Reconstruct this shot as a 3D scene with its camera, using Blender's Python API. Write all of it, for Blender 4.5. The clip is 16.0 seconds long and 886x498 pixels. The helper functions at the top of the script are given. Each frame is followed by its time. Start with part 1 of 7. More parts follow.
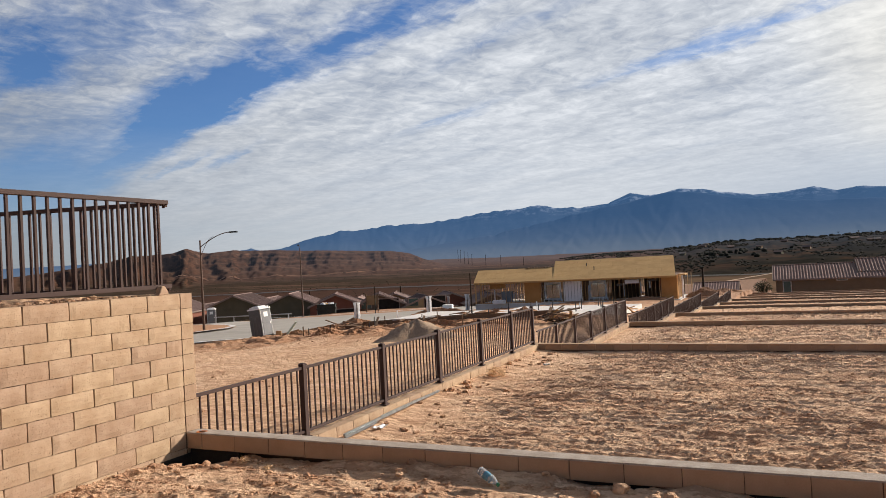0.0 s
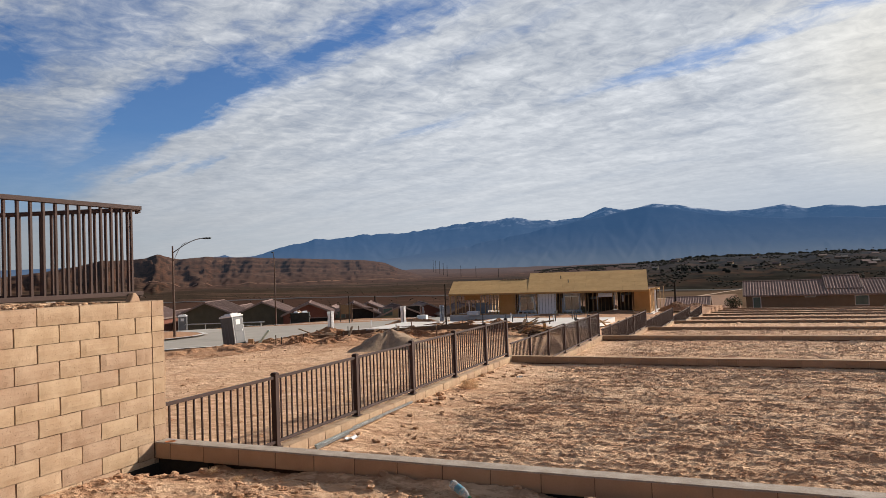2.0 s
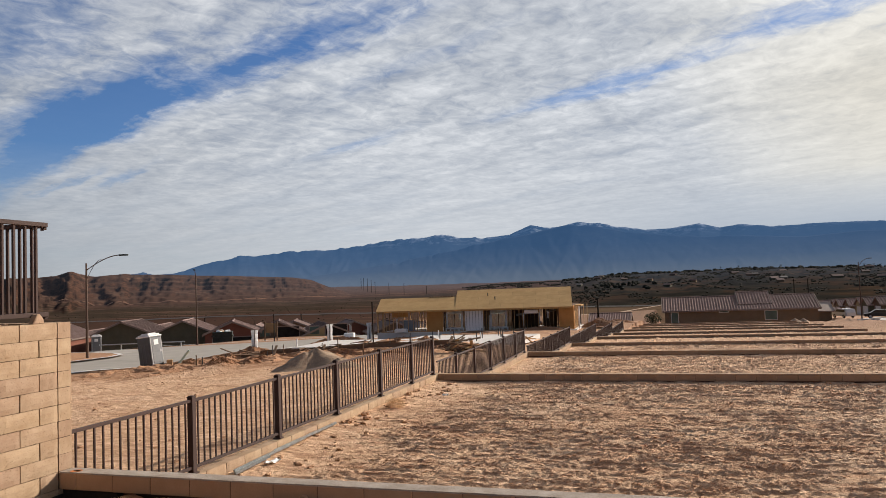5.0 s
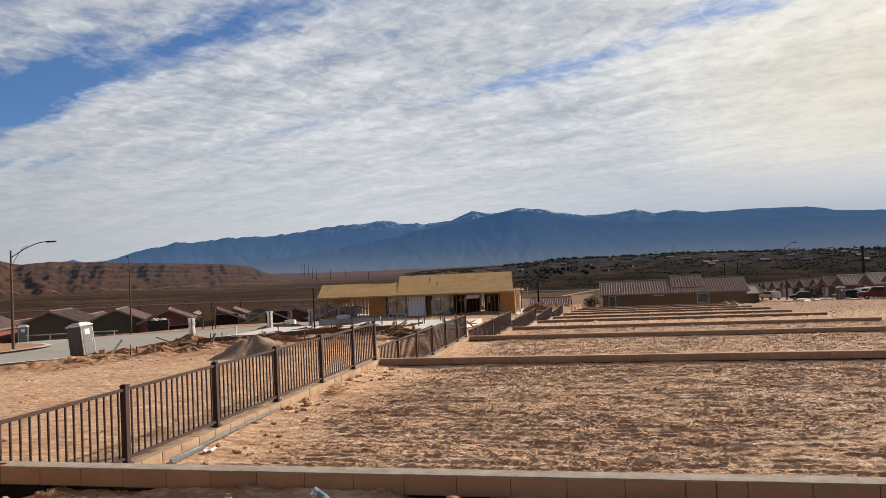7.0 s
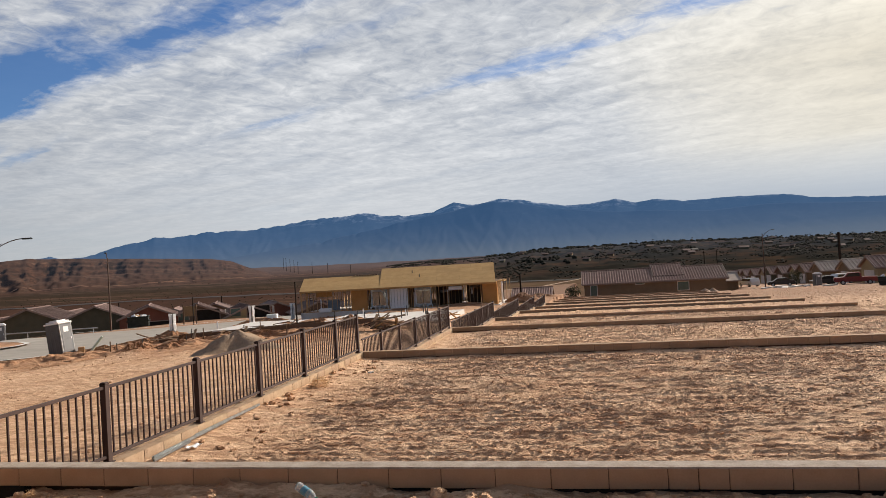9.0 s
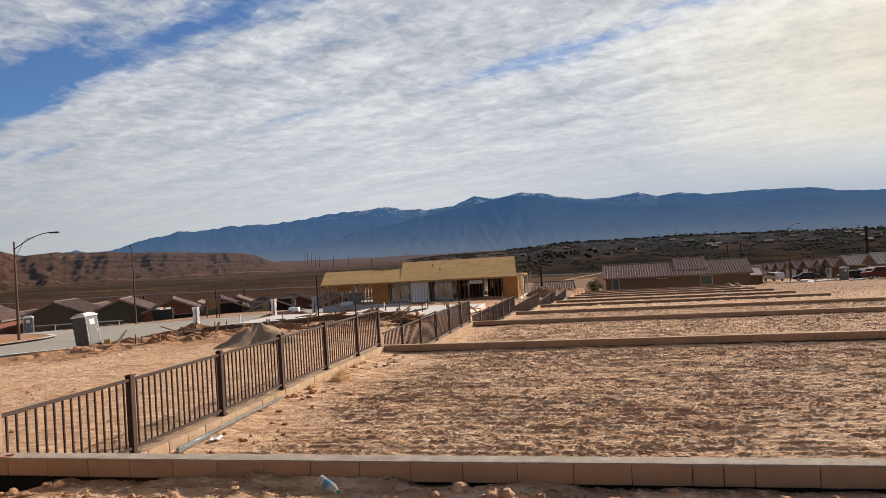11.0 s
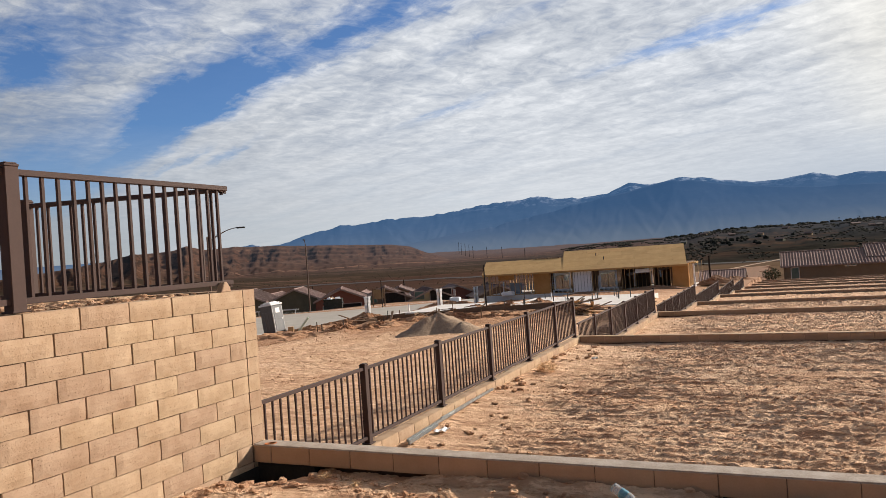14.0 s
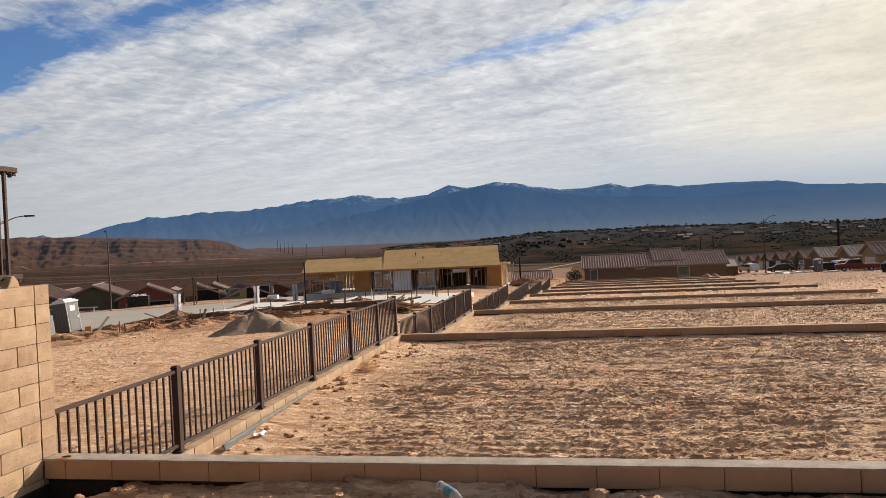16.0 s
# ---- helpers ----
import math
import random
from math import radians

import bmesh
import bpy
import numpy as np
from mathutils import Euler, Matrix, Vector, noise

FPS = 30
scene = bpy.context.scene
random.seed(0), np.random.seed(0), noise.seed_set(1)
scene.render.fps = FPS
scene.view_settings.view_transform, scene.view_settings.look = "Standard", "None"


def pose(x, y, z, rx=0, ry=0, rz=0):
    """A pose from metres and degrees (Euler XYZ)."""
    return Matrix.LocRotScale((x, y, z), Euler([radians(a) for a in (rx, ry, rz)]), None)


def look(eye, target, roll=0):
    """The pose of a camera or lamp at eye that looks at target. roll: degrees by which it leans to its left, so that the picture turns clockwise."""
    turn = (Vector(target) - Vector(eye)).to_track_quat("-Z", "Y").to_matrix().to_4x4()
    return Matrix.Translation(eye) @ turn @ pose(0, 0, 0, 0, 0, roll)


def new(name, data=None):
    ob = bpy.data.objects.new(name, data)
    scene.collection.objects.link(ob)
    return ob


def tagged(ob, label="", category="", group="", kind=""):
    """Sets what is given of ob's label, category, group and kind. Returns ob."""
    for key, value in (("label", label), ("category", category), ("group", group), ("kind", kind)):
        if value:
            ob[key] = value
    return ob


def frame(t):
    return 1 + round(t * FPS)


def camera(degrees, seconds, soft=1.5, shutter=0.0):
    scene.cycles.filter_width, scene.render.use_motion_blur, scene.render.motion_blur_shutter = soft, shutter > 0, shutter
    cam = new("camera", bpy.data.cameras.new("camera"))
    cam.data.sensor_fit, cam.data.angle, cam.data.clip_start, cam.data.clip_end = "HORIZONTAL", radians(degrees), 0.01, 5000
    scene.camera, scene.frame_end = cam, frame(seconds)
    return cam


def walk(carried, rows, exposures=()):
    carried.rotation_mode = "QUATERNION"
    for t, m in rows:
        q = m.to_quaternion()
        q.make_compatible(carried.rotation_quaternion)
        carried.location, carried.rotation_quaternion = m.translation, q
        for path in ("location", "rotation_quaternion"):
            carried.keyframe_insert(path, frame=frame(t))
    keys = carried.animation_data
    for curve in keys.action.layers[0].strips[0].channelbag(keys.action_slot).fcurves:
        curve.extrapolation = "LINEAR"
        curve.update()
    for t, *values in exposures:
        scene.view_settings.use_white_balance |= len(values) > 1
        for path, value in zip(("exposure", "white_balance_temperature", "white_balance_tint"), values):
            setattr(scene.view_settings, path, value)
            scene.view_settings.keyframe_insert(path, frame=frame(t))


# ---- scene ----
cam = camera(63.6, 16.0, soft=0.6)
PATH = [
    (0, (5.383, -5.267, 1.53), (4.529, -3.459, 1.568), -3.1),
    (0.5, (5.38, -5.276, 1.536), (4.507, -3.478, 1.599), -2.7),
    (1, (5.36, -5.267, 1.527), (4.494, -3.465, 1.575), -2.3),
    (1.5, (5.378, -5.279, 1.542), (4.531, -3.468, 1.588), -2.2),
    (2, (5.384, -5.278, 1.542), (4.594, -3.442, 1.606), -2.1),
    (2.5, (5.379, -5.262, 1.538), (4.648, -3.402, 1.612), -2.2),
    (3, (5.397, -5.264, 1.553), (4.706, -3.389, 1.645), -2.5),
    (3.5, (5.4, -5.255, 1.556), (4.746, -3.368, 1.666), -2.7),
    (4, (5.409, -5.253, 1.56), (4.787, -3.356, 1.678), -2.4),
    (6.5, (5.427, -5.238, 1.543), (4.889, -3.313, 1.61), -2.6),
    (7, (5.432, -5.235, 1.533), (4.986, -3.286, 1.591), -2.6),
    (7.5, (5.446, -5.256, 1.541), (5.07, -3.293, 1.6), -2.7),
    (8, (5.431, -5.258, 1.543), (4.984, -3.309, 1.588), -2.6),
    (8.5, (5.443, -5.238, 1.537), (5.026, -3.282, 1.572), -3.1),
    (9, (5.432, -5.218, 1.537), (5.034, -3.258, 1.569), -3.4),
    (11.5, (5.412, -5.203, 1.542), (4.902, -3.269, 1.552), -3.3),
    (12, (5.288, -5.238, 1.523), (4.542, -3.383, 1.497), -2.5),
    (12.5, (5.011, -5.259, 1.535), (4.176, -3.441, 1.519), -3.3),
    (13, (4.773, -5.205, 1.526), (3.899, -3.406, 1.482), -3.4),
    (13.5, (4.549, -4.998, 1.541), (3.613, -3.231, 1.553), -4.2),
    (14, (4.33, -4.947, 1.543), (3.474, -3.14, 1.561), -4.1),
    (14.5, (4.168, -4.917, 1.551), (3.561, -3.012, 1.574), -3.6),
    (15, (4.161, -4.881, 1.556), (3.687, -2.938, 1.573), -3.4),
    (15.5, (4.179, -4.876, 1.548), (3.731, -2.927, 1.547), -3.0),
    (16, (4.234, -4.881, 1.544), (3.85, -2.919, 1.527), -2.8),
]
walk(cam, [(t, look(eye, target, roll)) for t, eye, target, roll in PATH], [(0.0, 0.60, 6320, 10), (3.5, 0.46, 6330, 10), (7.0, 0.52, 6450, 10), (9.0, 0.55, 6500, 10), (12.0, 0.55, 6500, 10), (12.5, 0.74, 6550, 10), (13.0, 0.80, 6500, 10), (13.5, 0.80, 6450, 10), (14.2, 0.60, 6400, 10), (15.0, 0.55, 6500, 10), (16.0, 0.60, 6600, 10)])


# ---------------------------------------------------------------- world and sun
# clear gaps in the cloud deck: place along and across its streets, half length, half width, depth
GAPS = [(-2.85, 0.46, 0.36, 0.14, 0.60), (-2.25, 0.70, 0.45, 0.18, 0.34), (-2.95, 1.20, 0.55, 0.17, 0.80), (-3.75, 1.24, 0.65, 0.12, 0.42), (-5.0, 0.95, 1.1, 0.36, 0.46), (-2.02, 1.42, 0.50, 0.12, 0.62),
        (-1.38, 2.57, 0.48, 0.085, 0.54), (-2.76, 2.38, 0.30, 0.05, 0.34), (-4.0, 1.72, 0.35, 0.05, 0.34), (-4.3, 1.55, 0.40, 0.04, 0.30), (-0.62, 2.40, 0.38, 0.11, 0.52), (-1.75, 1.80, 0.40, 0.06, 0.22)]
SUN_AZ, SUN_EL = 38.0, 25.0      # degrees clockwise from +y, above the horizon
sun = new("sun", bpy.data.lights.new("sun", "SUN"))
sun.data.energy, sun.data.angle, sun.data.color = 5.0, radians(0.8), (1.0, 0.87, 0.74)
sun.rotation_euler = (radians(90 - SUN_EL), 0, radians(180 - SUN_AZ))


def tree(owner):
    """The emptied node tree of a material or world, with short makers of nodes and links."""
    owner.use_nodes = True
    nt = owner.node_tree
    nt.nodes.clear()

    def node(kind, **sets):
        n = nt.nodes.new(kind)
        for key, value in sets.items():
            if key in n.inputs:
                n.inputs[key].default_value = value
            else:
                setattr(n, key, value)
        return n

    return nt, node, nt.links.new


def maths(node, link, op, a, b=None, clamp=False):
    n = node("ShaderNodeMath", operation=op, use_clamp=clamp)
    for i, v in enumerate((a, b)):
        if v is None:
            continue
        if isinstance(v, (int, float)):
            n.inputs[i].default_value = v
        else:
            link(v, n.inputs[i])
    return n.outputs[0]


def ramp(node, link, fac, stops):
    n = node("ShaderNodeValToRGB")
    els = n.color_ramp.elements
    while len(els) < len(stops):
        els.new(0.5)
    for e, (at, c) in zip(els, stops):
        e.position, e.color = at, (c, c, c, 1) if isinstance(c, (int, float)) else (*c, 1)
    link(fac, n.inputs[0])
    return n.outputs[0]


def mixed(node, link, fac, a, b, how="MIX"):
    n = node("ShaderNodeMix", data_type="RGBA", blend_type=how)
    for sock, v in ((n.inputs[0], fac), (n.inputs[6], a), (n.inputs[7], b)):
        if isinstance(v, (int, float)):
            sock.default_value = v
        elif isinstance(v, tuple):
            sock.default_value = (*v, 1)
        else:
            link(v, sock)
    return n.outputs[2]


def make_sky():
    w = bpy.data.worlds.new("sky")
    scene.world = w
    nt, node, link = tree(w)
    sky = node("ShaderNodeTexSky", sky_type="NISHITA", sun_disc=False, sun_elevation=radians(SUN_EL), sun_rotation=radians(SUN_AZ))
    sky.air_density, sky.dust_density, sky.ozone_density = 1.0, 0.2, 4.0
    blue = node("ShaderNodeVectorMath", operation="SCALE")
    link(sky.outputs[0], blue.inputs[0])
    blue.inputs["Scale"].default_value = 0.08
    deep = node("ShaderNodeVectorMath", operation="MULTIPLY")
    link(blue.outputs[0], deep.inputs[0])
    deep.inputs[1].default_value = (0.80, 1.0, 1.28)
    blue = deep
    tc = node("ShaderNodeTexCoord")
    sep = node("ShaderNodeSeparateXYZ")
    link(tc.outputs["Generated"], sep.inputs[0])
    up = maths(node, link, "MAXIMUM", sep.outputs[2], 0.0)
    # a flat cloud deck: the direction cut by a plane overhead, turned along its streets
    deck = maths(node, link, "ADD", up, 0.07)
    px = maths(node, link, "DIVIDE", sep.outputs[0], deck)
    py = maths(node, link, "DIVIDE", sep.outputs[1], deck)
    pos = node("ShaderNodeCombineXYZ")
    link(px, pos.inputs[0]), link(py, pos.inputs[1])
    turn = node("ShaderNodeMapping")
    turn.inputs["Rotation"].default_value = (0, 0, radians(25))
    link(pos.outputs[0], turn.inputs[0])

    def scaled(u, v, shift=0.0):
        n = node("ShaderNodeMapping")
        n.inputs["Scale"].default_value, n.inputs["Location"].default_value = (u, v, 1), (shift, shift, 0)
        link(turn.outputs[0], n.inputs[0])
        return n.outputs[0]

    def field(where, **sets):
        n = node("ShaderNodeTexNoise", **sets)
        link(where, n.inputs["Vector"])
        return n

    big = field(scaled(0.8, 1.4), Scale=0.9, Detail=5.0, Roughness=0.55, Distortion=0.3)
    mid = field(scaled(0.75, 1.2, 3.1), Scale=3.6, Detail=7.0, Roughness=0.62, Distortion=0.5)
    fine = field(scaled(1.0, 0.8, 7.7), Scale=12.0, Detail=5.0, Roughness=0.62, Distortion=0.6)
    street = field(scaled(0.22, 1.5, 1.3), Scale=1.6, Detail=4.0, Roughness=0.55, Distortion=0.25)
    # frayed edges: the place is shaken before the gaps are cut
    shake = field(scaled(0.7, 1.5, 5.5), Scale=2.6, Detail=7.0, Roughness=0.68)
    off = node("ShaderNodeVectorMath", operation="SUBTRACT")
    link(shake.outputs["Color"], off.inputs[0])
    off.inputs[1].default_value = (0.5, 0.5, 0.5)
    off2 = node("ShaderNodeVectorMath", operation="MULTIPLY")
    link(off.outputs[0], off2.inputs[0])
    off2.inputs[1].default_value = (1.0, 0.42, 0.0)
    torn = node("ShaderNodeVectorMath", operation="ADD")
    link(turn.outputs[0], torn.inputs[0]), link(off2.outputs[0], torn.inputs[1])
    # thicker towards the sun, thinner away from it
    way = node("ShaderNodeVectorMath", operation="DOT_PRODUCT")
    link(tc.outputs["Generated"], way.inputs[0])
    a, e = radians(SUN_AZ), radians(SUN_EL)
    way.inputs[1].default_value = (math.sin(a) * math.cos(e), math.cos(a) * math.cos(e), math.sin(e))
    near = way.outputs["Value"]

    def about(n, k):
        return maths(node, link, "MULTIPLY", maths(node, link, "SUBTRACT", n.outputs[0], 0.5), k)

    soft = ramp(node, link, up, [(0.12, 0.04), (0.30, 1.0)])
    d = maths(node, link, "ADD", maths(node, link, "ADD", about(big, 0.34), about(street, 0.24)), maths(node, link, "MULTIPLY", maths(node, link, "ADD", about(mid, 0.52), about(fine, 0.66)), soft))
    d = maths(node, link, "ADD", maths(node, link, "ADD", d, 0.80), maths(node, link, "MULTIPLY", maths(node, link, "SUBTRACT", near, 0.3), 0.22))
    cut = node("ShaderNodeSeparateXYZ")
    link(torn.outputs[0], cut.inputs[0])
    d = maths(node, link, "SUBTRACT", d, maths(node, link, "MULTIPLY", ramp(node, link, maths(node, link, "MULTIPLY", cut.outputs[1], 0.2), [(0.26, 1.0), (0.32, 0.0)]), 0.13))
    for gu, gv, long, wide, deep in GAPS:
        rel = node("ShaderNodeVectorMath", operation="SUBTRACT")
        link(torn.outputs[0], rel.inputs[0])
        rel.inputs[1].default_value = (gu, gv, 0)
        unit = node("ShaderNodeVectorMath", operation="MULTIPLY")
        link(rel.outputs[0], unit.inputs[0])
        unit.inputs[1].default_value = (1 / long, 1 / wide, 0)
        size = node("ShaderNodeVectorMath", operation="LENGTH")
        link(unit.outputs[0], size.inputs[0])
        hole = node("ShaderNodeMapRange", interpolation_type="SMOOTHSTEP")
        link(size.outputs["Value"], hole.inputs["Value"])
        for key, value in (("From Min", 0.15), ("From Max", 1.95), ("To Min", deep), ("To Max", 0.0)):
            hole.inputs[key].default_value = value
        d = maths(node, link, "SUBTRACT", d, hole.outputs[0])
    cover = ramp(node, link, d, [(0.08, 0.02), (0.38, 0.42), (0.62, 0.82), (0.86, 0.97)])
    cover = maths(node, link, "MULTIPLY", cover, ramp(node, link, up, [(0.44, 1.0), (0.68, 0.85)]))
    low = ramp(node, link, up, [(0.0, 1.0), (0.09, 0.92), (0.14, 0.45), (0.20, 0.0)])
    cover = maths(node, link, "MAXIMUM", cover, maths(node, link, "MULTIPLY", low, ramp(node, link, near, [(0.08, 0.42), (0.20, 0.55), (0.40, 0.92)])))
    # cloud light: grey where thick, white where thin, warm round the sun, duller away from it
    f = maths(node, link, "ADD", maths(node, link, "ADD", about(mid, 0.30), about(fine, 0.24)), about(street, 0.20))
    f = maths(node, link, "ADD", 0.5, maths(node, link, "MULTIPLY", f, ramp(node, link, up, [(0.06, 0.14), (0.24, 1.0)])))
    shade = ramp(node, link, f, [(0.38, (0.47, 0.505, 0.565)), (0.50, (0.675, 0.70, 0.73)), (0.60, (0.92, 0.925, 0.93))])
    glow = ramp(node, link, near, [(0.78, 0.0), (0.93, 0.28), (1.0, 1.0)])
    cloud = mixed(node, link, glow, shade, (2.0, 1.85, 1.5))
    warm = maths(node, link, "MULTIPLY", ramp(node, link, up, [(0.06, 0.0), (0.13, 1.0), (0.22, 1.0), (0.36, 0.0)]), ramp(node, link, near, [(0.80, 0.0), (0.97, 1.0)]))
    cloud = mixed(node, link, warm, cloud, (0.83, 0.755, 0.60))
    cloud = mixed(node, link, 1.0, cloud, ramp(node, link, f, [(0.41, (0.80, 0.81, 0.83)), (0.50, (0.94, 0.94, 0.945)), (0.57, (1.0, 1.0, 1.0))]), "MULTIPLY")
    # overhead, out of view, the cloud is darkened to weaken its fill light
    cloud = mixed(node, link, 1.0, cloud, ramp(node, link, up, [(0.40, 1.0), (0.62, 0.50)]), "MULTIPLY")
    # a blue-grey bank low on the sun's side
    bank = maths(node, link, "MULTIPLY", ramp(node, link, up, [(0.055, 1.0), (0.125, 0.0)]), ramp(node, link, near, [(0.62, 0.0), (0.84, 0.8)]))
    cloud = mixed(node, link, bank, cloud, (0.40, 0.46, 0.55))
    dull = ramp(node, link, maths(node, link, "ADD", maths(node, link, "MULTIPLY", near, 0.5), 0.5), [(0.0, 0.10), (0.40, 0.45), (0.56, 1.0)])
    cloud = mixed(node, link, 1.0, cloud, dull, "MULTIPLY")
    cloud = mixed(node, link, 1.0, cloud, ramp(node, link, near, [(0.02, 0.72), (0.50, 1.0)]), "MULTIPLY")
    mix = mixed(node, link, cover, blue.outputs[0], cloud)
    bg = node("ShaderNodeBackground", Strength=0.66)
    link(mix, bg.inputs[0])
    out = node("ShaderNodeOutputWorld")
    link(bg.outputs[0], out.inputs[0])


make_sky()


# ---------------------------------------------------------------- materials
def material(name, dark, light, scale=4.0, rough=0.85, metal=0.0, bump=0.3, fine=40.0, spread=0.15, coat=None, detail=6.0, stretch=(1, 1, 1), depth=0.01):
    """A surface with slow stains, fine grain, relief, and a change from piece to piece."""
    m = bpy.data.materials.new(name)
    nt, node, link = tree(m)
    tc = node("ShaderNodeTexCoord")
    geo = node("ShaderNodeNewGeometry")
    mp = node("ShaderNodeMapping")
    mp.inputs["Scale"].default_value = stretch
    link(geo.outputs["Position"], mp.inputs[0])
    slow = node("ShaderNodeTexNoise", Scale=scale, Detail=detail, Roughness=0.6)
    grain = node("ShaderNodeTexNoise", Scale=fine, Detail=4.0, Roughness=0.7)
    for n in (slow, grain):
        link(mp.outputs[0], n.inputs["Vector"])
    f = maths(node, link, "ADD", maths(node, link, "MULTIPLY", slow.outputs[0], 0.6), maths(node, link, "MULTIPLY", grain.outputs[0], 0.4))
    col = ramp(node, link, f, [(0.32, dark), (0.66, light)])
    if spread:
        info = node("ShaderNodeObjectInfo")
        v = maths(node, link, "ADD", maths(node, link, "MULTIPLY", info.outputs["Random"], 2 * spread), 1 - spread)
        hsv = node("ShaderNodeHueSaturation")
        link(v, hsv.inputs["Value"])
        link(col, hsv.inputs["Color"])
        col = hsv.outputs[0]
    b = node("ShaderNodeBsdfPrincipled", Roughness=rough, Metallic=metal)
    b.inputs["Specular IOR Level"].default_value = 0.12 if rough >= 0.8 else 0.4
    link(col, b.inputs["Base Color"])
    if bump:
        bp = node("ShaderNodeBump", Strength=bump, Distance=depth)
        link(f, bp.inputs["Height"])
        link(bp.outputs[0], b.inputs["Normal"])
    out = node("ShaderNodeOutputMaterial")
    link(b.outputs[0], out.inputs[0])
    return m


def dirt_material(name, dark, light, pale):
    m = bpy.data.materials.new(name)
    nt, node, link = tree(m)
    geo = node("ShaderNodeNewGeometry")
    mp = node("ShaderNodeMapping")
    mp.inputs["Scale"].default_value = (0.55, 1.0, 1.0)
    link(geo.outputs["Position"], mp.inputs[0])
    n1 = node("ShaderNodeTexNoise", Scale=0.7, Detail=5.0, Roughness=0.6)
    n2 = node("ShaderNodeTexNoise", Scale=6.0, Detail=8.0, Roughness=0.7)
    n3 = node("ShaderNodeTexNoise", Scale=55.0, Detail=5.0, Roughness=0.75)
    n7 = node("ShaderNodeTexNoise", Scale=19.0, Detail=6.0, Roughness=0.75)
    for n in (n1, n2, n3, n7):
        link(mp.outputs[0], n.inputs["Vector"])
    c = ramp(node, link, n2.outputs[0], [(0.34, dark), (0.62, light)])
    c = mixed(node, link, ramp(node, link, n1.outputs[0], [(0.42, 0.0), (0.7, 0.65)]), c, pale)
    # freshly dug, redder soil beside the street
    sp = node("ShaderNodeSeparateXYZ")
    link(geo.outputs["Position"], sp.inputs[0])
    n4 = node("ShaderNodeTexNoise", Scale=0.35, Detail=5.0, Roughness=0.65)
    link(geo.outputs["Position"], n4.inputs["Vector"])
    wob = maths(node, link, "MULTIPLY", maths(node, link, "SUBTRACT", n4.outputs[0], 0.5), 14.0)
    side = maths(node, link, "MULTIPLY", maths(node, link, "SUBTRACT", maths(node, link, "ADD", wob, -4.0), sp.outputs[0]), 0.4, True)
    deep = maths(node, link, "MULTIPLY", maths(node, link, "SUBTRACT", maths(node, link, "ADD", sp.outputs[1], wob), 20.0), 0.35, True)
    c = mixed(node, link, maths(node, link, "MULTIPLY", maths(node, link, "MULTIPLY", side, deep), 0.72), c, (0.31, 0.165, 0.085))
    # scrubby ground past the last lots
    past = maths(node, link, "MULTIPLY", maths(node, link, "SUBTRACT", maths(node, link, "ADD", sp.outputs[1], wob), 98.0), 0.12, True)
    west = maths(node, link, "MULTIPLY", maths(node, link, "SUBTRACT", maths(node, link, "ADD", wob, 12.0), sp.outputs[0]), 0.3, True)
    # further lots tinted darker, standing in for shade among their clods
    far_shade = maths(node, link, "MULTIPLY", maths(node, link, "SUBTRACT", maths(node, link, "ADD", sp.outputs[1], wob), 34.0), 0.028, True)
    c = mixed(node, link, maths(node, link, "MULTIPLY", far_shade, 0.78), c, (0.265, 0.165, 0.107))
    c = mixed(node, link, maths(node, link, "MULTIPLY", past, west), c, (0.16, 0.105, 0.072))
    # broken crust: sharp-edged plates with crumbs on them, the soil between them redder
    n5 = node("ShaderNodeTexNoise", Scale=9.0, Detail=7.0, Roughness=0.68, Distortion=0.4)
    long = node("ShaderNodeMapping")
    long.inputs["Scale"].default_value = (0.32, 1.0, 1.0)
    link(geo.outputs["Position"], long.inputs[0])
    link(long.outputs[0], n5.inputs["Vector"])
    crust = ramp(node, link, n5.outputs[0], [(0.46, 0.0), (0.54, 1.0)])
    # redder soil, its dark tone also painting the shade between plates
    c = mixed(node, link, maths(node, link, "SUBTRACT", 0.52, maths(node, link, "MULTIPLY", crust, 0.52)), c, (0.32, 0.157, 0.085))
    # long dark red streaks painted for shadow along the raked rows
    n6 = node("ShaderNodeTexNoise", Scale=3.2, Detail=6.0, Roughness=0.7, Distortion=0.3)
    link(long.outputs[0], n6.inputs["Vector"])
    c = mixed(node, link, ramp(node, link, n6.outputs[0], [(0.42, 0.22), (0.50, 0.0)]), c, (0.33, 0.155, 0.080))
    h = maths(node, link, "ADD", maths(node, link, "MULTIPLY", n7.outputs[0], 1.0), maths(node, link, "MULTIPLY", n3.outputs[0], 0.7))
    h = maths(node, link, "ADD", h, maths(node, link, "MULTIPLY", crust, 0.15))
    b = node("ShaderNodeBsdfPrincipled", Roughness=0.95)
    b.inputs["Specular IOR Level"].default_value = 0.1
    link(c, b.inputs["Base Color"])
    bp = node("ShaderNodeBump", Strength=1.0, Distance=0.03)
    link(h, bp.inputs["Height"])
    link(bp.outputs[0], b.inputs["Normal"])
    out = node("ShaderNodeOutputMaterial")
    link(b.outputs[0], out.inputs[0])
    return m


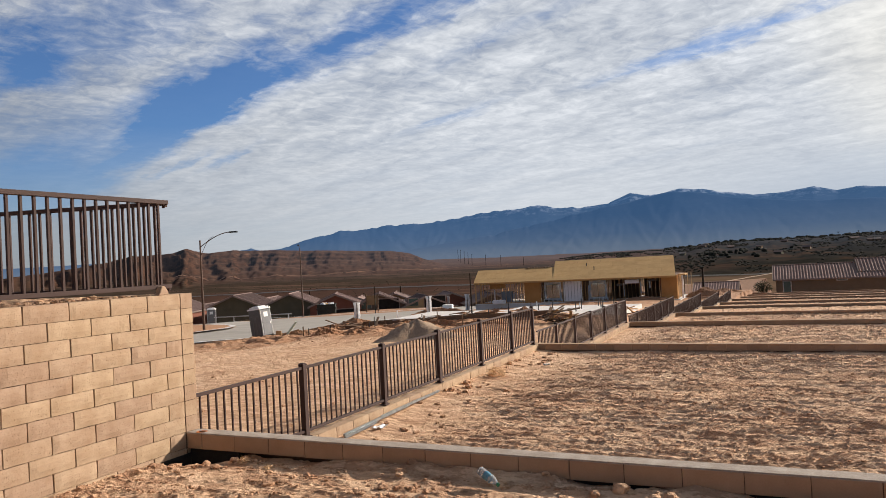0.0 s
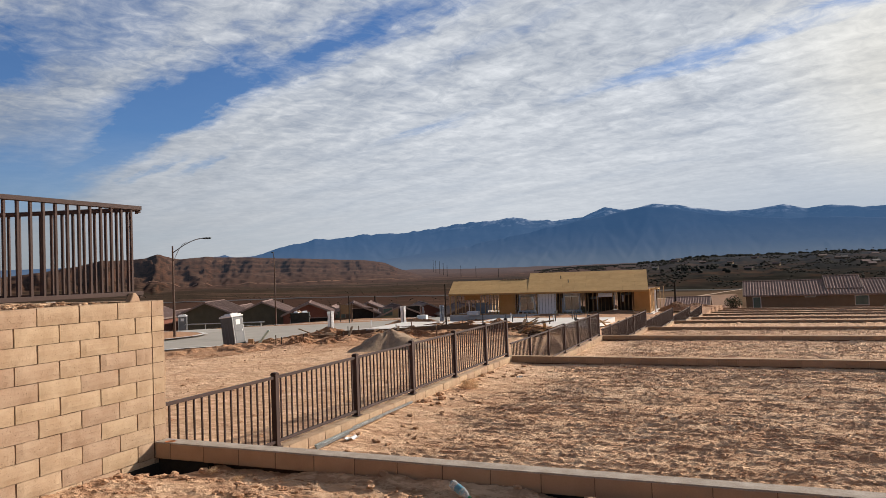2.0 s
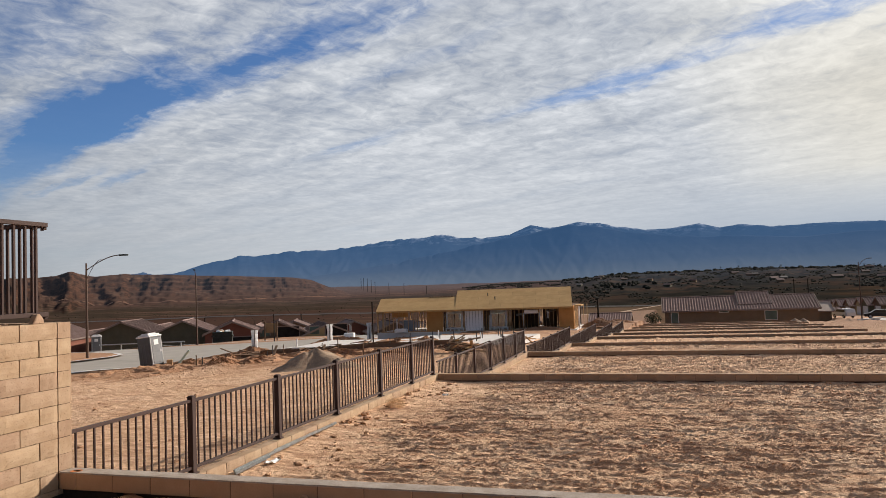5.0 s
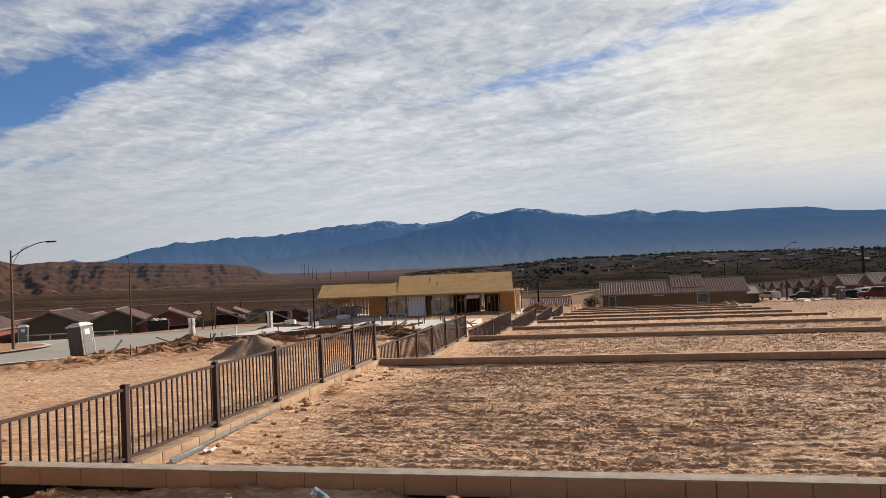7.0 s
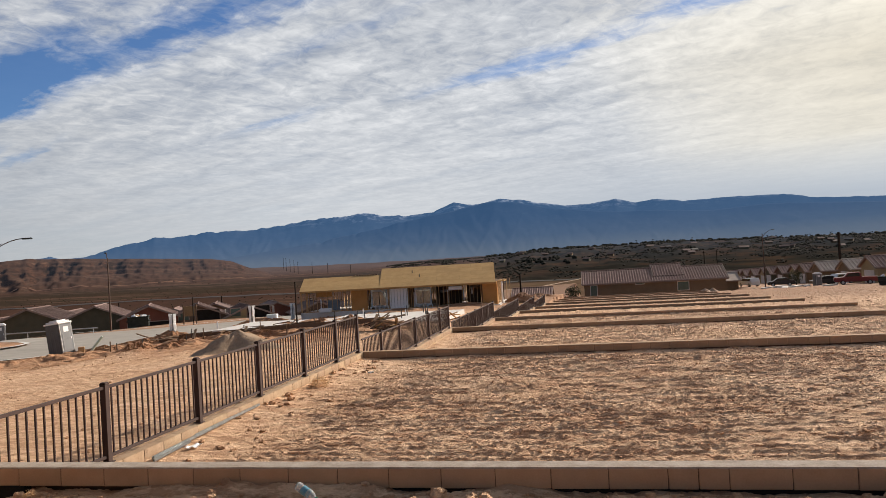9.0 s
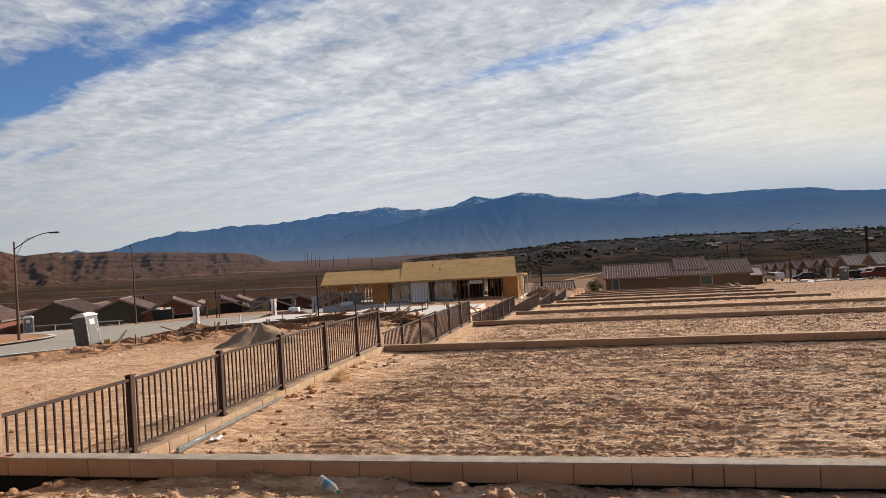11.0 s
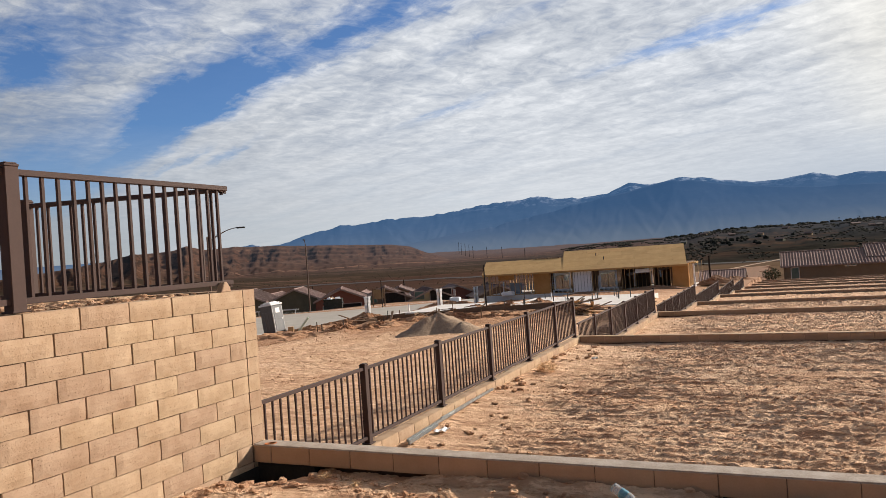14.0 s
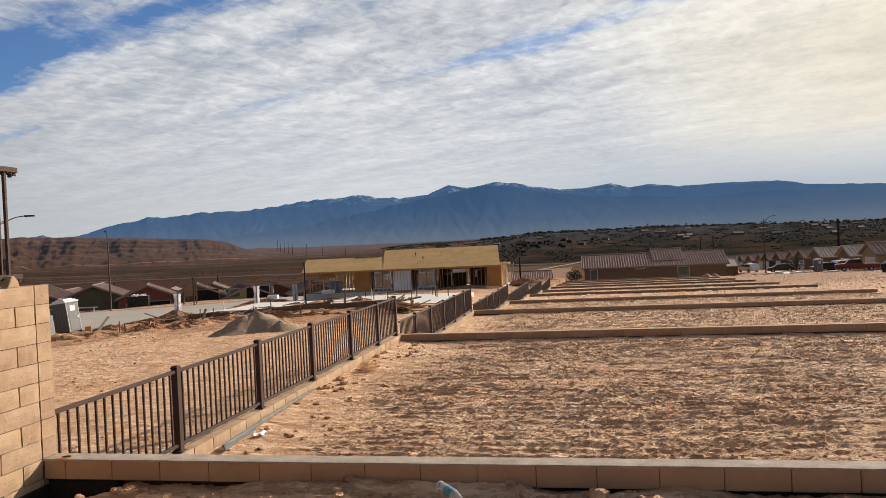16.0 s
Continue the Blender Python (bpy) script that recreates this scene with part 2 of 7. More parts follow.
def far_material(name, dark, light, pale, scale, air, amount):
    """Ground seen through kilometres of air: its haze painted as a faint blue glow."""
    m = bpy.data.materials.new(name)
    nt, node, link = tree(m)
    geo = node("ShaderNodeNewGeometry")
    n1 = node("ShaderNodeTexNoise", Scale=scale, Detail=9.0, Roughness=0.65)
    n2 = node("ShaderNodeTexNoise", Scale=scale * 9, Detail=6.0, Roughness=0.7)
    for n in (n1, n2):
        link(geo.outputs["Position"], n.inputs["Vector"])
    c = ramp(node, link, n1.outputs[0], [(0.36, dark), (0.62, light)])
    c = mixed(node, link, ramp(node, link, n2.outputs[0], [(0.5, 0.0), (0.72, 0.6)]), c, pale)
    b = node("ShaderNodeBsdfDiffuse")
    link(c, b.inputs["Color"])
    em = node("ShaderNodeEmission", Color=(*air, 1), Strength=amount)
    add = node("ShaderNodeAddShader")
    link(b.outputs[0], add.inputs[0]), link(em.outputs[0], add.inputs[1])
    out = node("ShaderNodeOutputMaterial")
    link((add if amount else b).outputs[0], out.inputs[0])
    return m


M = {}
M["dirt"] = dirt_material("dry_tan_dirt", (0.53, 0.332, 0.200), (0.77, 0.532, 0.345), (0.83, 0.615, 0.425))
M["soil"] = dirt_material("dug_red_soil", (0.17, 0.088, 0.048), (0.28, 0.155, 0.088), (0.34, 0.21, 0.125))
M["gravel"] = material("grey_sand", (0.24, 0.172, 0.118), (0.40, 0.300, 0.215), 7, 0.95, bump=1.0, fine=22, depth=0.05)


def block_material():
    """Rough slump block: cloudy tan, dark pits, a shade of its own for each block."""
    m = bpy.data.materials.new("tan_block")
    nt, node, link = tree(m)
    geo = node("ShaderNodeNewGeometry")
    n1 = node("ShaderNodeTexNoise", Scale=5.0, Detail=5.0, Roughness=0.6)
    n2 = node("ShaderNodeTexNoise", Scale=38.0, Detail=5.0, Roughness=0.75)
    n3 = node("ShaderNodeTexNoise", Scale=75.0, Detail=3.0, Roughness=0.6)
    for n in (n1, n2, n3):
        link(geo.outputs["Position"], n.inputs["Vector"])
    c = ramp(node, link, n1.outputs[0], [(0.34, (0.325, 0.222, 0.142)), (0.66, (0.415, 0.303, 0.205))])
    c = mixed(node, link, ramp(node, link, n2.outputs[0], [(0.34, 0.26), (0.47, 0.0)]), c, (0.27, 0.18, 0.11))
    pit = ramp(node, link, n3.outputs[0], [(0.33, 1.0), (0.39, 0.0)])
    c = mixed(node, link, maths(node, link, "MULTIPLY", pit, 0.45), c, (0.14, 0.09, 0.055))
    info = node("ShaderNodeObjectInfo")
    hsv = node("ShaderNodeHueSaturation")
    link(maths(node, link, "ADD", maths(node, link, "MULTIPLY", info.outputs["Random"], 0.20), 0.90), hsv.inputs["Value"])
    link(maths(node, link, "ADD", maths(node, link, "MULTIPLY", info.outputs["Random"], 0.012), 0.494), hsv.inputs["Hue"])
    link(c, hsv.inputs["Color"])
    b = node("ShaderNodeBsdfPrincipled", Roughness=0.93)
    b.inputs["Specular IOR Level"].default_value = 0.15
    link(hsv.outputs[0], b.inputs["Base Color"])
    h = maths(node, link, "SUBTRACT", maths(node, link, "ADD", n2.outputs[0], n1.outputs[0]), maths(node, link, "MULTIPLY", pit, 0.5))
    bp = node("ShaderNodeBump", Strength=0.55, Distance=0.008)
    link(h, bp.inputs["Height"])
    link(bp.outputs[0], b.inputs["Normal"])
    out = node("ShaderNodeOutputMaterial")
    link(b.outputs[0], out.inputs[0])
    return m


M["block"] = block_material()
M["smooth_block"] = material("smooth_tan_block", (0.325, 0.202, 0.124), (0.415, 0.272, 0.173), 4, 0.94, bump=0.35, fine=70, spread=0.08, depth=0.006)
# mortar colour darkened for the shade in its recessed joints
M["mortar"] = material("joint_shade_mortar", (0.105, 0.062, 0.040), (0.165, 0.103, 0.068), 8, 0.95, bump=0.4, fine=90)
M["cap"] = material("grey_cement_wash", (0.19, 0.155, 0.125), (0.37, 0.325, 0.28), 6, 0.95, bump=1.0, fine=55, depth=0.012)
M["iron"] = material("brown_painted_steel", (0.037, 0.019, 0.0145), (0.054, 0.029, 0.023), 3, 0.78, 0.0, bump=0.08, fine=60, spread=0.08)
M["concrete"] = material("pale_concrete", (0.50, 0.48, 0.45), (0.62, 0.60, 0.57), 0.8, 0.9, bump=0.2, fine=20)
M["road"] = material("grey_street_concrete", (0.29, 0.270, 0.240), (0.39, 0.365, 0.325), 0.5, 0.92, bump=0.2, fine=20)
M["osb"] = material("yellow_sheathing", (0.38, 0.238, 0.102), (0.52, 0.345, 0.155), 1.2, 0.85, bump=0.2, fine=30, spread=0.06)
M["osb_wall"] = material("orange_sheathing", (0.36, 0.18, 0.06), (0.48, 0.26, 0.095), 1.2, 0.85, bump=0.2, fine=30, spread=0.05)
M["lumber"] = material("pale_lumber", (0.36, 0.22, 0.11), (0.52, 0.35, 0.19), 2, 0.8, bump=0.2, fine=30, spread=0.2)


def film_material():
    """Thin white plastic film, which lets the light through."""
    m = bpy.data.materials.new("white_plastic_film")
    nt, node, link = tree(m)
    geo = node("ShaderNodeNewGeometry")
    n1 = node("ShaderNodeTexNoise", Scale=6.0, Detail=5.0, Roughness=0.6)
    link(geo.outputs["Position"], n1.inputs["Vector"])
    c = ramp(node, link, n1.outputs[0], [(0.3, (0.80, 0.81, 0.81)), (0.6, (0.92, 0.92, 0.92))])
    d, t = node("ShaderNodeBsdfDiffuse"), node("ShaderNodeBsdfTranslucent")
    link(c, d.inputs[0]), link(c, t.inputs[0])
    mx = node("ShaderNodeMixShader", Fac=0.62)
    link(d.outputs[0], mx.inputs[1]), link(t.outputs[0], mx.inputs[2])
    out = node("ShaderNodeOutputMaterial")
    link(mx.outputs[0], out.inputs[0])
    return m


M["film"] = film_material()
M["form"] = material("weathered_form_board", (0.10, 0.065, 0.042), (0.18, 0.12, 0.08), 2, 0.9, bump=0.2, fine=30)
M["wrap"] = material("white_house_wrap", (0.72, 0.73, 0.73), (0.84, 0.84, 0.84), 1.5, 0.6, bump=0.3, fine=12, spread=0.05)
M["plastic"] = material("grey_plastic", (0.06, 0.064, 0.068), (0.095, 0.10, 0.105), 2, 0.5, bump=0.05, spread=0.05)
M["white"] = material("white_plastic", (0.66, 0.66, 0.65), (0.78, 0.78, 0.77), 2, 0.5, bump=0.05, spread=0.05)
M["stucco"] = material("tan_stucco", (0.20, 0.13, 0.07), (0.27, 0.185, 0.105), 1.5, 0.92, bump=0.3, fine=50, spread=0.0)
# near-black colour that stands for shade in gaps and openings
M["dark"] = material("dark_shade_fill", (0.012, 0.011, 0.01), (0.03, 0.027, 0.024), 2, 0.95, bump=0.0, spread=0)
M["pole"] = material("rusty_brown_steel", (0.05, 0.026, 0.016), (0.085, 0.045, 0.027), 2, 0.6, bump=0.1, spread=0.1)


def valley_material():
    """Brown flats, red clay on the slopes of the mesa, dark scrub on the hill to the east."""
    m = bpy.data.materials.new("desert_valley")
    nt, node, link = tree(m)
    geo = node("ShaderNodeNewGeometry")
    sp, sn = node("ShaderNodeSeparateXYZ"), node("ShaderNodeSeparateXYZ")
    link(geo.outputs["Position"], sp.inputs[0]), link(geo.outputs["Normal"], sn.inputs[0])
    mp = node("ShaderNodeMapping")
    mp.inputs["Scale"].default_value = (1.0, 1.0, 5.0)
    link(geo.outputs["Position"], mp.inputs[0])
    n1 = node("ShaderNodeTexNoise", Scale=0.010, Detail=9.0, Roughness=0.62)
    n2 = node("ShaderNodeTexNoise", Scale=0.09, Detail=6.0, Roughness=0.7)
    n3 = node("ShaderNodeTexNoise", Scale=0.02, Detail=6.0, Roughness=0.6)
    link(geo.outputs["Position"], n1.inputs["Vector"]), link(geo.outputs["Position"], n2.inputs["Vector"]), link(mp.outputs[0], n3.inputs["Vector"])
    n4 = node("ShaderNodeTexNoise", Scale=0.05, Detail=5.0, Roughness=0.65)
    flow = node("ShaderNodeMapping")
    flow.inputs["Scale"].default_value, flow.inputs["Rotation"].default_value = (0.14, 1.0, 1.0), (0, 0, radians(-32))
    link(geo.outputs["Position"], flow.inputs[0]), link(flow.outputs[0], n4.inputs["Vector"])
    dist = node("ShaderNodeVectorMath", operation="LENGTH")
    link(geo.outputs["Position"], dist.inputs[0])
    away = maths(node, link, "ADD", dist.outputs["Value"], maths(node, link, "MULTIPLY", maths(node, link, "SUBTRACT", n1.outputs[0], 0.5), 160.0))
    # red dirt, then grey-olive scrub, then pale red flats under the mesa
    flat = ramp(node, link, maths(node, link, "DIVIDE", away, 2000.0), [(0.15, (0.058, 0.036, 0.028)), (0.27, (0.060, 0.034, 0.026)), (0.285, (0.042, 0.031, 0.023)), (0.43, (0.040, 0.029, 0.021)), (0.46, (0.066, 0.038, 0.027)), (0.60, (0.072, 0.042, 0.030))])
    flat = mixed(node, link, ramp(node, link, n4.outputs[0], [(0.52, 0.0), (0.60, 0.75)]), flat, (0.105, 0.064, 0.046))
    flat = mixed(node, link, ramp(node, link, n2.outputs[0], [(0.54, 0.0), (0.62, 0.7)]), flat, (0.040, 0.034, 0.026))
    clay = ramp(node, link, n3.outputs[0], [(0.36, (0.020, 0.014, 0.010)), (0.46, (0.036, 0.021, 0.015)), (0.53, (0.070, 0.036, 0.023)), (0.60, (0.040, 0.024, 0.017)), (0.68, (0.098, 0.056, 0.038))])
    steep = ramp(node, link, sn.outputs[2], [(0.93, 1.0), (0.992, 0.0)])
    c = mixed(node, link, steep, flat, clay)
    scrub = ramp(node, link, n3.outputs[0], [(0.40, (0.016, 0.015, 0.013)), (0.50, (0.027, 0.024, 0.020)), (0.56, (0.040, 0.026, 0.018)), (0.66, (0.064, 0.041, 0.027))])
    field = maths(node, link, "MULTIPLY", ramp(node, link, maths(node, link, "DIVIDE", away, 1000.0), [(0.40, 1.0), (0.44, 0.0)]), ramp(node, link, n4.outputs[0], [(0.40, 0.6), (0.60, 1.0)]))
    scrub = mixed(node, link, ramp(node, link, n2.outputs[0], [(0.50, 0.0), (0.58, 0.7)]), scrub, (0.028, 0.027, 0.022))
    east = maths(node, link, "ADD", maths(node, link, "DIVIDE", sp.outputs[0], sp.outputs[1]), maths(node, link, "MULTIPLY", maths(node, link, "SUBTRACT", n1.outputs[0], 0.5), 0.35))
    far = ramp(node, link, maths(node, link, "DIVIDE", sp.outputs[1], 1000.0), [(0.28, 0.0), (0.45, 1.0)])
    c = mixed(node, link, maths(node, link, "MULTIPLY", ramp(node, link, maths(node, link, "ADD", east, 0.5), [(0.30, 0.0), (0.42, 1.0)]), far), c, scrub)
    c = mixed(node, link, maths(node, link, "MULTIPLY", field, ramp(node, link, maths(node, link, "ADD", east, 0.5), [(0.22, 0.0), (0.34, 1.0)])), c, (0.118, 0.080, 0.052))
    b = node("ShaderNodeBsdfDiffuse")
    link(c, b.inputs["Color"])
    # haze of the air in between, painted as a glow that grows with distance
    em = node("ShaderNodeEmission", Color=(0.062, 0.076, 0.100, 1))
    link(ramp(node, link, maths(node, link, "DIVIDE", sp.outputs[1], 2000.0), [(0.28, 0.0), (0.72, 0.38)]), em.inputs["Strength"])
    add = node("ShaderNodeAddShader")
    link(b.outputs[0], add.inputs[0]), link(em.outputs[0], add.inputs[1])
    out = node("ShaderNodeOutputMaterial")
    link(add.outputs[0], out.inputs[0])
    return m


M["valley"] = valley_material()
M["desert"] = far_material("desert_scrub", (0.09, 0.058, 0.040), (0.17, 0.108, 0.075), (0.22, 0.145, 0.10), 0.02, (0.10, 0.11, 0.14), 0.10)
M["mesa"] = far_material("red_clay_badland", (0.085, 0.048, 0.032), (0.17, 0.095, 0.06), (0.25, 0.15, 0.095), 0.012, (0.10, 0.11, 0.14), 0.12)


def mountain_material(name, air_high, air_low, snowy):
    """Blue haze painted into colour and glow, paler at the foot; snow near the tops."""
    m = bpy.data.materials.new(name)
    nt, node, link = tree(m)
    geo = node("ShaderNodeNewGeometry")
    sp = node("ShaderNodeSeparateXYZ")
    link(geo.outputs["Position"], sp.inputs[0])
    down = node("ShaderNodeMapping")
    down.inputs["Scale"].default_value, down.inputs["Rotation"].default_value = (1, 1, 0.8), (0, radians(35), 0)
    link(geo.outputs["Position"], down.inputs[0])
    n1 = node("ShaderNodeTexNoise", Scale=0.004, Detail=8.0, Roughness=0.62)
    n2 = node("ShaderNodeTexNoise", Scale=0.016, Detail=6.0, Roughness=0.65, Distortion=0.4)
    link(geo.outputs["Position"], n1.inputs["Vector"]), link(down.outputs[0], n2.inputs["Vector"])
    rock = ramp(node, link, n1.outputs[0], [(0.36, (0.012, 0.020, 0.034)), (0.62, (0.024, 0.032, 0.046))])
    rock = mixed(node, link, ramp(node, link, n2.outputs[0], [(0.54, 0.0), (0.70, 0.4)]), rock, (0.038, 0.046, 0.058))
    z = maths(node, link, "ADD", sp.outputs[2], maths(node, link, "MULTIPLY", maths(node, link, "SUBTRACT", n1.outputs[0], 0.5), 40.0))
    # paler towards the foot, painted as thicker haze
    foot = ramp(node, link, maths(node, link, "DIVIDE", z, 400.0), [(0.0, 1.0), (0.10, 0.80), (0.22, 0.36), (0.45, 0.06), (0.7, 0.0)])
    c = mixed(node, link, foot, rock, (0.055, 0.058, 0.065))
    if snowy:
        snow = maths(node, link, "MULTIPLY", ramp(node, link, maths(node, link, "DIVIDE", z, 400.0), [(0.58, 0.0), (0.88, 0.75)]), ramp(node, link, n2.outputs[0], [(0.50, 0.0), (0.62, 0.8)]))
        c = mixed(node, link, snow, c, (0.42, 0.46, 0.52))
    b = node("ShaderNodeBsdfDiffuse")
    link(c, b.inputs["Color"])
    # the haze again, as a glow of the slopes themselves
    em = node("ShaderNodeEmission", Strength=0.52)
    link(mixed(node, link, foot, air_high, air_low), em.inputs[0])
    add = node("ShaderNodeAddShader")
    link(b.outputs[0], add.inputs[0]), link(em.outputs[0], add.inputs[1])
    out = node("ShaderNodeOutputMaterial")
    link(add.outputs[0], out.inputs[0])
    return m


M["mountain"] = mountain_material("hazy_far_mountain_rock", (0.052, 0.120, 0.245), (0.112, 0.165, 0.240), True)
M["mountain_front"] = mountain_material("hazy_near_mountain_rock", (0.043, 0.104, 0.220), (0.106, 0.157, 0.230), False)


# ---------------------------------------------------------------- makers
def box(bm, x0, x1, y0, y1, z0, z1, bevel=0.0, m=None):
    made = bmesh.ops.create_cube(bm, size=1.0)["verts"]
    bmesh.ops.scale(bm, vec=(x1 - x0, y1 - y0, z1 - z0), verts=made)
    bmesh.ops.translate(bm, vec=((x0 + x1) / 2, (y0 + y1) / 2, (z0 + z1) / 2), verts=made)
    if bevel:
        edges = list({e for v in made for e in v.link_edges})
        out = bmesh.ops.bevel(bm, geom=edges, offset=bevel, segments=1, affect="EDGES")
        made = list({v for f in out["faces"] for v in f.verts} | {v for v in made if v.is_valid})
    if m is not None:
        bmesh.ops.transform(bm, matrix=m, verts=made)
    return made


def tube(bm, a, b, r0, r1=None, n=10):
    """A round bar from a to b."""
    a, b = Vector(a), Vector(b)
    made = bmesh.ops.create_cone(bm, cap_ends=True, segments=n, radius1=r0, radius2=r0 if r1 is None else r1, depth=(b - a).length)["verts"]
    q = (b - a).to_track_quat("Z", "Y").to_matrix().to_4x4()
    bmesh.ops.transform(bm, matrix=Matrix.Translation((a + b) / 2) @ q, verts=made)
    return made


def meshed(name, bm, smooth=False):
    me = bpy.data.meshes.new(name)
    bm.to_mesh(me)
    bm.free()
    if smooth:
        for p in me.polygons:
            p.use_smooth = True
    return me


def part(name, bm, mat, parent=None, label="", smooth=False, m=None):
    """Links a bmesh as ONE mesh object, under a thing or a part."""
    me = bm if isinstance(bm, bpy.types.Mesh) else meshed(name, bm, smooth)
    if mat is not None and not me.materials:
        me.materials.append(mat)
    ob = new(name, me)
    ob.parent = parent
    if m is not None:
        ob.matrix_basis = m
    return tagged(ob, label)


def thing(name, m, label, category, group="", kind=""):
    ob = new(name)
    ob.empty_display_size = 0.2
    ob.matrix_basis = m
    return tagged(ob, label, category, group, kind)


def grid_mesh(name, X, Y, Z, smooth=True):
    """A sheet through arrays of rows and columns of points."""
    h, w = X.shape
    co = np.stack([X, Y, Z], -1).reshape(-1, 3).astype(np.float32)
    i = np.arange(h * w).reshape(h, w)
    quads = np.stack([i[:-1, :-1], i[:-1, 1:], i[1:, 1:], i[1:, :-1]], -1).reshape(-1, 4).astype(np.int32)
    me = bpy.data.meshes.new(name)
    me.vertices.add(len(co)), me.loops.add(quads.size), me.polygons.add(len(quads))
    me.vertices.foreach_set("co", co.ravel())
    me.loops.foreach_set("vertex_index", quads.ravel())
    me.polygons.foreach_set("loop_start", np.arange(0, quads.size, 4, dtype=np.int32))
    me.polygons.foreach_set("use_smooth", np.full(len(quads), smooth))
    me.update(calc_edges=True)
    return me


def hashed(ix, iy, seed):
    h = np.sin(ix * 127.1 + iy * 311.7 + seed * 74.7) * 43758.5453
    return h - np.floor(h)


def soft_noise(x, y, seed=0):
    """Value noise from 0 to 1 on arrays."""
    ix, iy = np.floor(x), np.floor(y)
    fx, fy = x - ix, y - iy
    fx, fy = fx * fx * (3 - 2 * fx), fy * fy * (3 - 2 * fy)
    a, b = hashed(ix, iy, seed), hashed(ix + 1, iy, seed)
    c, d = hashed(ix, iy + 1, seed), hashed(ix + 1, iy + 1, seed)
    return (a * (1 - fx) + b * fx) * (1 - fy) + (c * (1 - fx) + d * fx) * fy


def fbm(x, y, octaves=4, seed=0, gain=0.5):
    total, amp, s = 0.0, 1.0, 0.0
    for o in range(octaves):
        total = total + amp * soft_noise(x * 2**o, y * 2**o, seed + o * 13)
        s, amp = s + amp, amp * gain
    return total / s


def step(v, a, b):
    t = np.clip((v - a) / (b - a), 0, 1)
    return t * t * (3 - 2 * t)


# ---------------------------------------------------------------- the ground
# cross walls: where each starts on the fence line, its top, and where it ends
CROSS = [(0.0, 0.0, 0.0, 18.0), (11.25, -0.545, -0.02, 18.0), (22.48, -1.13, 0.0, 18.2), (33.8, -1.77, 0.2, 18.4), (45.0, -2.31, 0.45, 19.0), (56.2, -2.88, 0.7, 19.5), (67.4, -3.38, 0.9, 20.2), (78.6, -3.9, 1.1, 20.6), (89.8, -4.4, 1.3, 21.0), (101.0, -4.9, 1.5, 21.4)]
THICK = 0.155
FENCE_Y = [c[0] for c in CROSS]
FENCE_X = [c[2] for c in CROSS]


def left_ground(x, y):
    u = np.maximum(0, -x)
    g = np.where(u < 20, 0.04 * u, 0.8 + 0.25 * (1 - np.exp(-(np.maximum(u, 20) - 20) / 6.25)))
    fall = np.interp(y, [0, 20, 40, 55, 70, 110], [0, -0.5, -1.1, -1.75, -2.5, -4.2])
    return -0.62 + fall - g - 0.3 * step(u, 14, 20)


def drop_beyond(x, y):
    """How far the land falls away past the street and the last lots."""
    r = np.hypot(x - 5, y + 5)
    left = 5.0 * step(-x - 0.10 * y, 44, 70) * step(y, 0, 40) + 5.0 * step(y, 100, 150)
    right = 0.045 * np.maximum(0, y - 104) + 3.6 * step(y, 107, 124) * (1 - step(x, 26, 34))
    return np.where(x > 0.5, right, left)


def plot_height(x, y):
    """Level of the lots right of the fence."""
    z = np.full_like(x, -0.2)
    levels = [-0.2] + [c[1] - 0.2 for c in CROSS[1:]] + [-5.35]
    for i, c in enumerate(CROSS):
        z = np.where(y > c[0] + THICK / 2, levels[i + 1], z)
    return z


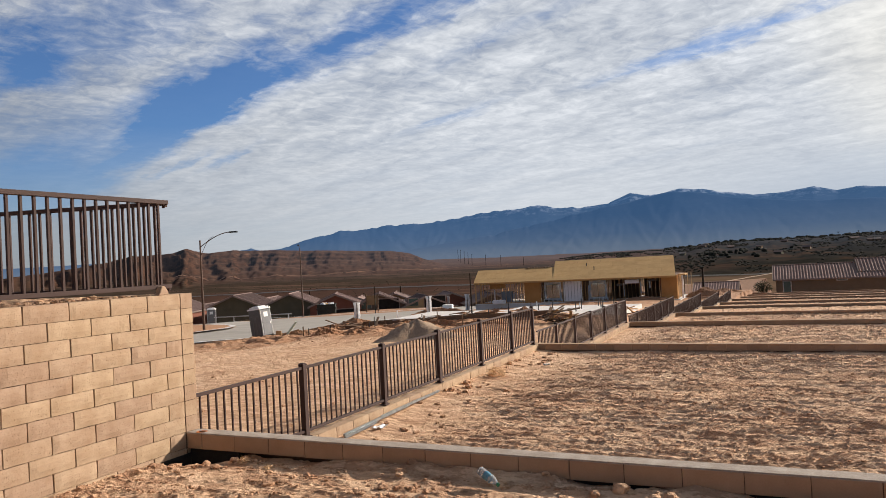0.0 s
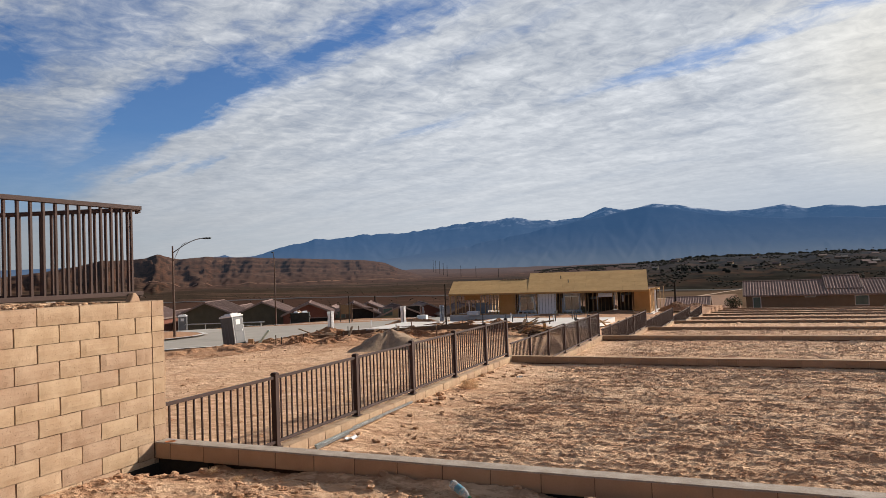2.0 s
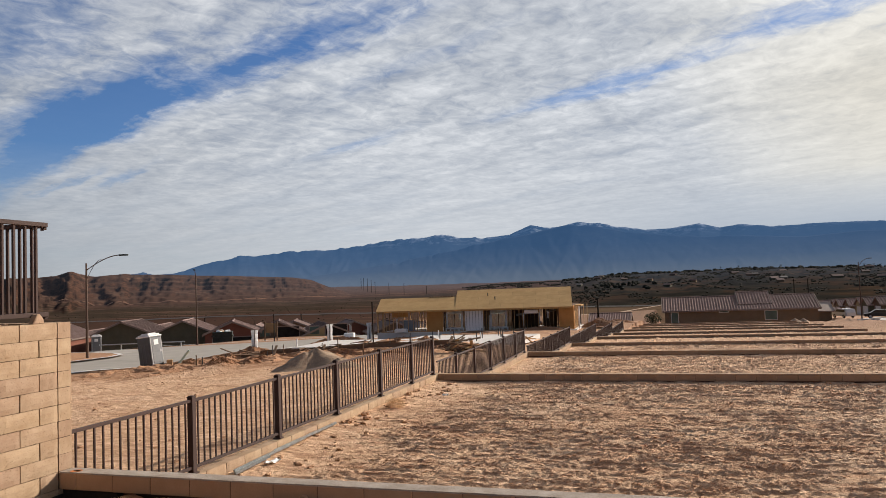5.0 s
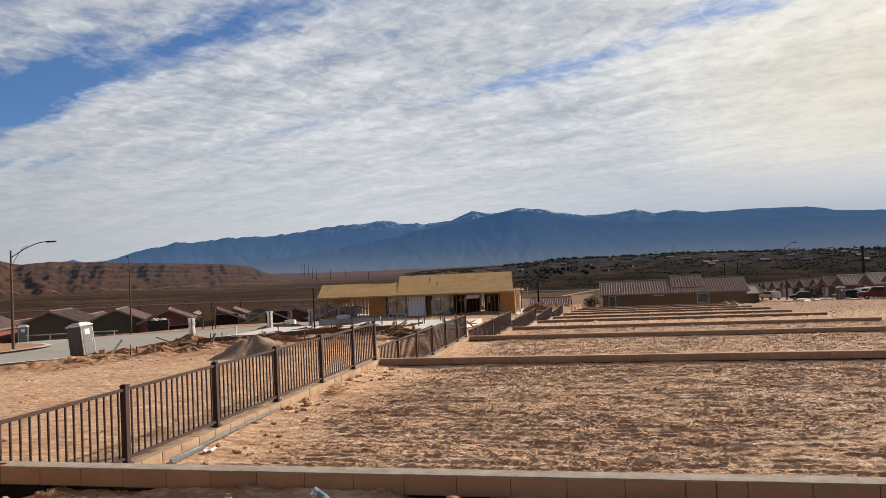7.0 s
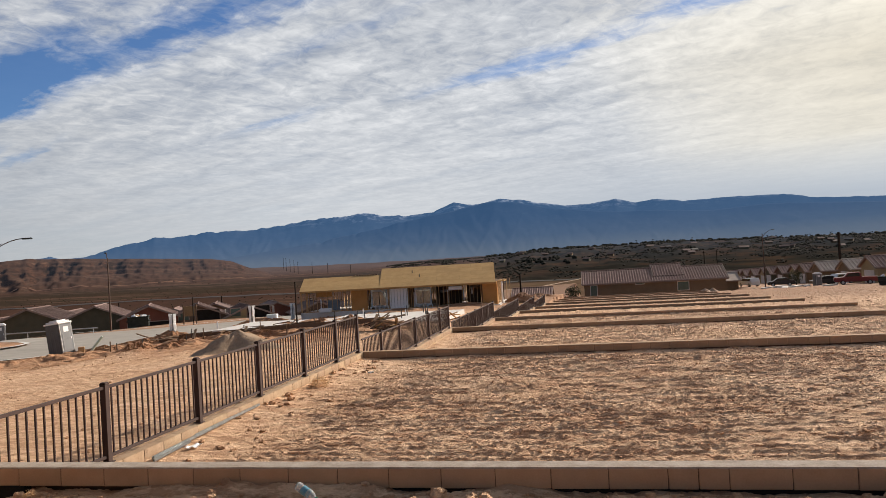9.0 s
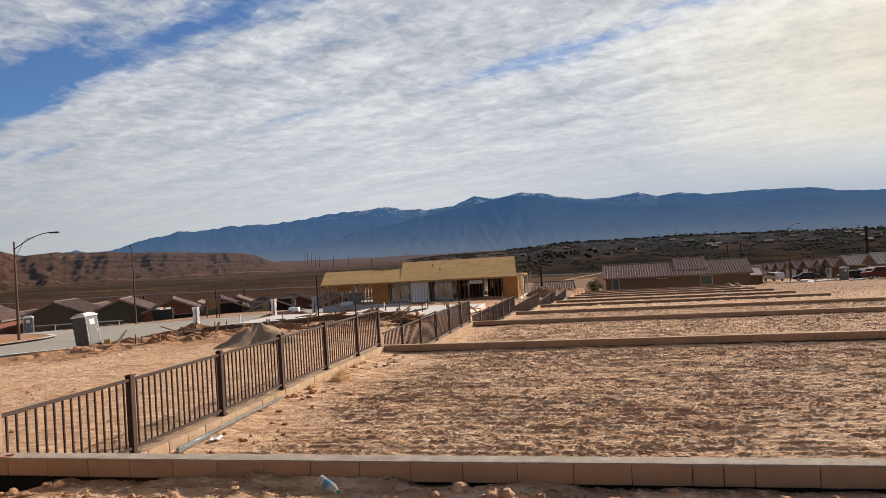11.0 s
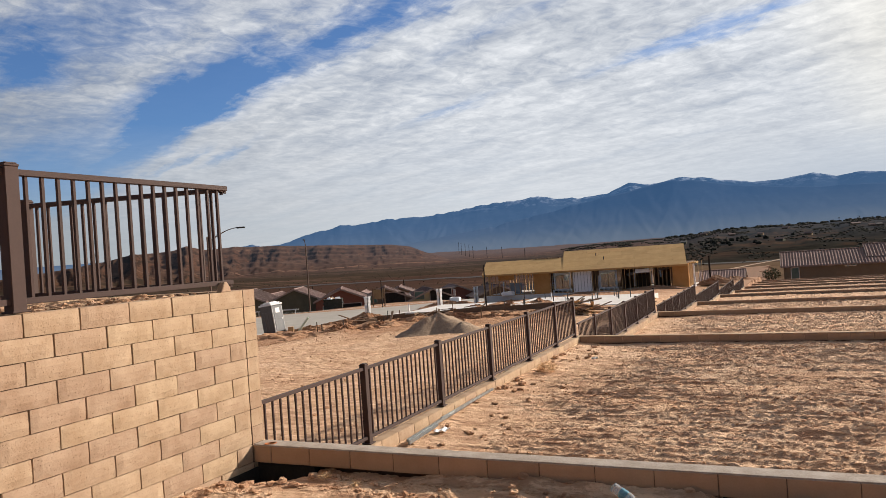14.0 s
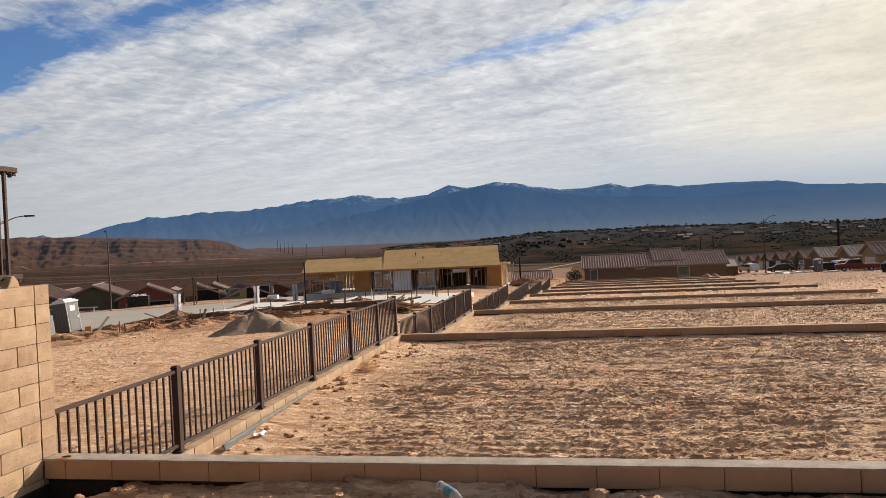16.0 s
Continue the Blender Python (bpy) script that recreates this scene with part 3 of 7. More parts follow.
def ground_height(x, y):
    edge = np.interp(y, FENCE_Y, FENCE_X) - THICK / 2
    right = x > edge
    rough = fbm(x * 1.6, y * 4.2, 4, 3, 0.6) - 0.5
    swell = fbm(x * 0.35, y * 0.35, 3, 5) - 0.5
    warp = 0.35 * (fbm(x * 3, y * 3, 2, 57) - 0.5)
    plate = step(fbm(x * 3.4 + warp, y * 9.0 + warp, 4, 65, 0.72), 0.46, 0.50)
    crumb = step(fbm(x * 11.0, y * 17.0, 3, 67, 0.75), 0.47, 0.55)
    # rows left by a dragged rake, broken up
    turns = y / 0.235 + 0.8 * fbm(x * 0.35, y * 0.9, 3, 19, 0.6) + 0.22 * fbm(x * 4, y * 4, 2, 27)
    row = 1 - np.abs((turns % 1.0) * 2 - 1)
    broken = step(fbm(x * 1.5, y * 2.6, 4, 63, 0.68), 0.40, 0.56)
    near_fade = 1 + 0.6 * step(y, 11, 40)
    smooth = 0.45 + 0.55 * step(fbm(x * 0.55, y * 0.8, 3, 73, 0.6), 0.38, 0.58)
    raked = (0.012 * rough + 0.012 * plate + 0.010 * crumb) * smooth + 0.043 * row**1.7 * (0.45 + 0.55 * broken)
    # a smooth sandy strip along the fence wall
    rim = step(x + 1.4 * swell + 0.9 * rough, 0.35, 1.9)
    zr = plot_height(x, y) + raked * rim * near_fade + (0.003 * crumb + 0.006 * plate) * (1 - rim) + 0.04 * swell
    zr += 0.07 * np.exp(-np.maximum(0, x - edge) / 0.4) * step(y, 0.1, 1.0) * (1 - step(y, 11, 12))
    # right of the last lots the land runs on level with them
    cap = np.full_like(x, -0.7)
    for i in range(6):
        cap = np.where(y > CROSS[i][0], CROSS[i + 1][1] - 0.12, cap)
    cap = np.where(y > CROSS[6][0], -3.7, cap)
    lg = left_ground(x, y)
    lg = lg - np.maximum(0, lg - cap) * (1 - step(-x, 0.5, 9))
    rut2 = fbm(x * 1.3, y * 2.6, 4, 83, 0.6) - 0.5
    zl = lg + (0.012 * rough + 0.012 * rut2 + 0.006 * plate + 0.015 * row * broken + 0.005 * crumb + 0.08 * swell) * step(-x, 0.3, 1.5) * (1 - step(-x, 23, 25)) * (1 - 0.7 * step(y, 66, 70))
    zl += 0.9 * np.maximum(0, fbm(x * 0.8, y * 0.8, 4, 21, 0.62) - 0.47) * step(-x, 6, 12) * step(y, 20, 27) * (1 - step(-x, 24, 26)) * (1 - step(y, 62, 66))
    # upper pad behind the tall wall
    upper = (y < THICK / 2) & ~right
    zl = np.where(upper, 1.335 + 0.06 * rough + 0.05 * swell + 0.03 * crumb, zl)
    z = np.where(right, zr, zl)
    # near ground: trampled, with clods, and a hollow along the low wall
    near = right & (y < THICK / 2)
    lump = step(fbm(x * 3.2 + warp, y * 4.4 + warp, 5, 41, 0.72), 0.48, 0.54)
    small = step(fbm(x * 13, y * 15, 3, 47, 0.75), 0.47, 0.54)
    n = -0.19 + 0.07 * (fbm(x * 1.1, y * 1.1, 4, 31) - 0.5) + 0.014 * lump * (0.7 + rough) + 0.009 * small * broken + 0.024 * row * broken
    n += 0.045 * np.exp(-((y + 0.05) / 0.12) ** 2) * step(x, 1.4, 2.4)
    n -= 0.06 * np.exp(-((y + 0.02) / 0.07) ** 2) * step(fbm(x * 0.9, y * 0 + 3.3, 3, 77), 0.46, 0.60)
    n -= 0.055 * np.exp(-((y + 0.03) / 0.08) ** 2) * step(x, 4.7, 5.3) * (1 - step(x, 7.8, 8.6))
    n -= 0.03 * np.exp(-((y + 0.02) / 0.06) ** 2) * step(x, 3.7, 3.9) * (1 - step(x, 4.3, 4.5))
    n -= 0.75 * np.exp(-(((y + 0.10) / 0.29) ** 2 + ((x - 0.18 - 0.3 * y) / 0.40) ** 2) ** 3)
    z = np.where(near, n, z)
    return z - np.where(upper, 0, drop_beyond(x, y))


# the ground's patches: x from, to, spacing; y from, to, spacing; how crumbly
PATCHES = [(-0.08, 9.0, 0.024, -2.7, 0.08, 0.019, 0.0035), (9.0, 9.5, 0.08, -2.7, 0.08, 0.05, 0.01), (9.5, 18, 0.08, -2.7, 0.08, 0.05, 0.010), (-0.08, 18, 0.15, -8, -2.7, 0.15, 0.01), (-0.08, 42, 2.0, -40, -8, 2.0, 0.0),
           (-0.08, 12, 0.030, 0.08, 11.33, 0.023, 0.005), (12, 18, 0.07, 0.08, 11.33, 0.045, 0.008), (-0.08, 18, 0.05, 11.33, 22.6, 0.062, 0.016), (-10, 18, 0.08, 22.6, 34, 0.10, 0.032), (-10, 22, 0.14, 34, 104, 0.34, 0.045),
           (-10, -0.08, 0.06, 0.08, 22.6, 0.05, 0.006), (-30, -10, 0.14, 0.08, 34, 0.10, 0.011), (-30, -10, 0.30, 34, 104, 0.20, 0.03), (-9, -0.08, 0.08, -9, 0.08, 0.06, 0.012),
           (18, 42, 0.25, -8, 34, 0.14, 0.055), (22, 60, 0.16, 34, 104, 0.5, 0.045), (60, 150, 3, 34, 104, 3, 0), (42, 150, 3, -40, 34, 3, 0), (18, 42, 2, -40, -8, 2, 0), (-30, -9, 1, -9, 0.08, 1, 0), (-30, -0.08, 2, -40, -9, 2, 0),
           (-170, -60, 3, -40, 265, 2, 0), (-60, -30, 0.8, -40, 104, 0.8, 0), (-60, 70, 0.4, 104, 130, 0.5, 0.09), (-60, 70, 2, 130, 265, 2, 0.05), (70, 150, 3, 104, 265, 3, 0)]


def build_ground():
    """One sheet of patches of different fineness, each with a short skirt at its rim."""
    rng = np.random.default_rng(5)
    V, F, n = [], [], 0
    for x0, x1, dx, y0, y1, dy, crumbly in PATCHES:
        xs, ys = np.linspace(x0, x1, round((x1 - x0) / dx) + 1), np.linspace(y0, y1, round((y1 - y0) / dy) + 1)
        X, Y = np.meshgrid(xs, ys)
        jx, jy = rng.uniform(-0.3, 0.3, X.shape) * dx, rng.uniform(-0.3, 0.3, X.shape) * dy
        for j in (jx, jy):
            j[0] = j[-1] = 0
            j[:, 0] = j[:, -1] = 0
        X, Y = X + jx * (crumbly > 0), Y + jy * (crumbly > 0)
        fence_strip = (X > 0) * (Y > 0) * (1 - step(X, 0.5, 2.0)) * (1 - step(Y, 11, 12))
        Z = ground_height(X, Y) + crumbly * (1 - 0.7 * fence_strip) * (rng.random(X.shape) ** 2 - 0.3)
        X, Y, Z = np.pad(X, 1, "edge"), np.pad(Y, 1, "edge"), np.pad(Z, 1, "edge")
        Z[0] -= 0.25
        Z[-1] -= 0.25
        Z[1:-1, 0] -= 0.25
        Z[1:-1, -1] -= 0.25
        h, w = X.shape
        i = (np.arange(h * w).reshape(h, w))[:-1, :-1].ravel() + n
        V.append(np.stack([X, Y, Z], -1).reshape(-1, 3))
        F.append(np.stack([i, i + 1, i + w + 1, i + w], -1))
        n += h * w
    co, fa = np.concatenate(V).astype(np.float32), np.concatenate(F).astype(np.int32)
    me = bpy.data.meshes.new("ground")
    me.vertices.add(len(co)), me.loops.add(fa.size), me.polygons.add(len(fa))
    me.vertices.foreach_set("co", co.ravel())
    me.loops.foreach_set("vertex_index", fa.ravel())
    me.polygons.foreach_set("loop_start", np.arange(0, fa.size, 4, dtype=np.int32))
    me.polygons.foreach_set("use_smooth", np.zeros(len(fa), bool))
    me.update(calc_edges=True)
    me.materials.append(M["dirt"])
    tagged(new("ground", me), "dry tan dirt lots, raked and clodded", "ground", kind="structure")


build_ground()


def far_height(az, r):
    """The desert valley, the clay mesa and the scrub hill, by bearing in degrees and distance."""
    base = np.interp(r, [120, 200, 450, 900, 1500, 2600, 4700], [-13, -14, -14.5, -9, -1, 7, 15])
    base = base + 7 * step(-az, 14, 30) * step(r, 900, 2200)
    base = base + (fbm(az * 0.5, r * 0.004, 4, 3) - 0.5) * np.interp(r, [150, 450, 700, 2000], [0.3, 0.7, 2.0, 8.0])
    # mesa
    crest = np.interp(az, [-75, -58, -52.6, -48.8, -46, -45, -43.4, -41.5, -40, -36, -32, -29.5, -28, -27, -25], [0.25, 0.35, 0.85, 1.45, 1.66, 1.9, 1.62, 1.78, 1.72, 1.52, 1.30, 1.16, 0.9, 0.45, -0.3])
    bend = 1.2 * fbm(az * 0.7, r * 0.003, 3, 8)
    gully = np.abs(fbm(az * 0.85 + bend, r * 0.004, 4, 15, 0.6) - 0.5) * 2
    rill = np.abs(fbm(az * 3.2 + 2 * bend, r * 0.006, 3, 16, 0.6) - 0.5) * 2
    front = 1050 + 50 * (fbm(az * 0.6, az * 0 + 2.0, 3, 23) - 0.5) - 150 * step(-az, 40, 50)
    spur = np.abs((az * 0.27 + 0.5 * fbm(az * 0.5, az * 0, 3, 29)) % 1.0 - 0.5) * 2
    front = front - 80 * (spur - 0.4) * step(-az, 38, 44) + (50 + 40 * step(-az, 38, 46)) * (gully - 0.3)
    rise = 0.30 * step(r, front - 160, front + 120) + 0.70 * step(r, front + 60, front + 300)
    rise = np.clip(rise - (0.28 * gully + 0.55 * rill) * rise * (1 - rise) * (0.35 + 0.35 * step(-az, 38, 46)), 0, 1)
    # ledges of harder clay
    rise = rise + 0.022 * np.sin(2 * np.pi * (6 * rise + 0.8 * fbm(az * 0.4, r * 0.002, 3, 61))) * np.minimum(1, 6 * rise * (1 - rise))
    top = 1350 * np.tan(np.radians(crest)) + 1.5
    mesa = base + np.maximum(0, top - base) * rise * (1 - step(r, 1500, 2300))
    # scrub hill
    crest2 = np.interp(az, [-18, -13, -8, -5.4, -3.6, 0, 6, 12, 20, 40, 70], [-0.3, 0.02, 0.04, 0.22, 0.40, 0.36, 0.40, 0.24, 0.06, 0.3, 0.3])
    top2 = 1300 * np.tan(np.radians(crest2)) + 1.5
    rough = fbm(az * 0.9, r * 0.008, 5, 55) + 0.25 * (np.abs(fbm(az * 0.5, r * 0.004, 3, 59) - 0.5) - 0.15)
    rise2 = step(r, 420, 1300) * (0.75 + 0.9 * (rough - 0.5) * (1 - step(r, 1000, 1300))) + 0.25 * step(r, 900, 1300)
    hill = base + np.maximum(0, top2 - base) * rise2
    return mesa + (hill - mesa) * step(az, -24, -16)


def build_far():
    az = np.linspace(-78, 75, 1000)
    r = np.concatenate([np.linspace(150, 700, 46), np.linspace(720, 1600, 96), np.linspace(1650, 4700, 26)])
    A, R = np.meshgrid(az, r)
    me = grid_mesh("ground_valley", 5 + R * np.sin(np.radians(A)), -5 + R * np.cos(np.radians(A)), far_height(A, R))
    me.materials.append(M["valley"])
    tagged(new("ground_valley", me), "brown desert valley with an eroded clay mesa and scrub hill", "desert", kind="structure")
    # the rest of the way round
    az = np.linspace(75, 282, 60)
    A, R = np.meshgrid(az, np.array([60.0, 200, 800, 4700]))
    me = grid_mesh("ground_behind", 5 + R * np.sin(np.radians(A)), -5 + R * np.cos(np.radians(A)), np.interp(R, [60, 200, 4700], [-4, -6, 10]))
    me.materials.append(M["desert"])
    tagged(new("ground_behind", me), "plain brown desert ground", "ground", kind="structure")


build_far()

RIDGE_AZ = [-75, -55, -48, -43.5, -41.5, -40.3, -39.5, -38, -36.2, -34.3, -33.5, -31.1, -29.5, -27.5, -24, -22.2, -18.5, -17.3, -15.6, -13.8, -12.1, -10.4, -9.4, -8.3, -6.8, -5.1, -3.8, -1.6, 0.4, 2.3, 3.8, 5.4, 7.3, 10.9, 13.6, 15.4, 16.1, 20.5, 30, 50, 75]
RIDGE_EL = [0.9, 1.2, 1.3, 1.5, 1.7, 1.9, 1.65, 1.75, 2.25, 2.7, 2.86, 2.92, 3.2, 3.24, 3.46, 3.7, 4.12, 4.08, 3.86, 3.8, 3.9, 4.6, 4.37, 4.36, 4.63, 4.48, 4.16, 3.8, 3.78, 3.98, 3.58, 3.75, 3.45, 3.47, 3.4, 3.15, 2.92, 2.62, 2.3, 2.0, 1.5]


FRONT_AZ = [-75, -60, -30, -20, -15, -12, -10.4, -9, -7.2, -5.4, -3, 0, 3, 6, 9, 13, 17, 21, 30, 50, 75]
FRONT_EL = [-0.5, 0.2, 0.9, 2.2, 3.2, 3.7, 3.9, 4.25, 4.5, 4.25, 3.7, 3.25, 3.0, 2.85, 2.6, 2.75, 2.5, 2.2, 1.9, 1.6, 1.2]


def build_mountains(name, bearings, heights, near, deep, mat, label, seed):
    az = np.linspace(-75, 75, 1300)
    k = np.concatenate([np.linspace(0, 1, 40), [1.1, 1.3]])
    A, K = np.meshgrid(az, k)
    R = near + deep * K
    el = np.interp(A, bearings, heights)
    k1 = np.clip(K, 0, 1)
    el = el + 0.42 * (fbm(A * 0.9, A * 0 + seed, 5, 81, 0.62) - 0.5) * step(el, 1.5, 2.2) * np.where(A < -14, 1.0, 0.4) * k1**8
    top = (near + deep) * np.tan(np.radians(el)) + 1.5
    lean = 1.2 * fbm(A * 0.25, K * 1.2, 3, seed)
    spur = np.minimum(np.abs(fbm((A + 3.6 * K) * 0.40 + lean, K * 0.7, 4, seed + 4, 0.5) - 0.5), np.abs(fbm((A - 2.8 * K) * 0.55 - lean, K * 0.7, 4, seed + 6, 0.5) - 0.5)) * 3
    small = np.abs(fbm((A + 2.5 * K) * 1.2 + 2.0 * lean, K * 2.2, 3, seed + 9, 0.5) - 0.5) * 2
    body = k1**1.25 + (0.07 * (0.35 - spur) + 0.02 * (0.35 - small)) * k1 * (1 - k1) * 2.2
    body = np.where(K > 1, 1 - (K - 1) * 1.5, body)
    Z = -10 + (top + 10) * body
    me = grid_mesh(name, 5 + R * np.sin(np.radians(A)), -5 + R * np.cos(np.radians(A)), Z)
    me.materials.append(mat)
    tagged(new(name, me), label, "mountains", kind="structure")


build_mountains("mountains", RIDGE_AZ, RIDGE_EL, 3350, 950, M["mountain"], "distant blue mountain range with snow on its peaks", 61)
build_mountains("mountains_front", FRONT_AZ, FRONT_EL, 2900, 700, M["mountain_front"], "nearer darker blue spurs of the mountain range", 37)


# ---------------------------------------------------------------- block walls
COURSE, LONG, JOINT = 0.152, 0.4064, 0.008


def block_mesh(length, height, depth, gap, worn):
    """One smooth block with worn edges along x, its near lower corner at the origin."""
    bm = bmesh.new()
    l, h = length - gap, height - JOINT
    box(bm, 0, l, 0, depth, 0, h, worn)
    for v in bm.verts:
        v.co += 0.004 * noise.noise_vector(v.co * 9 + Vector((length * 7, 0, 0)))
    me = meshed("block", bm)
    me.materials.append(M["smooth_block"])
    return me


def slump_block(size, seed, along="y"):
    """A rough block with an uneven face and crumbled edges; its far lower corner at the origin."""
    length, h = LONG * size - 0.012, COURSE - 0.0055
    ny, nz = (7, 3) if size == 1.0 else (4, 3)
    bm = bmesh.new()

    def at(j, k, rim):
        t, u = j / ny, k / nz
        edge = j in (0, ny) or k in (0, nz)
        w = noise.noise_vector(Vector((t * 5 * size, u * 3, seed * 3.7)))
        depth = 0.0025 * w.x - (0.006 + 0.005 * abs(w.y) if edge else 0)
        y = t * length + (0.003 * w.z if edge else 0)
        z = u * h + (0.0028 * w.y if edge else 0)
        if rim:
            depth = -THICK
        return bm.verts.new((depth, y, z) if along == "y" else (y, -depth, z))

    face = [[at(j, k, False) for k in range(nz + 1)] for j in range(ny + 1)]
    for j in range(ny):
        for k in range(nz):
            bm.faces.new((face[j][k], face[j + 1][k], face[j + 1][k + 1], face[j][k + 1]))
    ring = [(j, 0) for j in range(ny)] + [(ny, k) for k in range(nz)] + [(j, nz) for j in range(ny, 0, -1)] + [(0, k) for k in range(nz, 0, -1)]
    back = [at(j, k, True) for j, k in ring]
    for i in range(len(ring)):
        n = (i + 1) % len(ring)
        bm.faces.new((face[ring[i][0]][ring[i][1]], back[i], back[n], face[ring[n][0]][ring[n][1]]))
    bmesh.ops.recalc_face_normals(bm, faces=bm.faces)
    me = meshed("block", bm)
    me.materials.append(M["block"])
    return me


BLOCK = {("x", s): [block_mesh(LONG * s, COURSE, THICK, 0.005, 0.004)] for s in (1.0, 0.5)}
BLOCK.update({("y", s): [slump_block(s, k) for k in range(5)] for s in (1.0, 0.5)})
BLOCK.update({("r", s): [slump_block(s, k + 7, "x") for k in range(4)] for s in (1.0, 0.5)})


def place_block(along, size, x, y, z, parent):
    ob = new("block", random.choice(BLOCK[along, size]))
    ob.parent = parent
    ob.location = (x, y + (0.010 if along == "y" else 0), z)
    return ob


def build_tall_wall():
    """The tall block wall beside the walk, nine courses above the low wall's top and two below it."""
    bm = bmesh.new()
    box(bm, -THICK + 0.022, -0.020, -9.0, 0.0, -0.6, 1.345)
    wall = part("wall_tall", bm, M["mortar"])
    tagged(wall, "tan split-face block retaining wall beside the dirt path", "wall", kind="structure")
    for c in range(-2, 9):
        z = c * COURSE
        y = 0.0
        if c % 2:
            place_block("y", 0.5, 0, -LONG * 0.5, z, wall)
            y = -LONG * 0.5
        while y > -7.6:
            y -= LONG
            place_block("y", 1.0, random.uniform(-0.002, 0.003), y, z, wall)
    # the return wall, seen by its end
    bm = bmesh.new()
    box(bm, -9.0, -0.01, 0.008, THICK - 0.01, -1.6, 1.355)
    back = part("wall_return", bm, M["mortar"])
    tagged(back, "tan block return wall of the upper lot", "wall", kind="structure")
    for c in range(-2, 9):
        x = 0.004
        first = 0.5 if c % 2 else 1.0
        while x > -5:
            place_block("r", first, x - LONG * first, 0.004, c * COURSE, back)
            x -= LONG * first
            first = 1.0


def build_cross_wall(i, y, top, x0, x1, pieces):
    bm = bmesh.new()
    box(bm, x0, x1, y + (0.11 if i == 0 else 0.03), y + THICK - 0.015, top - 0.8, top - 0.012)
    if i == 0:
        box(bm, x0, x1, y + 0.006, y + 0.11, top - COURSE + 0.004, top - 0.013)
    wall = part("wall_cross_%d" % (i + 1), bm, M["mortar"])
    if i == 0:
        # black boxes set in as the shade of the gaps beneath
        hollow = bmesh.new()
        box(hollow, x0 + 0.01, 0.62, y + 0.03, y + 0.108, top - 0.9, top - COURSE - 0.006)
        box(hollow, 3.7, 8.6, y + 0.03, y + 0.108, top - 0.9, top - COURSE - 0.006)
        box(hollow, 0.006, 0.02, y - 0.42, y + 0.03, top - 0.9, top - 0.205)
        part("hollow", hollow, M["dark"], wall, "black boxes painting the shade in the hollow under the wall")
    tagged(wall, "low tan block wall between the lots", "wall", kind="structure")
    n = 240 if i == 0 else 60
    xs = np.linspace(x0, x1, n)
    prof = [(0.002, -0.012), (0.003, 0.0), (0.05, 0.002), (THICK - 0.05, 0.001), (THICK + 0.004, 0.0), (THICK + 0.004, -0.012)]
    Xw = np.repeat(xs[None], len(prof), 0)
    Yw = np.array([[p[0]] for p in prof]) + y + 0.004 * (fbm(Xw * 7, np.arange(len(prof))[:, None] * 3.3 + Xw * 0, 3, 12) - 0.5)
    Zw = np.array([[p[1]] for p in prof]) + top + 0.005 * (fbm(Xw * 9, np.arange(len(prof))[:, None] * 5.1 + Xw * 0, 3, 14) - 0.5)
    part("cement_wash", grid_mesh("cement_wash", Xw, Yw, Zw, False), M["cap" if i == 0 else "block"], wall, "rough grey cement wash on the wall's top")
    joints = [0.194] + [0.6 + LONG * k for k in range(14)] + [6.087] + [6.29 + LONG * k for k in range(28)] if i == 0 else [x0 + 0.17 + LONG * k for k in range(45)]
    rest = None if pieces else bmesh.new()
    at = x0
    for j in joints + [x1]:
        if j > x1:
            break
        s = j - at
        if pieces:
            ob = new("block", BLOCK["x", 1.0 if s > 0.3 else 0.5][0])
            ob.parent = wall
            ob.location = (at, y + random.uniform(-0.002, 0.002), top - COURSE - 0.003)
            ob.scale = (s / (LONG if s > 0.3 else LONG / 2), 1, 1)
        else:
            box(rest, at + 0.005, j - 0.005, y, y + THICK, top - 2 * COURSE, top - 0.012)
        at = j
    if rest is not None:
        tagged(part("blocks", rest, M["smooth_block"], wall), kind="stuff")


def build_fence_wall(i):
    """The block wall under one run of fence, level within a lot."""
    (y0, _, xa, _), (y1, top, xb, _) = CROSS[i], CROSS[i + 1]
    length = math.hypot(xb - xa, y1 - y0)
    m = Matrix.Translation((xa, y0 + THICK, 0)) @ Matrix.Rotation(-math.atan2(xb - xa, y1 - y0), 4, "Z")
    bm = bmesh.new()
    box(bm, -THICK + 0.012, -0.012, 0, length, top - 0.8, top - 0.012)
    wall = part("wall_fence_%d" % (i + 1), bm, M["mortar"], m=m)
    tagged(wall, "low tan block wall under the steel fence", "wall", kind="structure")
    if i < 2:
        for c in (-1, -2):
            y = 0.0 if c == -1 else -LONG / 2
            while y < length - 0.1:
                place_block("y", 1.0, random.uniform(-0.002, 0.002), y, top + c * COURSE, wall)
                y += LONG
    else:
        bm = bmesh.new()
        for c in (-1, -2):
            y = 0.0 if c == -1 else -LONG / 2
            while y < length - 0.1:
                box(bm, -THICK, 0, y, y + LONG - JOINT, top + c * COURSE, top + (c + 1) * COURSE - JOINT)
                y += LONG
        tagged(part("blocks", bm, M["block"], wall), kind="stuff")


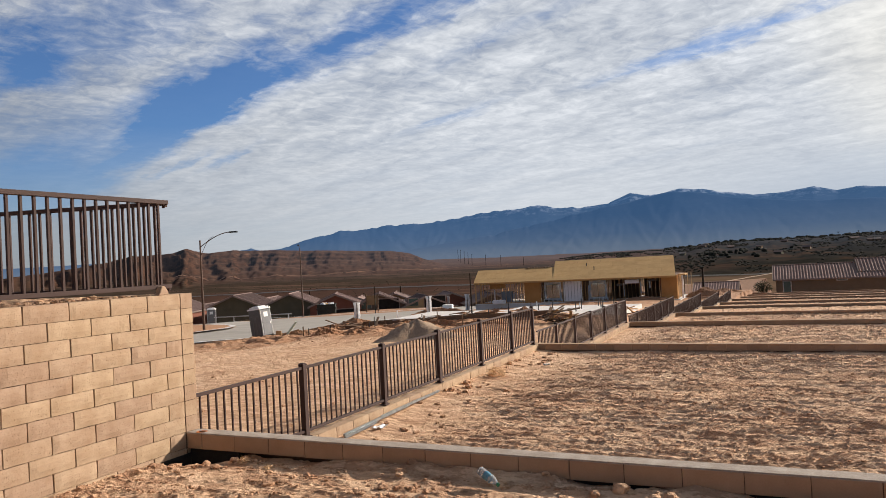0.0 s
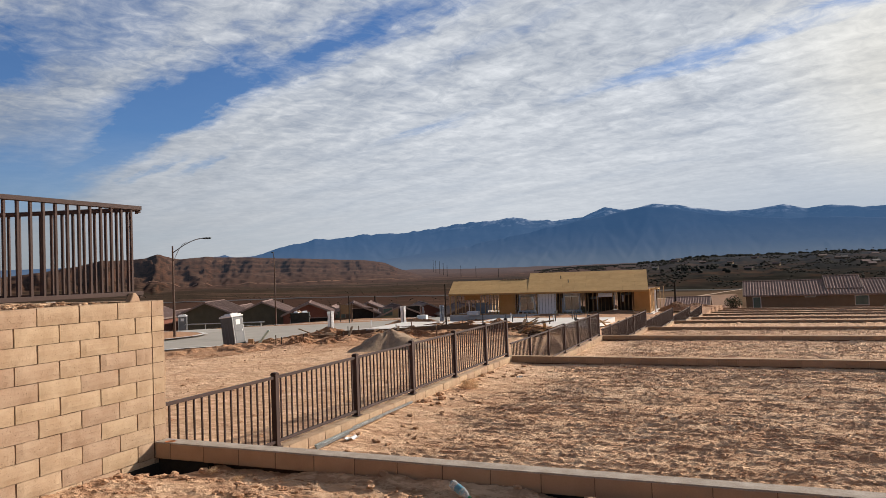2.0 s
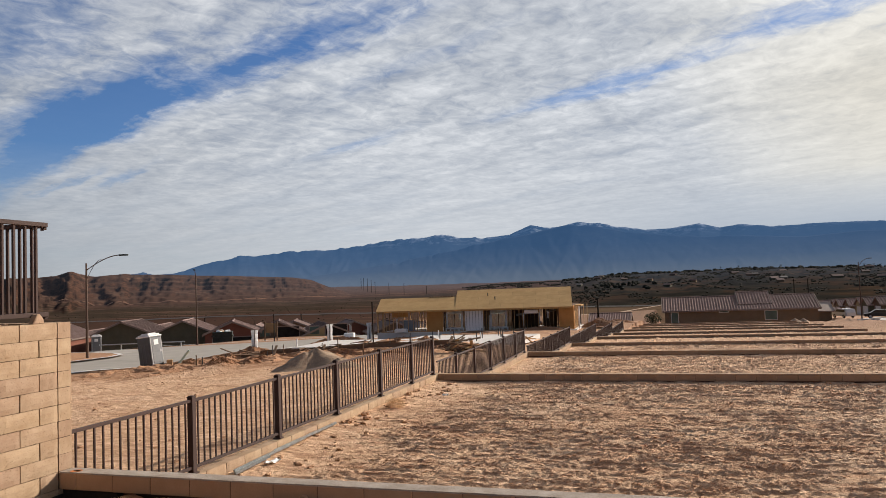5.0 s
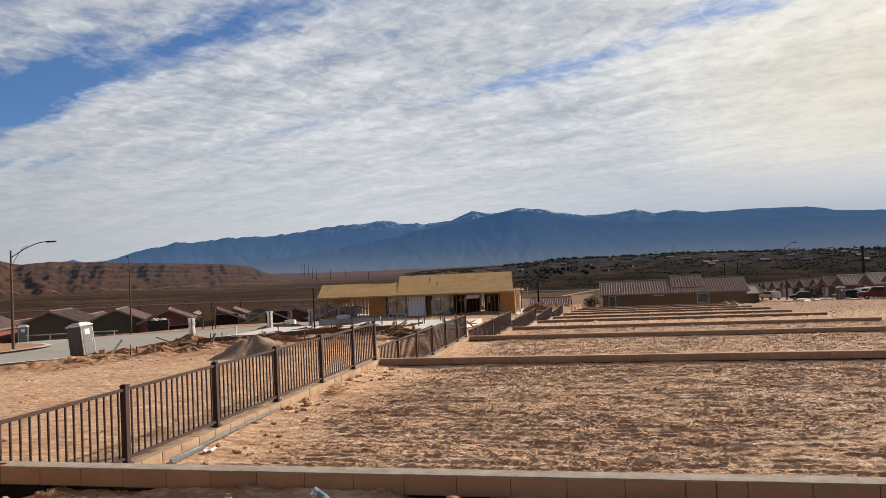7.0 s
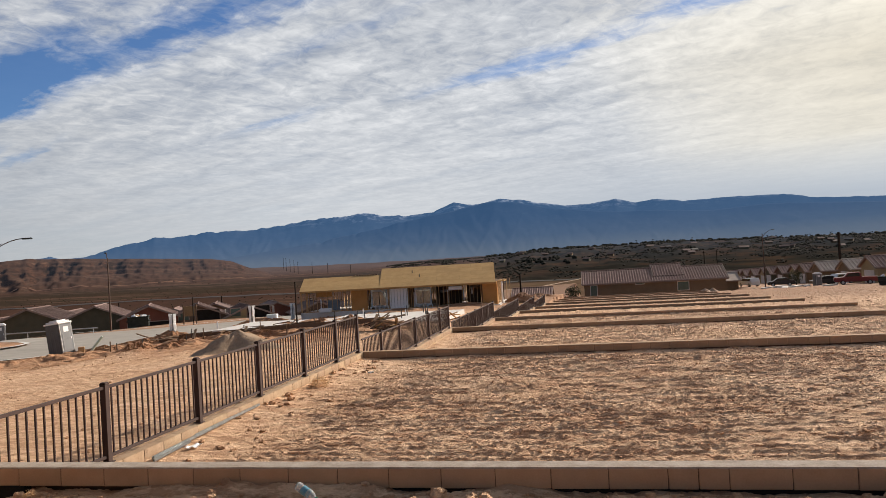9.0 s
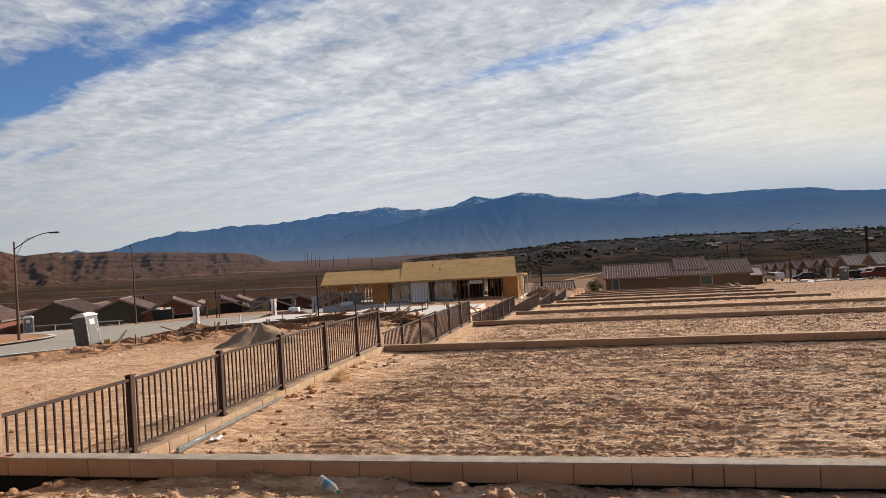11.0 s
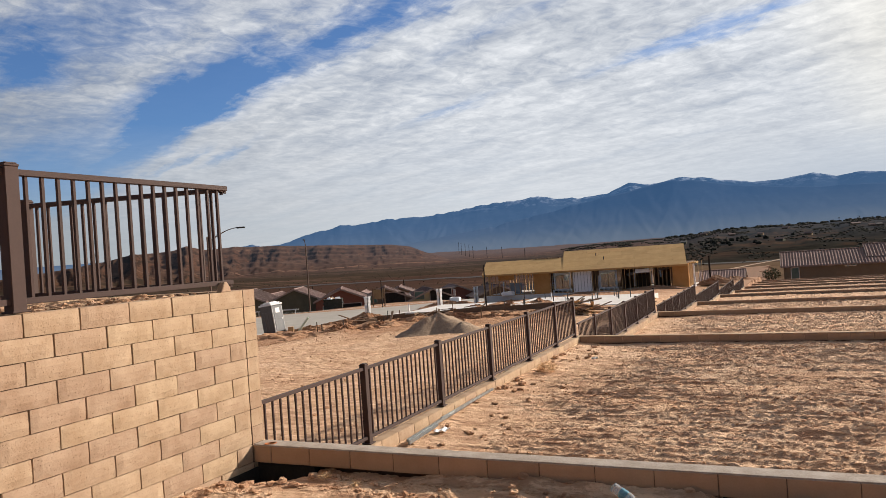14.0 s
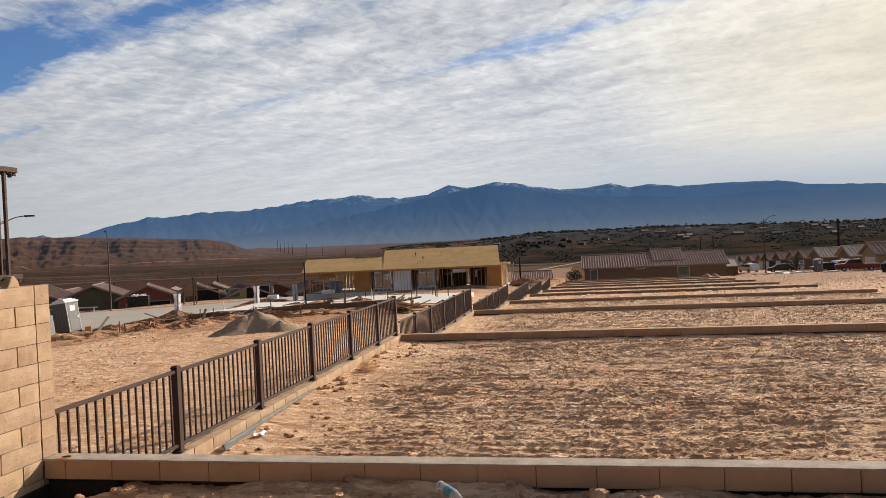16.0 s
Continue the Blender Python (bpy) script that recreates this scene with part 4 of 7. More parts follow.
# ---------------------------------------------------------------- steel fences
def post_mesh(h, w):
    bm = bmesh.new()
    box(bm, -w, w, -w, w, 0, h - 0.022, 0.004)
    box(bm, -w - 0.004, w + 0.004, -w - 0.004, w + 0.004, h - 0.022, h - 0.006, 0.004)
    box(bm, -w + 0.002, w - 0.002, -w + 0.002, w - 0.002, h - 0.007, h + 0.006, 0.010)
    box(bm, -0.06, 0.06, -0.06, 0.06, 0, 0.012, 0.003)
    return meshed("post", bm)


def bar_mesh(h, w):
    bm = bmesh.new()
    box(bm, -w, w, -w, w, 0, h, 0.002)
    return meshed("bar", bm)


def rail_mesh(length, w):
    bm = bmesh.new()
    box(bm, -w, w, 0, length, -0.85 * w, 0.85 * w, 0.003)
    return meshed("rail", bm)


def build_fence(name, m, posts, height, length, start=0.0, gap=0.115, bars_as="parts", foot=0.10, label="", sizes=(0.037, 0.0095, 0.020)):
    """A run of fence along its own y axis: posts, two rails to a panel, upright bars."""
    fence = thing(name, m, label or "brown painted steel picket fence on a low block wall", "fence", "steel fences")
    pm, bmh = post_mesh(height, sizes[0]), bar_mesh(height - 0.055 - foot, sizes[1])
    for me in (pm, bmh):
        me.materials.append(M["iron"])
    for y in posts:
        part("post", pm, None, fence, m=Matrix.Translation((0, y, 0)))
    ends = [start] + list(posts) + ([length] if length - posts[-1] > 0.3 else [])
    if posts[0] - start < 0.05:
        ends = ends[1:]
    joined = bmesh.new() if bars_as != "parts" else None
    for a, b in zip(ends, ends[1:]):
        for z in (foot, height - 0.055):
            rm = rail_mesh(b - a, sizes[2])
            rm.materials.append(M["iron"])
            part("rail", rm, None, fence, m=Matrix.Translation((0, a, z)))
        n = max(1, round((b - a) / gap))
        for k in range(1, n):
            y = a + (b - a) * k / n
            if joined is None:
                part("bar", bmh, None, fence, m=Matrix.Translation((0, y, foot)))
            else:
                box(joined, -0.0085, 0.0085, y - 0.0085, y + 0.0085, foot, height - 0.055)
    if sizes[0] > 0.04:
        for z in (foot, height - 0.055):
            bm = bmesh.new()
            box(bm, -0.006, 0.006, start - 0.004, start + 0.030, z - 0.045, z - 0.012, 0.004)
            part("bracket", bm, M["iron"], fence)
    if joined is not None:
        tagged(part("bars", joined, M["iron"], fence), kind="stuff")
    return fence


def build_fences():
    runs = [[2.03, 3.99, 5.90, 7.84, 9.63, 11.12], [13.05, 14.9, 16.8, 18.7, 20.6, 22.2]]
    for i in range(6):
        (y0, _, xa, _), (y1, top, xb, _) = CROSS[i], CROSS[i + 1]
        ang = -math.atan2(xb - xa, y1 - y0)
        m = Matrix.Translation((xa - 0.083, y0, top + 0.004)) @ Matrix.Rotation(ang, 4, "Z")
        posts = [p - y0 for p in runs[i]] if i < 2 else [(y1 - y0) * k / 6 for k in range(1, 7)]
        build_fence("picket_fence", m, posts, 0.91, y1 - y0, THICK + 0.01, bars_as="parts", foot=0.07)
    # the upper lot's fence, along its two walls
    up = "brown painted steel picket fence on the tall block wall"
    build_fence("picket_fence", pose(-0.09, -0.03, 1.372, 0, 0, 180), [1.98, 3.9, 5.85, 7.75], 0.955, 7.75, 0.0, foot=0.07, label=up, sizes=(0.047, 0.0118, 0.024))
    build_fence("picket_fence", pose(-0.13, 0.03, 1.372, 0, 0, 109), [1.95, 3.85, 5.75, 7.65], 0.955, 7.65, 0.04, foot=0.07, label=up, sizes=(0.047, 0.0118, 0.024))


build_tall_wall()
for i, (y, top, x0, x1) in enumerate(CROSS):
    build_cross_wall(i, y, top, x0 + (0.006 if i == 0 else 0), x1, i < 3)
for i in range(6):
    build_fence_wall(i)
build_fences()


# ---------------------------------------------------------------- the street
def ground_at(x, y):
    return float(ground_height(np.array([float(x)]), np.array([float(y)]))[0])


def smooth_left(x, y):
    return left_ground(x, y) - np.where(y < THICK / 2, 0, drop_beyond(x, y))


def ribbon(name, near, far, lift, mat, label, cat, rows=80, cols=14, parent=None):
    """A strip between two edges on the lie of the land."""
    t = np.linspace(0, 1, rows)

    def along(p):
        p = np.array(p, float)
        s = np.r_[0, np.cumsum(np.hypot(*np.diff(p, axis=0).T))]
        return np.stack([np.interp(t * s[-1], s, p[:, i]) for i in (0, 1)], -1)

    a, b = along(near), along(far)
    k = np.linspace(0, 1, cols)[None, :, None]
    P = a[:, None] * (1 - k) + b[:, None] * k
    me = grid_mesh(name, P[..., 0], P[..., 1], smooth_left(P[..., 0], P[..., 1]) + lift)
    me.materials.append(mat)
    ob = new(name, me)
    ob.parent = parent
    return tagged(ob, label, cat, kind="" if parent else "structure")


ROAD_NEAR = [(-27.5, -30), (-27.5, 20), (-27.4, 29.3), (-25.2, 31.5), (-24.7, 35.2), (-25.6, 42.3), (-27.9, 53.9), (-30.8, 69.9), (-33, 90), (-34, 110)]
ROAD_FAR = [(-36, -30), (-36, 20), (-36, 29), (-36.5, 38), (-46.0, 56), (-49.4, 62.3), (-46.7, 67.6), (-44.6, 74.7), (-41.9, 84.0), (-41.6, 112)]
ribbon("road", ROAD_NEAR, ROAD_FAR, 0.03, M["road"], "pale grey new residential street", "road")
ribbon("road_side", [(-35.5, 46.5), (-60, 48), (-120, 46)], [(-42, 56.5), (-60, 57.5), (-120, 60)], 0.026, M["road"], "pale grey side street", "road")
ribbon("gutter", ROAD_NEAR, [(x - 0.7, y - 0.1) for x, y in ROAD_NEAR], 0.05, M["concrete"], "pale concrete gutter along the street", "gutter", cols=3)
CORNER = [(-35.8, -20), (-35.6, 26), (-35.4, 36), (-36.1, 40.2), (-38.2, 43.8), (-41.5, 46.6), (-46, 48.4), (-60, 49.2), (-110, 47)]
ribbon("verge", CORNER, [(-70, -20), (-70, 10), (-70, 20), (-70, 26), (-72, 30), (-75, 33), (-80, 36), (-90, 38), (-130, 38)], 0.14, M["dirt"], "bare dirt verge inside the street corner", "verge", rows=120, cols=20)
ribbon("curb", CORNER, [(x - 0.35, y - 0.3) for x, y in CORNER], 0.17, M["concrete"], "pale concrete curb round the corner", "curb", rows=160, cols=3)
ribbon("curb_far", [(-110, 60.6), (-60, 58.2), (-50.2, 62.6), (-47.3, 67.9), (-45.2, 75.0), (-42.5, 84), (-42.2, 112)], [(-110, 61.0), (-60, 58.7), (-50.7, 62.9), (-47.8, 68.1), (-45.7, 75.2), (-43, 84), (-42.7, 112)], 0.17, M["concrete"], "pale concrete curb on the far side", "curb", rows=120, cols=3)


def extruded(bm, profile, x0, x1):
    """A profile of (y, z) points drawn out along x."""
    a = [bm.verts.new((x0, y, z)) for y, z in profile]
    b = [bm.verts.new((x1, y, z)) for y, z in profile]
    n = len(profile)
    bm.faces.new(a[::-1]), bm.faces.new(b)
    for i in range(n):
        bm.faces.new((a[i], a[(i + 1) % n], b[(i + 1) % n], b[i]))
    bmesh.ops.recalc_face_normals(bm, faces=bm.faces)


def portable_toilet(x, y, turn, lean, group="portable toilets"):
    m = pose(x, y, ground_at(x, y) + 0.06, lean, lean * 0.4, turn)
    t = thing("portable_toilet", m, "grey plastic portable toilet with a white roof" + (", leaning" if lean else ""), "portable toilet", group)
    bm = bmesh.new()
    box(bm, -0.58, 0.58, -0.58, 0.58, 0.0, 0.10, 0.02)
    for s in (-0.45, 0.45):
        box(bm, -0.62, 0.62, s - 0.06, s + 0.06, -0.06, 0.02, 0.01)
    part("base", bm, M["plastic"], t)
    bm = bmesh.new()
    box(bm, -0.54, 0.54, -0.54, 0.54, 0.10, 2.02, 0.03)
    cabin = part("cabin", bm, M["plastic"], t)
    for s in (-1, 1):
        for k in (-0.3, 0.0, 0.3):
            bm = bmesh.new()
            box(bm, s * 0.54 - 0.012, s * 0.54 + 0.012, k - 0.10, k + 0.10, 0.25, 1.55, 0.008)
            part("side_panel", bm, M["plastic"], cabin)
    bm = bmesh.new()
    box(bm, -0.44, 0.44, -0.575, -0.54, 0.16, 1.94, 0.012)
    door = part("door", bm, M["plastic_door"], t, "lighter grey door")
    for x0, x1, z0, z1 in ((-0.36, 0.36, 0.26, 0.92), (-0.36, 0.36, 1.02, 1.40)):
        bm = bmesh.new()
        box(bm, x0, x1, -0.588, -0.570, z0, z1, 0.012)
        part("door_panel", bm, M["plastic_door"], door)
    for s in (-0.47, 0.47):
        bm = bmesh.new()
        box(bm, s - 0.03, s + 0.03, -0.585, -0.535, 0.10, 2.0, 0.012)
        part("door_jamb", bm, M["pale_steel"], t, "pale metal door jamb")
    bm = bmesh.new()
    box(bm, -0.20, 0.20, -0.582, -0.572, 1.45, 1.80)
    part("notice", bm, M["white"], door, "white notice on the door")
    bm = bmesh.new()
    box(bm, 0.30, 0.37, -0.60, -0.572, 0.95, 1.10, 0.008)
    part("latch", bm, M["white"], door)
    bm = bmesh.new()
    box(bm, -0.58, 0.58, -0.60, 0.60, 2.00, 2.10, 0.03)
    box(bm, -0.52, 0.52, -0.50, 0.50, 2.10, 2.19, 0.05)
    box(bm, -0.40, 0.40, -0.34, 0.34, 2.18, 2.26, 0.06)
    part("roof", bm, M["white"], t, "white domed plastic roof")
    bm = bmesh.new()
    tube(bm, (0.38, 0.4, 2.1), (0.38, 0.4, 2.2), 0.05)
    part("vent_pipe", bm, M["white"], t)
    t.scale = (0.9, 0.9, 0.9)
    return t


M["pale_steel"] = material("pale_galvanised_steel", (0.36, 0.36, 0.36), (0.5, 0.5, 0.49), 3, 0.4, 0.4, bump=0.05)
M["dark_steel"] = material("dark_green_steel", (0.02, 0.024, 0.022), (0.045, 0.05, 0.046), 3, 0.85, bump=0.1)
M["plastic_door"] = material("pale_grey_plastic", (0.12, 0.125, 0.13), (0.17, 0.175, 0.18), 2, 0.5, bump=0.05, spread=0.05)
portable_toilet(-24.75, 31.0, 85, -6)
portable_toilet(-54.8, 58.3, 40, 0)


def street_lamp(x, y, h, turn, reach=2.6, far=False):
    t = thing("street_lamp", pose(x, y, ground_at(x, y), 0, 0, turn), "tall rusty brown street lamp with a curved arm", "street lamp", "street lamps")
    bm = bmesh.new()
    tube(bm, (0, 0, 0), (0, 0, 0.12), 0.22, 0.20, 12)
    tube(bm, (0, 0, 0.12), (0, 0, h), 0.11, 0.06, 12)
    part("pole", bm, M["pole"], t)
    bm = bmesh.new()
    pts = [Vector((reach * k / 10, 0, h - 0.55 + 1.1 * math.sin(k / 10 * math.pi / 2))) for k in range(11)]
    for a, b in zip(pts, pts[1:]):
        tube(bm, a, b, 0.035, 0.035, 8)
    low = [Vector((reach * 0.45 * k / 6, 0, h - 1.3 + 1.55 * math.sin(k / 6 * math.pi / 2))) for k in range(7)]
    for a, b in zip(low, low[1:]):
        tube(bm, a, b, 0.02, 0.02, 6)
    part("arm", bm, M["pole"], t)
    bm = bmesh.new()
    box(bm, reach - 0.1, reach + 0.6, -0.13, 0.13, h + 0.48, h + 0.60, 0.04)
    part("lamp_head", bm, M["dark_steel"], t, "flat grey lamp head")
    return t


street_lamp(-37.6, 39.2, 7.45, 20)
street_lamp(-50.0, 69.3, 8.6, -60, 1.2)
street_lamp(33.8, 121.6, 9.0, 40, 2.4)
street_lamp(33.7, 70.0, 8.6, 10, 2.4)


# ---------------------------------------------------------------- building plots left of the fence
def wrapped_pedestal(x, y, h, turn, lift=0.0):
    t = thing("utility_pedestal", pose(x, y, ground_at(x, y) + lift - 0.02, 0, 0, turn), "tall utility pedestal wrapped in torn white plastic", "pedestal", "wrapped pedestals")
    bm = bmesh.new()
    box(bm, -0.10, 0.10, -0.09, 0.09, 0, h, 0.02)
    part("cabinet", bm, M["grey_metal"], t, "grey metal cabinet")
    for s in (-1, 1):
        bm = bmesh.new()
        n = 9
        rows = []
        for k in range(n + 1):
            z = h * (k / n) * 1.03
            w = 0.13 + 0.02 * math.sin(k * 1.9 + s) + (0.06 if k == n else 0)
            y0 = -0.15 + 0.04 * math.sin(k * 2.3)
            rows.append([bm.verts.new((s * 0.05, y0, z)), bm.verts.new((s * (0.10 + w), y0 - 0.05, z)), bm.verts.new((s * (0.10 + w * 0.9), y0 + 0.22, z)), bm.verts.new((s * 0.05, y0 + 0.28, z))])
        for a, b in zip(rows, rows[1:]):
            for i in range(4):
                bm.faces.new((a[i], a[(i + 1) % 4], b[(i + 1) % 4], b[i]))
        bm.faces.new(rows[-1])
        part("plastic_wrap", bm, M["film"], t, "loose white plastic wrap")
    return t


M["grey_metal"] = material("grey_metal", (0.17, 0.175, 0.18), (0.25, 0.255, 0.26), 3, 0.5, 0.3, bump=0.05)
wrapped_pedestal(-25.6, 43.6, 1.55, 25, 0.25)
wrapped_pedestal(-22.6, 50.5, 1.9, 25, 0.1)
wrapped_pedestal(-27.2, 69.5, 2.1, 10, 0.0)


def heap(name, x, y, rx, ry, h, mat, label, cat, seed, lift=0.0, sharp=1.3):
    a = np.linspace(0, 2 * np.pi, 49)
    k = np.linspace(0, 1, 18)
    A, K = np.meshgrid(a, k)
    lobe = 1 + 0.22 * np.sin(2 * A + seed) + 0.12 * np.sin(3 * A + 2 * seed)
    X, Y = x + rx * K * lobe * np.cos(A), y + ry * K * lobe * np.sin(A)
    body = (1 - K) ** sharp
    ridge = np.abs(fbm(X * 1.2 + seed, Y * 1.2, 3, 5) - 0.5)
    Z = smooth_left(X, Y) + lift - 0.12 + h * np.clip(body * (0.8 + 0.7 * ridge), 0, 1) + (0.05 if mat is M["gravel"] else 0.30) * (fbm(X * 4, Y * 4, 4, 6, 0.65) - 0.5) * np.minimum(1, (1 - K) * 4)
    me = grid_mesh(name, X, Y, Z, mat is M["gravel"])
    me.materials.append(mat)
    return tagged(new(name, me), label, cat)


heap("sand_mound", -7.9, 20.0, 1.65, 1.8, 1.12, M["gravel"], "pile of grey-brown sand on the building plot", "sand pile", 1.0, 0.0, 1.15)
heap("sand_mound", -6.8, 19.7, 1.2, 1.1, 0.6, M["gravel"], "smaller shoulder of grey-brown sand", "sand pile", 2.4, 0.0, 1.1)
for i in range(26):
    hx, hy = random.uniform(-23.5, -9), random.uniform(25, 46)
    heap("soil_mound", hx, hy, random.uniform(0.7, 1.9), random.uniform(0.5, 1.2), random.uniform(0.25, 0.6), M["soil"], "heap of freshly dug red-brown soil", "soil heap", i * 1.7, 0.05, 1.1)
for hx, hy, w, h in ((-25.8, 43.5, 2.2, 0.8), (-23.0, 50.3, 2.0, 0.6), (-23.4, 33, 2.4, 0.45), (-24.0, 37.5, 2.5, 0.5), (-27.5, 60, 3.5, 0.9), (-29, 66, 3.5, 1.0)):
    heap("soil_mound", hx, hy, w, w * 0.6, h, M["soil"], "heap of freshly dug red-brown soil", "soil heap", hx, 0.05, 1.0)


# dug trenches and rubble round the slab and the framed house
for hx, hy, w, d, h in ((-17.5, 33.5, 3.4, 0.7, 0.30), (-12.5, 32.0, 3.6, 0.8, 0.32), (-8.0, 34.2, 3.2, 0.7, 0.34), (-14.5, 29.0, 3.0, 0.7, 0.26), (-9.0, 28.2, 2.8, 0.6, 0.26), (-19.5, 36.0, 2.6, 0.7, 0.35), (-6.2, 31.0, 2.2, 0.6, 0.28), (-11.0, 36.0, 3.5, 0.5, 0.28), (-24.5, 58.5, 4.5, 1.6, 0.9), (-23.0, 69.3, 4.2, 0.9, 0.50), (-15.5, 69.3, 4.6, 0.9, 0.50), (-8.0, 69.3, 4.4, 0.9, 0.50), (-2.2, 75.5, 2.4, 1.4, 1.1), (-0.9, 84.0, 2.2, 1.6, 0.7)):
    heap("soil_mound", hx, hy, w, d, h, M["soil"], "low bank of freshly dug red-brown soil", "soil heap", hx + 0.7, 0.05, 0.8)


def build_slab():
    z = -2.0
    bm = bmesh.new()
    box(bm, -12.0, -3.4, 36.8, 44.6, z - 0.5, z, 0.02)
    box(bm, -19.5, -12.0, 38.5, 44.6, z - 0.75, z - 0.22, 0.02)
    slab = part("concrete_slab", bm, M["concrete"])
    tagged(slab, "pale new concrete foundation slab with pipe stubs", "slab")
    for k in range(16):
        x, y = random.uniform(-11.5, -4), random.uniform(37.4, 44)
        bm = bmesh.new()
        tube(bm, (x, y, z - 0.02), (x, y, z + random.uniform(0.25, 0.7)), 0.035, n=8)
        part("pipe_stub", bm, M["dark_pipe"] if k % 7 else M["white"], slab)
    for k in range(12):
        x, y = random.uniform(-22, -6), random.uniform(26, 37)
        g = smooth_left(np.array([x]), np.array([y]))[0]
        bm = bmesh.new()
        tube(bm, (x, y, g - 0.1), (x + random.uniform(-.05, .05), y, g + random.uniform(0.4, 0.9)), 0.03, n=6)
        tagged(part("stake", bm, M["form"] if k % 2 else M["dark_pipe"]), "thin survey stake standing in dug soil", "stake", "survey stakes")


M["dark_pipe"] = material("dark_pipe", (0.03, 0.03, 0.03), (0.06, 0.055, 0.05), 4, 0.5, bump=0.0)
M["pvc"] = material("pale_green_pipe", (0.36, 0.44, 0.38), (0.46, 0.54, 0.47), 4, 0.5, bump=0.0)
build_slab()


def board_heap(x, y, n, spread, label):
    t = thing("scrap_lumber", pose(x, y, ground_at(x, y), 0, 0, 0), label, "lumber")
    for k in range(n):
        l = random.uniform(0.6, 1.6)
        bm = bmesh.new()
        box(bm, -l / 2, l / 2, -0.07, 0.07, -0.02, 0.02, 0.004)
        m = pose(random.gauss(0, spread), random.gauss(0, spread * 0.5), 0.05 + 0.6 * random.random() ** 1.5, random.uniform(-20, 20), random.uniform(-25, 25), random.uniform(0, 180))
        part("board", bm, M["lumber" if "scrap" in label and k % 3 == 0 else "form"], t, m=m)
    return t


board_heap(-4.6, 28.5, 24, 0.45, "heap of scrap lumber boards on dirt")
board_heap(-3.0, 36.5, 14, 0.6, "small heap of scrap boards on dirt")
board_heap(-17.5, 31.0, 8, 0.9, "loose form boards lying on dug soil")
board_heap(-14.0, 34.5, 9, 1.2, "loose form boards lying on dug soil")


def form_boards():
    for k, (x0, y0, x1, y1) in enumerate(((-22.5, 37, -11, 36.6), (-23, 40.2, -16.5, 40), (-21.5, 44, -15.5, 43.8), (-13, 32.5, -6, 33))):
        bm = bmesh.new()
        z0, z1 = smooth_left(np.array([x0]), np.array([y0]))[0], smooth_left(np.array([x1]), np.array([y1]))[0]
        m = look((x0, y0, z0 + 0.2), (x1, y1, z1 + 0.2))
        l = math.dist((x0, y0), (x1, y1))
        box(bm, -0.02, 0.02, -0.16, 0.16, -l, 0, 0.003)
        tagged(part("form_board", bm, M["form"], m=m), "weathered form board on edge along a trench", "board", "form boards")


form_boards()


def loose_pipe(x, y, l, up, turn, r, mat, label, cat):
    bm = bmesh.new()
    tube(bm, (0, 0, 0), (l * math.cos(radians(up)), 0, l * math.sin(radians(up))), r, n=10)
    return tagged(part("pipe", bm, mat, m=pose(x, y, ground_at(x, y) + 0.05, 0, 0, turn)), label, cat)


loose_pipe(-23.7, 32.0, 1.1, 52, 25, 0.07, M["pvc"], "pale green plastic pipe stub leaning from soil", "pipe")
loose_pipe(-21.6, 43.0, 1.0, 70, 120, 0.05, M["white"], "white plastic pipe stub leaning from soil", "pipe")


def white_crate(x, y):
    t = thing("wrapped_pallet", pose(x, y, ground_at(x, y), 0, 0, 10), "pallet stacked under white plastic sheet", "pallet")
    t.scale = (0.7, 0.7, 0.7)
    bm = bmesh.new()
    for k in range(5):
        box(bm, -1.0, 1.0, -0.6 + 0.28 * k, -0.46 + 0.28 * k, 0.0, 0.12, 0.005)
    part("pallet", bm, M["lumber"], t)
    bm = bmesh.new()
    box(bm, -0.98, 0.98, -0.6, 0.6, 0.12, 1.1, 0.08)
    part("sheet", bm, M["wrap"], t)


white_crate(-36.5, 84)
bm = bmesh.new()
box(bm, -0.16, 0.16, -0.14, 0.14, 0, 0.42, 0.01)
tagged(part("cardboard_box", bm, M["lumber"], m=pose(-23.9, 31.5, ground_at(-23.9, 31.5), 0, 0, 30)), "tan cardboard box beside the portable toilet", "box")


def dumpster(x, y, turn):
    t = thing("dumpster", pose(x, y, ground_at(x, y) + 0.1, 0, 0, turn), "dark steel dumpster heaped with refuse", "dumpster", "dumpsters")
    bm = bmesh.new()
    extruded(bm, [(-0.75, 0.1), (0.75, 0.1), (0.95, 1.35), (-0.95, 1.35)], -1.2, 1.2)
    part("bin", bm, M["dark_steel"], t)
    bm = bmesh.new()
    for s in (-0.98, 0.98):
        box(bm, -1.25, 1.25, s - 0.04, s + 0.04, 1.28, 1.38, 0.01)
    for s in (-1.22, 1.22):
        box(bm, s - 0.04, s + 0.04, -0.98, 0.98, 1.28, 1.38, 0.01)
        box(bm, s - 0.12, s + 0.12, -0.9, 0.9, 0.75, 0.9, 0.01)
    part("rim", bm, M["dark_steel"], t)
    for k in range(9):
        bm = bmesh.new()
        box(bm, -0.3, 0.3, -0.2, 0.2, -0.15, 0.15, 0.03)
        part("refuse", bm, M["lumber"] if k % 2 else M["wrap"], t, m=pose(random.uniform(-.8, .8), random.uniform(-.5, .5), 1.36, random.uniform(-30, 30), random.uniform(-30, 30), random.uniform(0, 90)))
    return t


dumpster(-50.5, 75.3, 30)
dumpster(41.2, 91.5, 60)


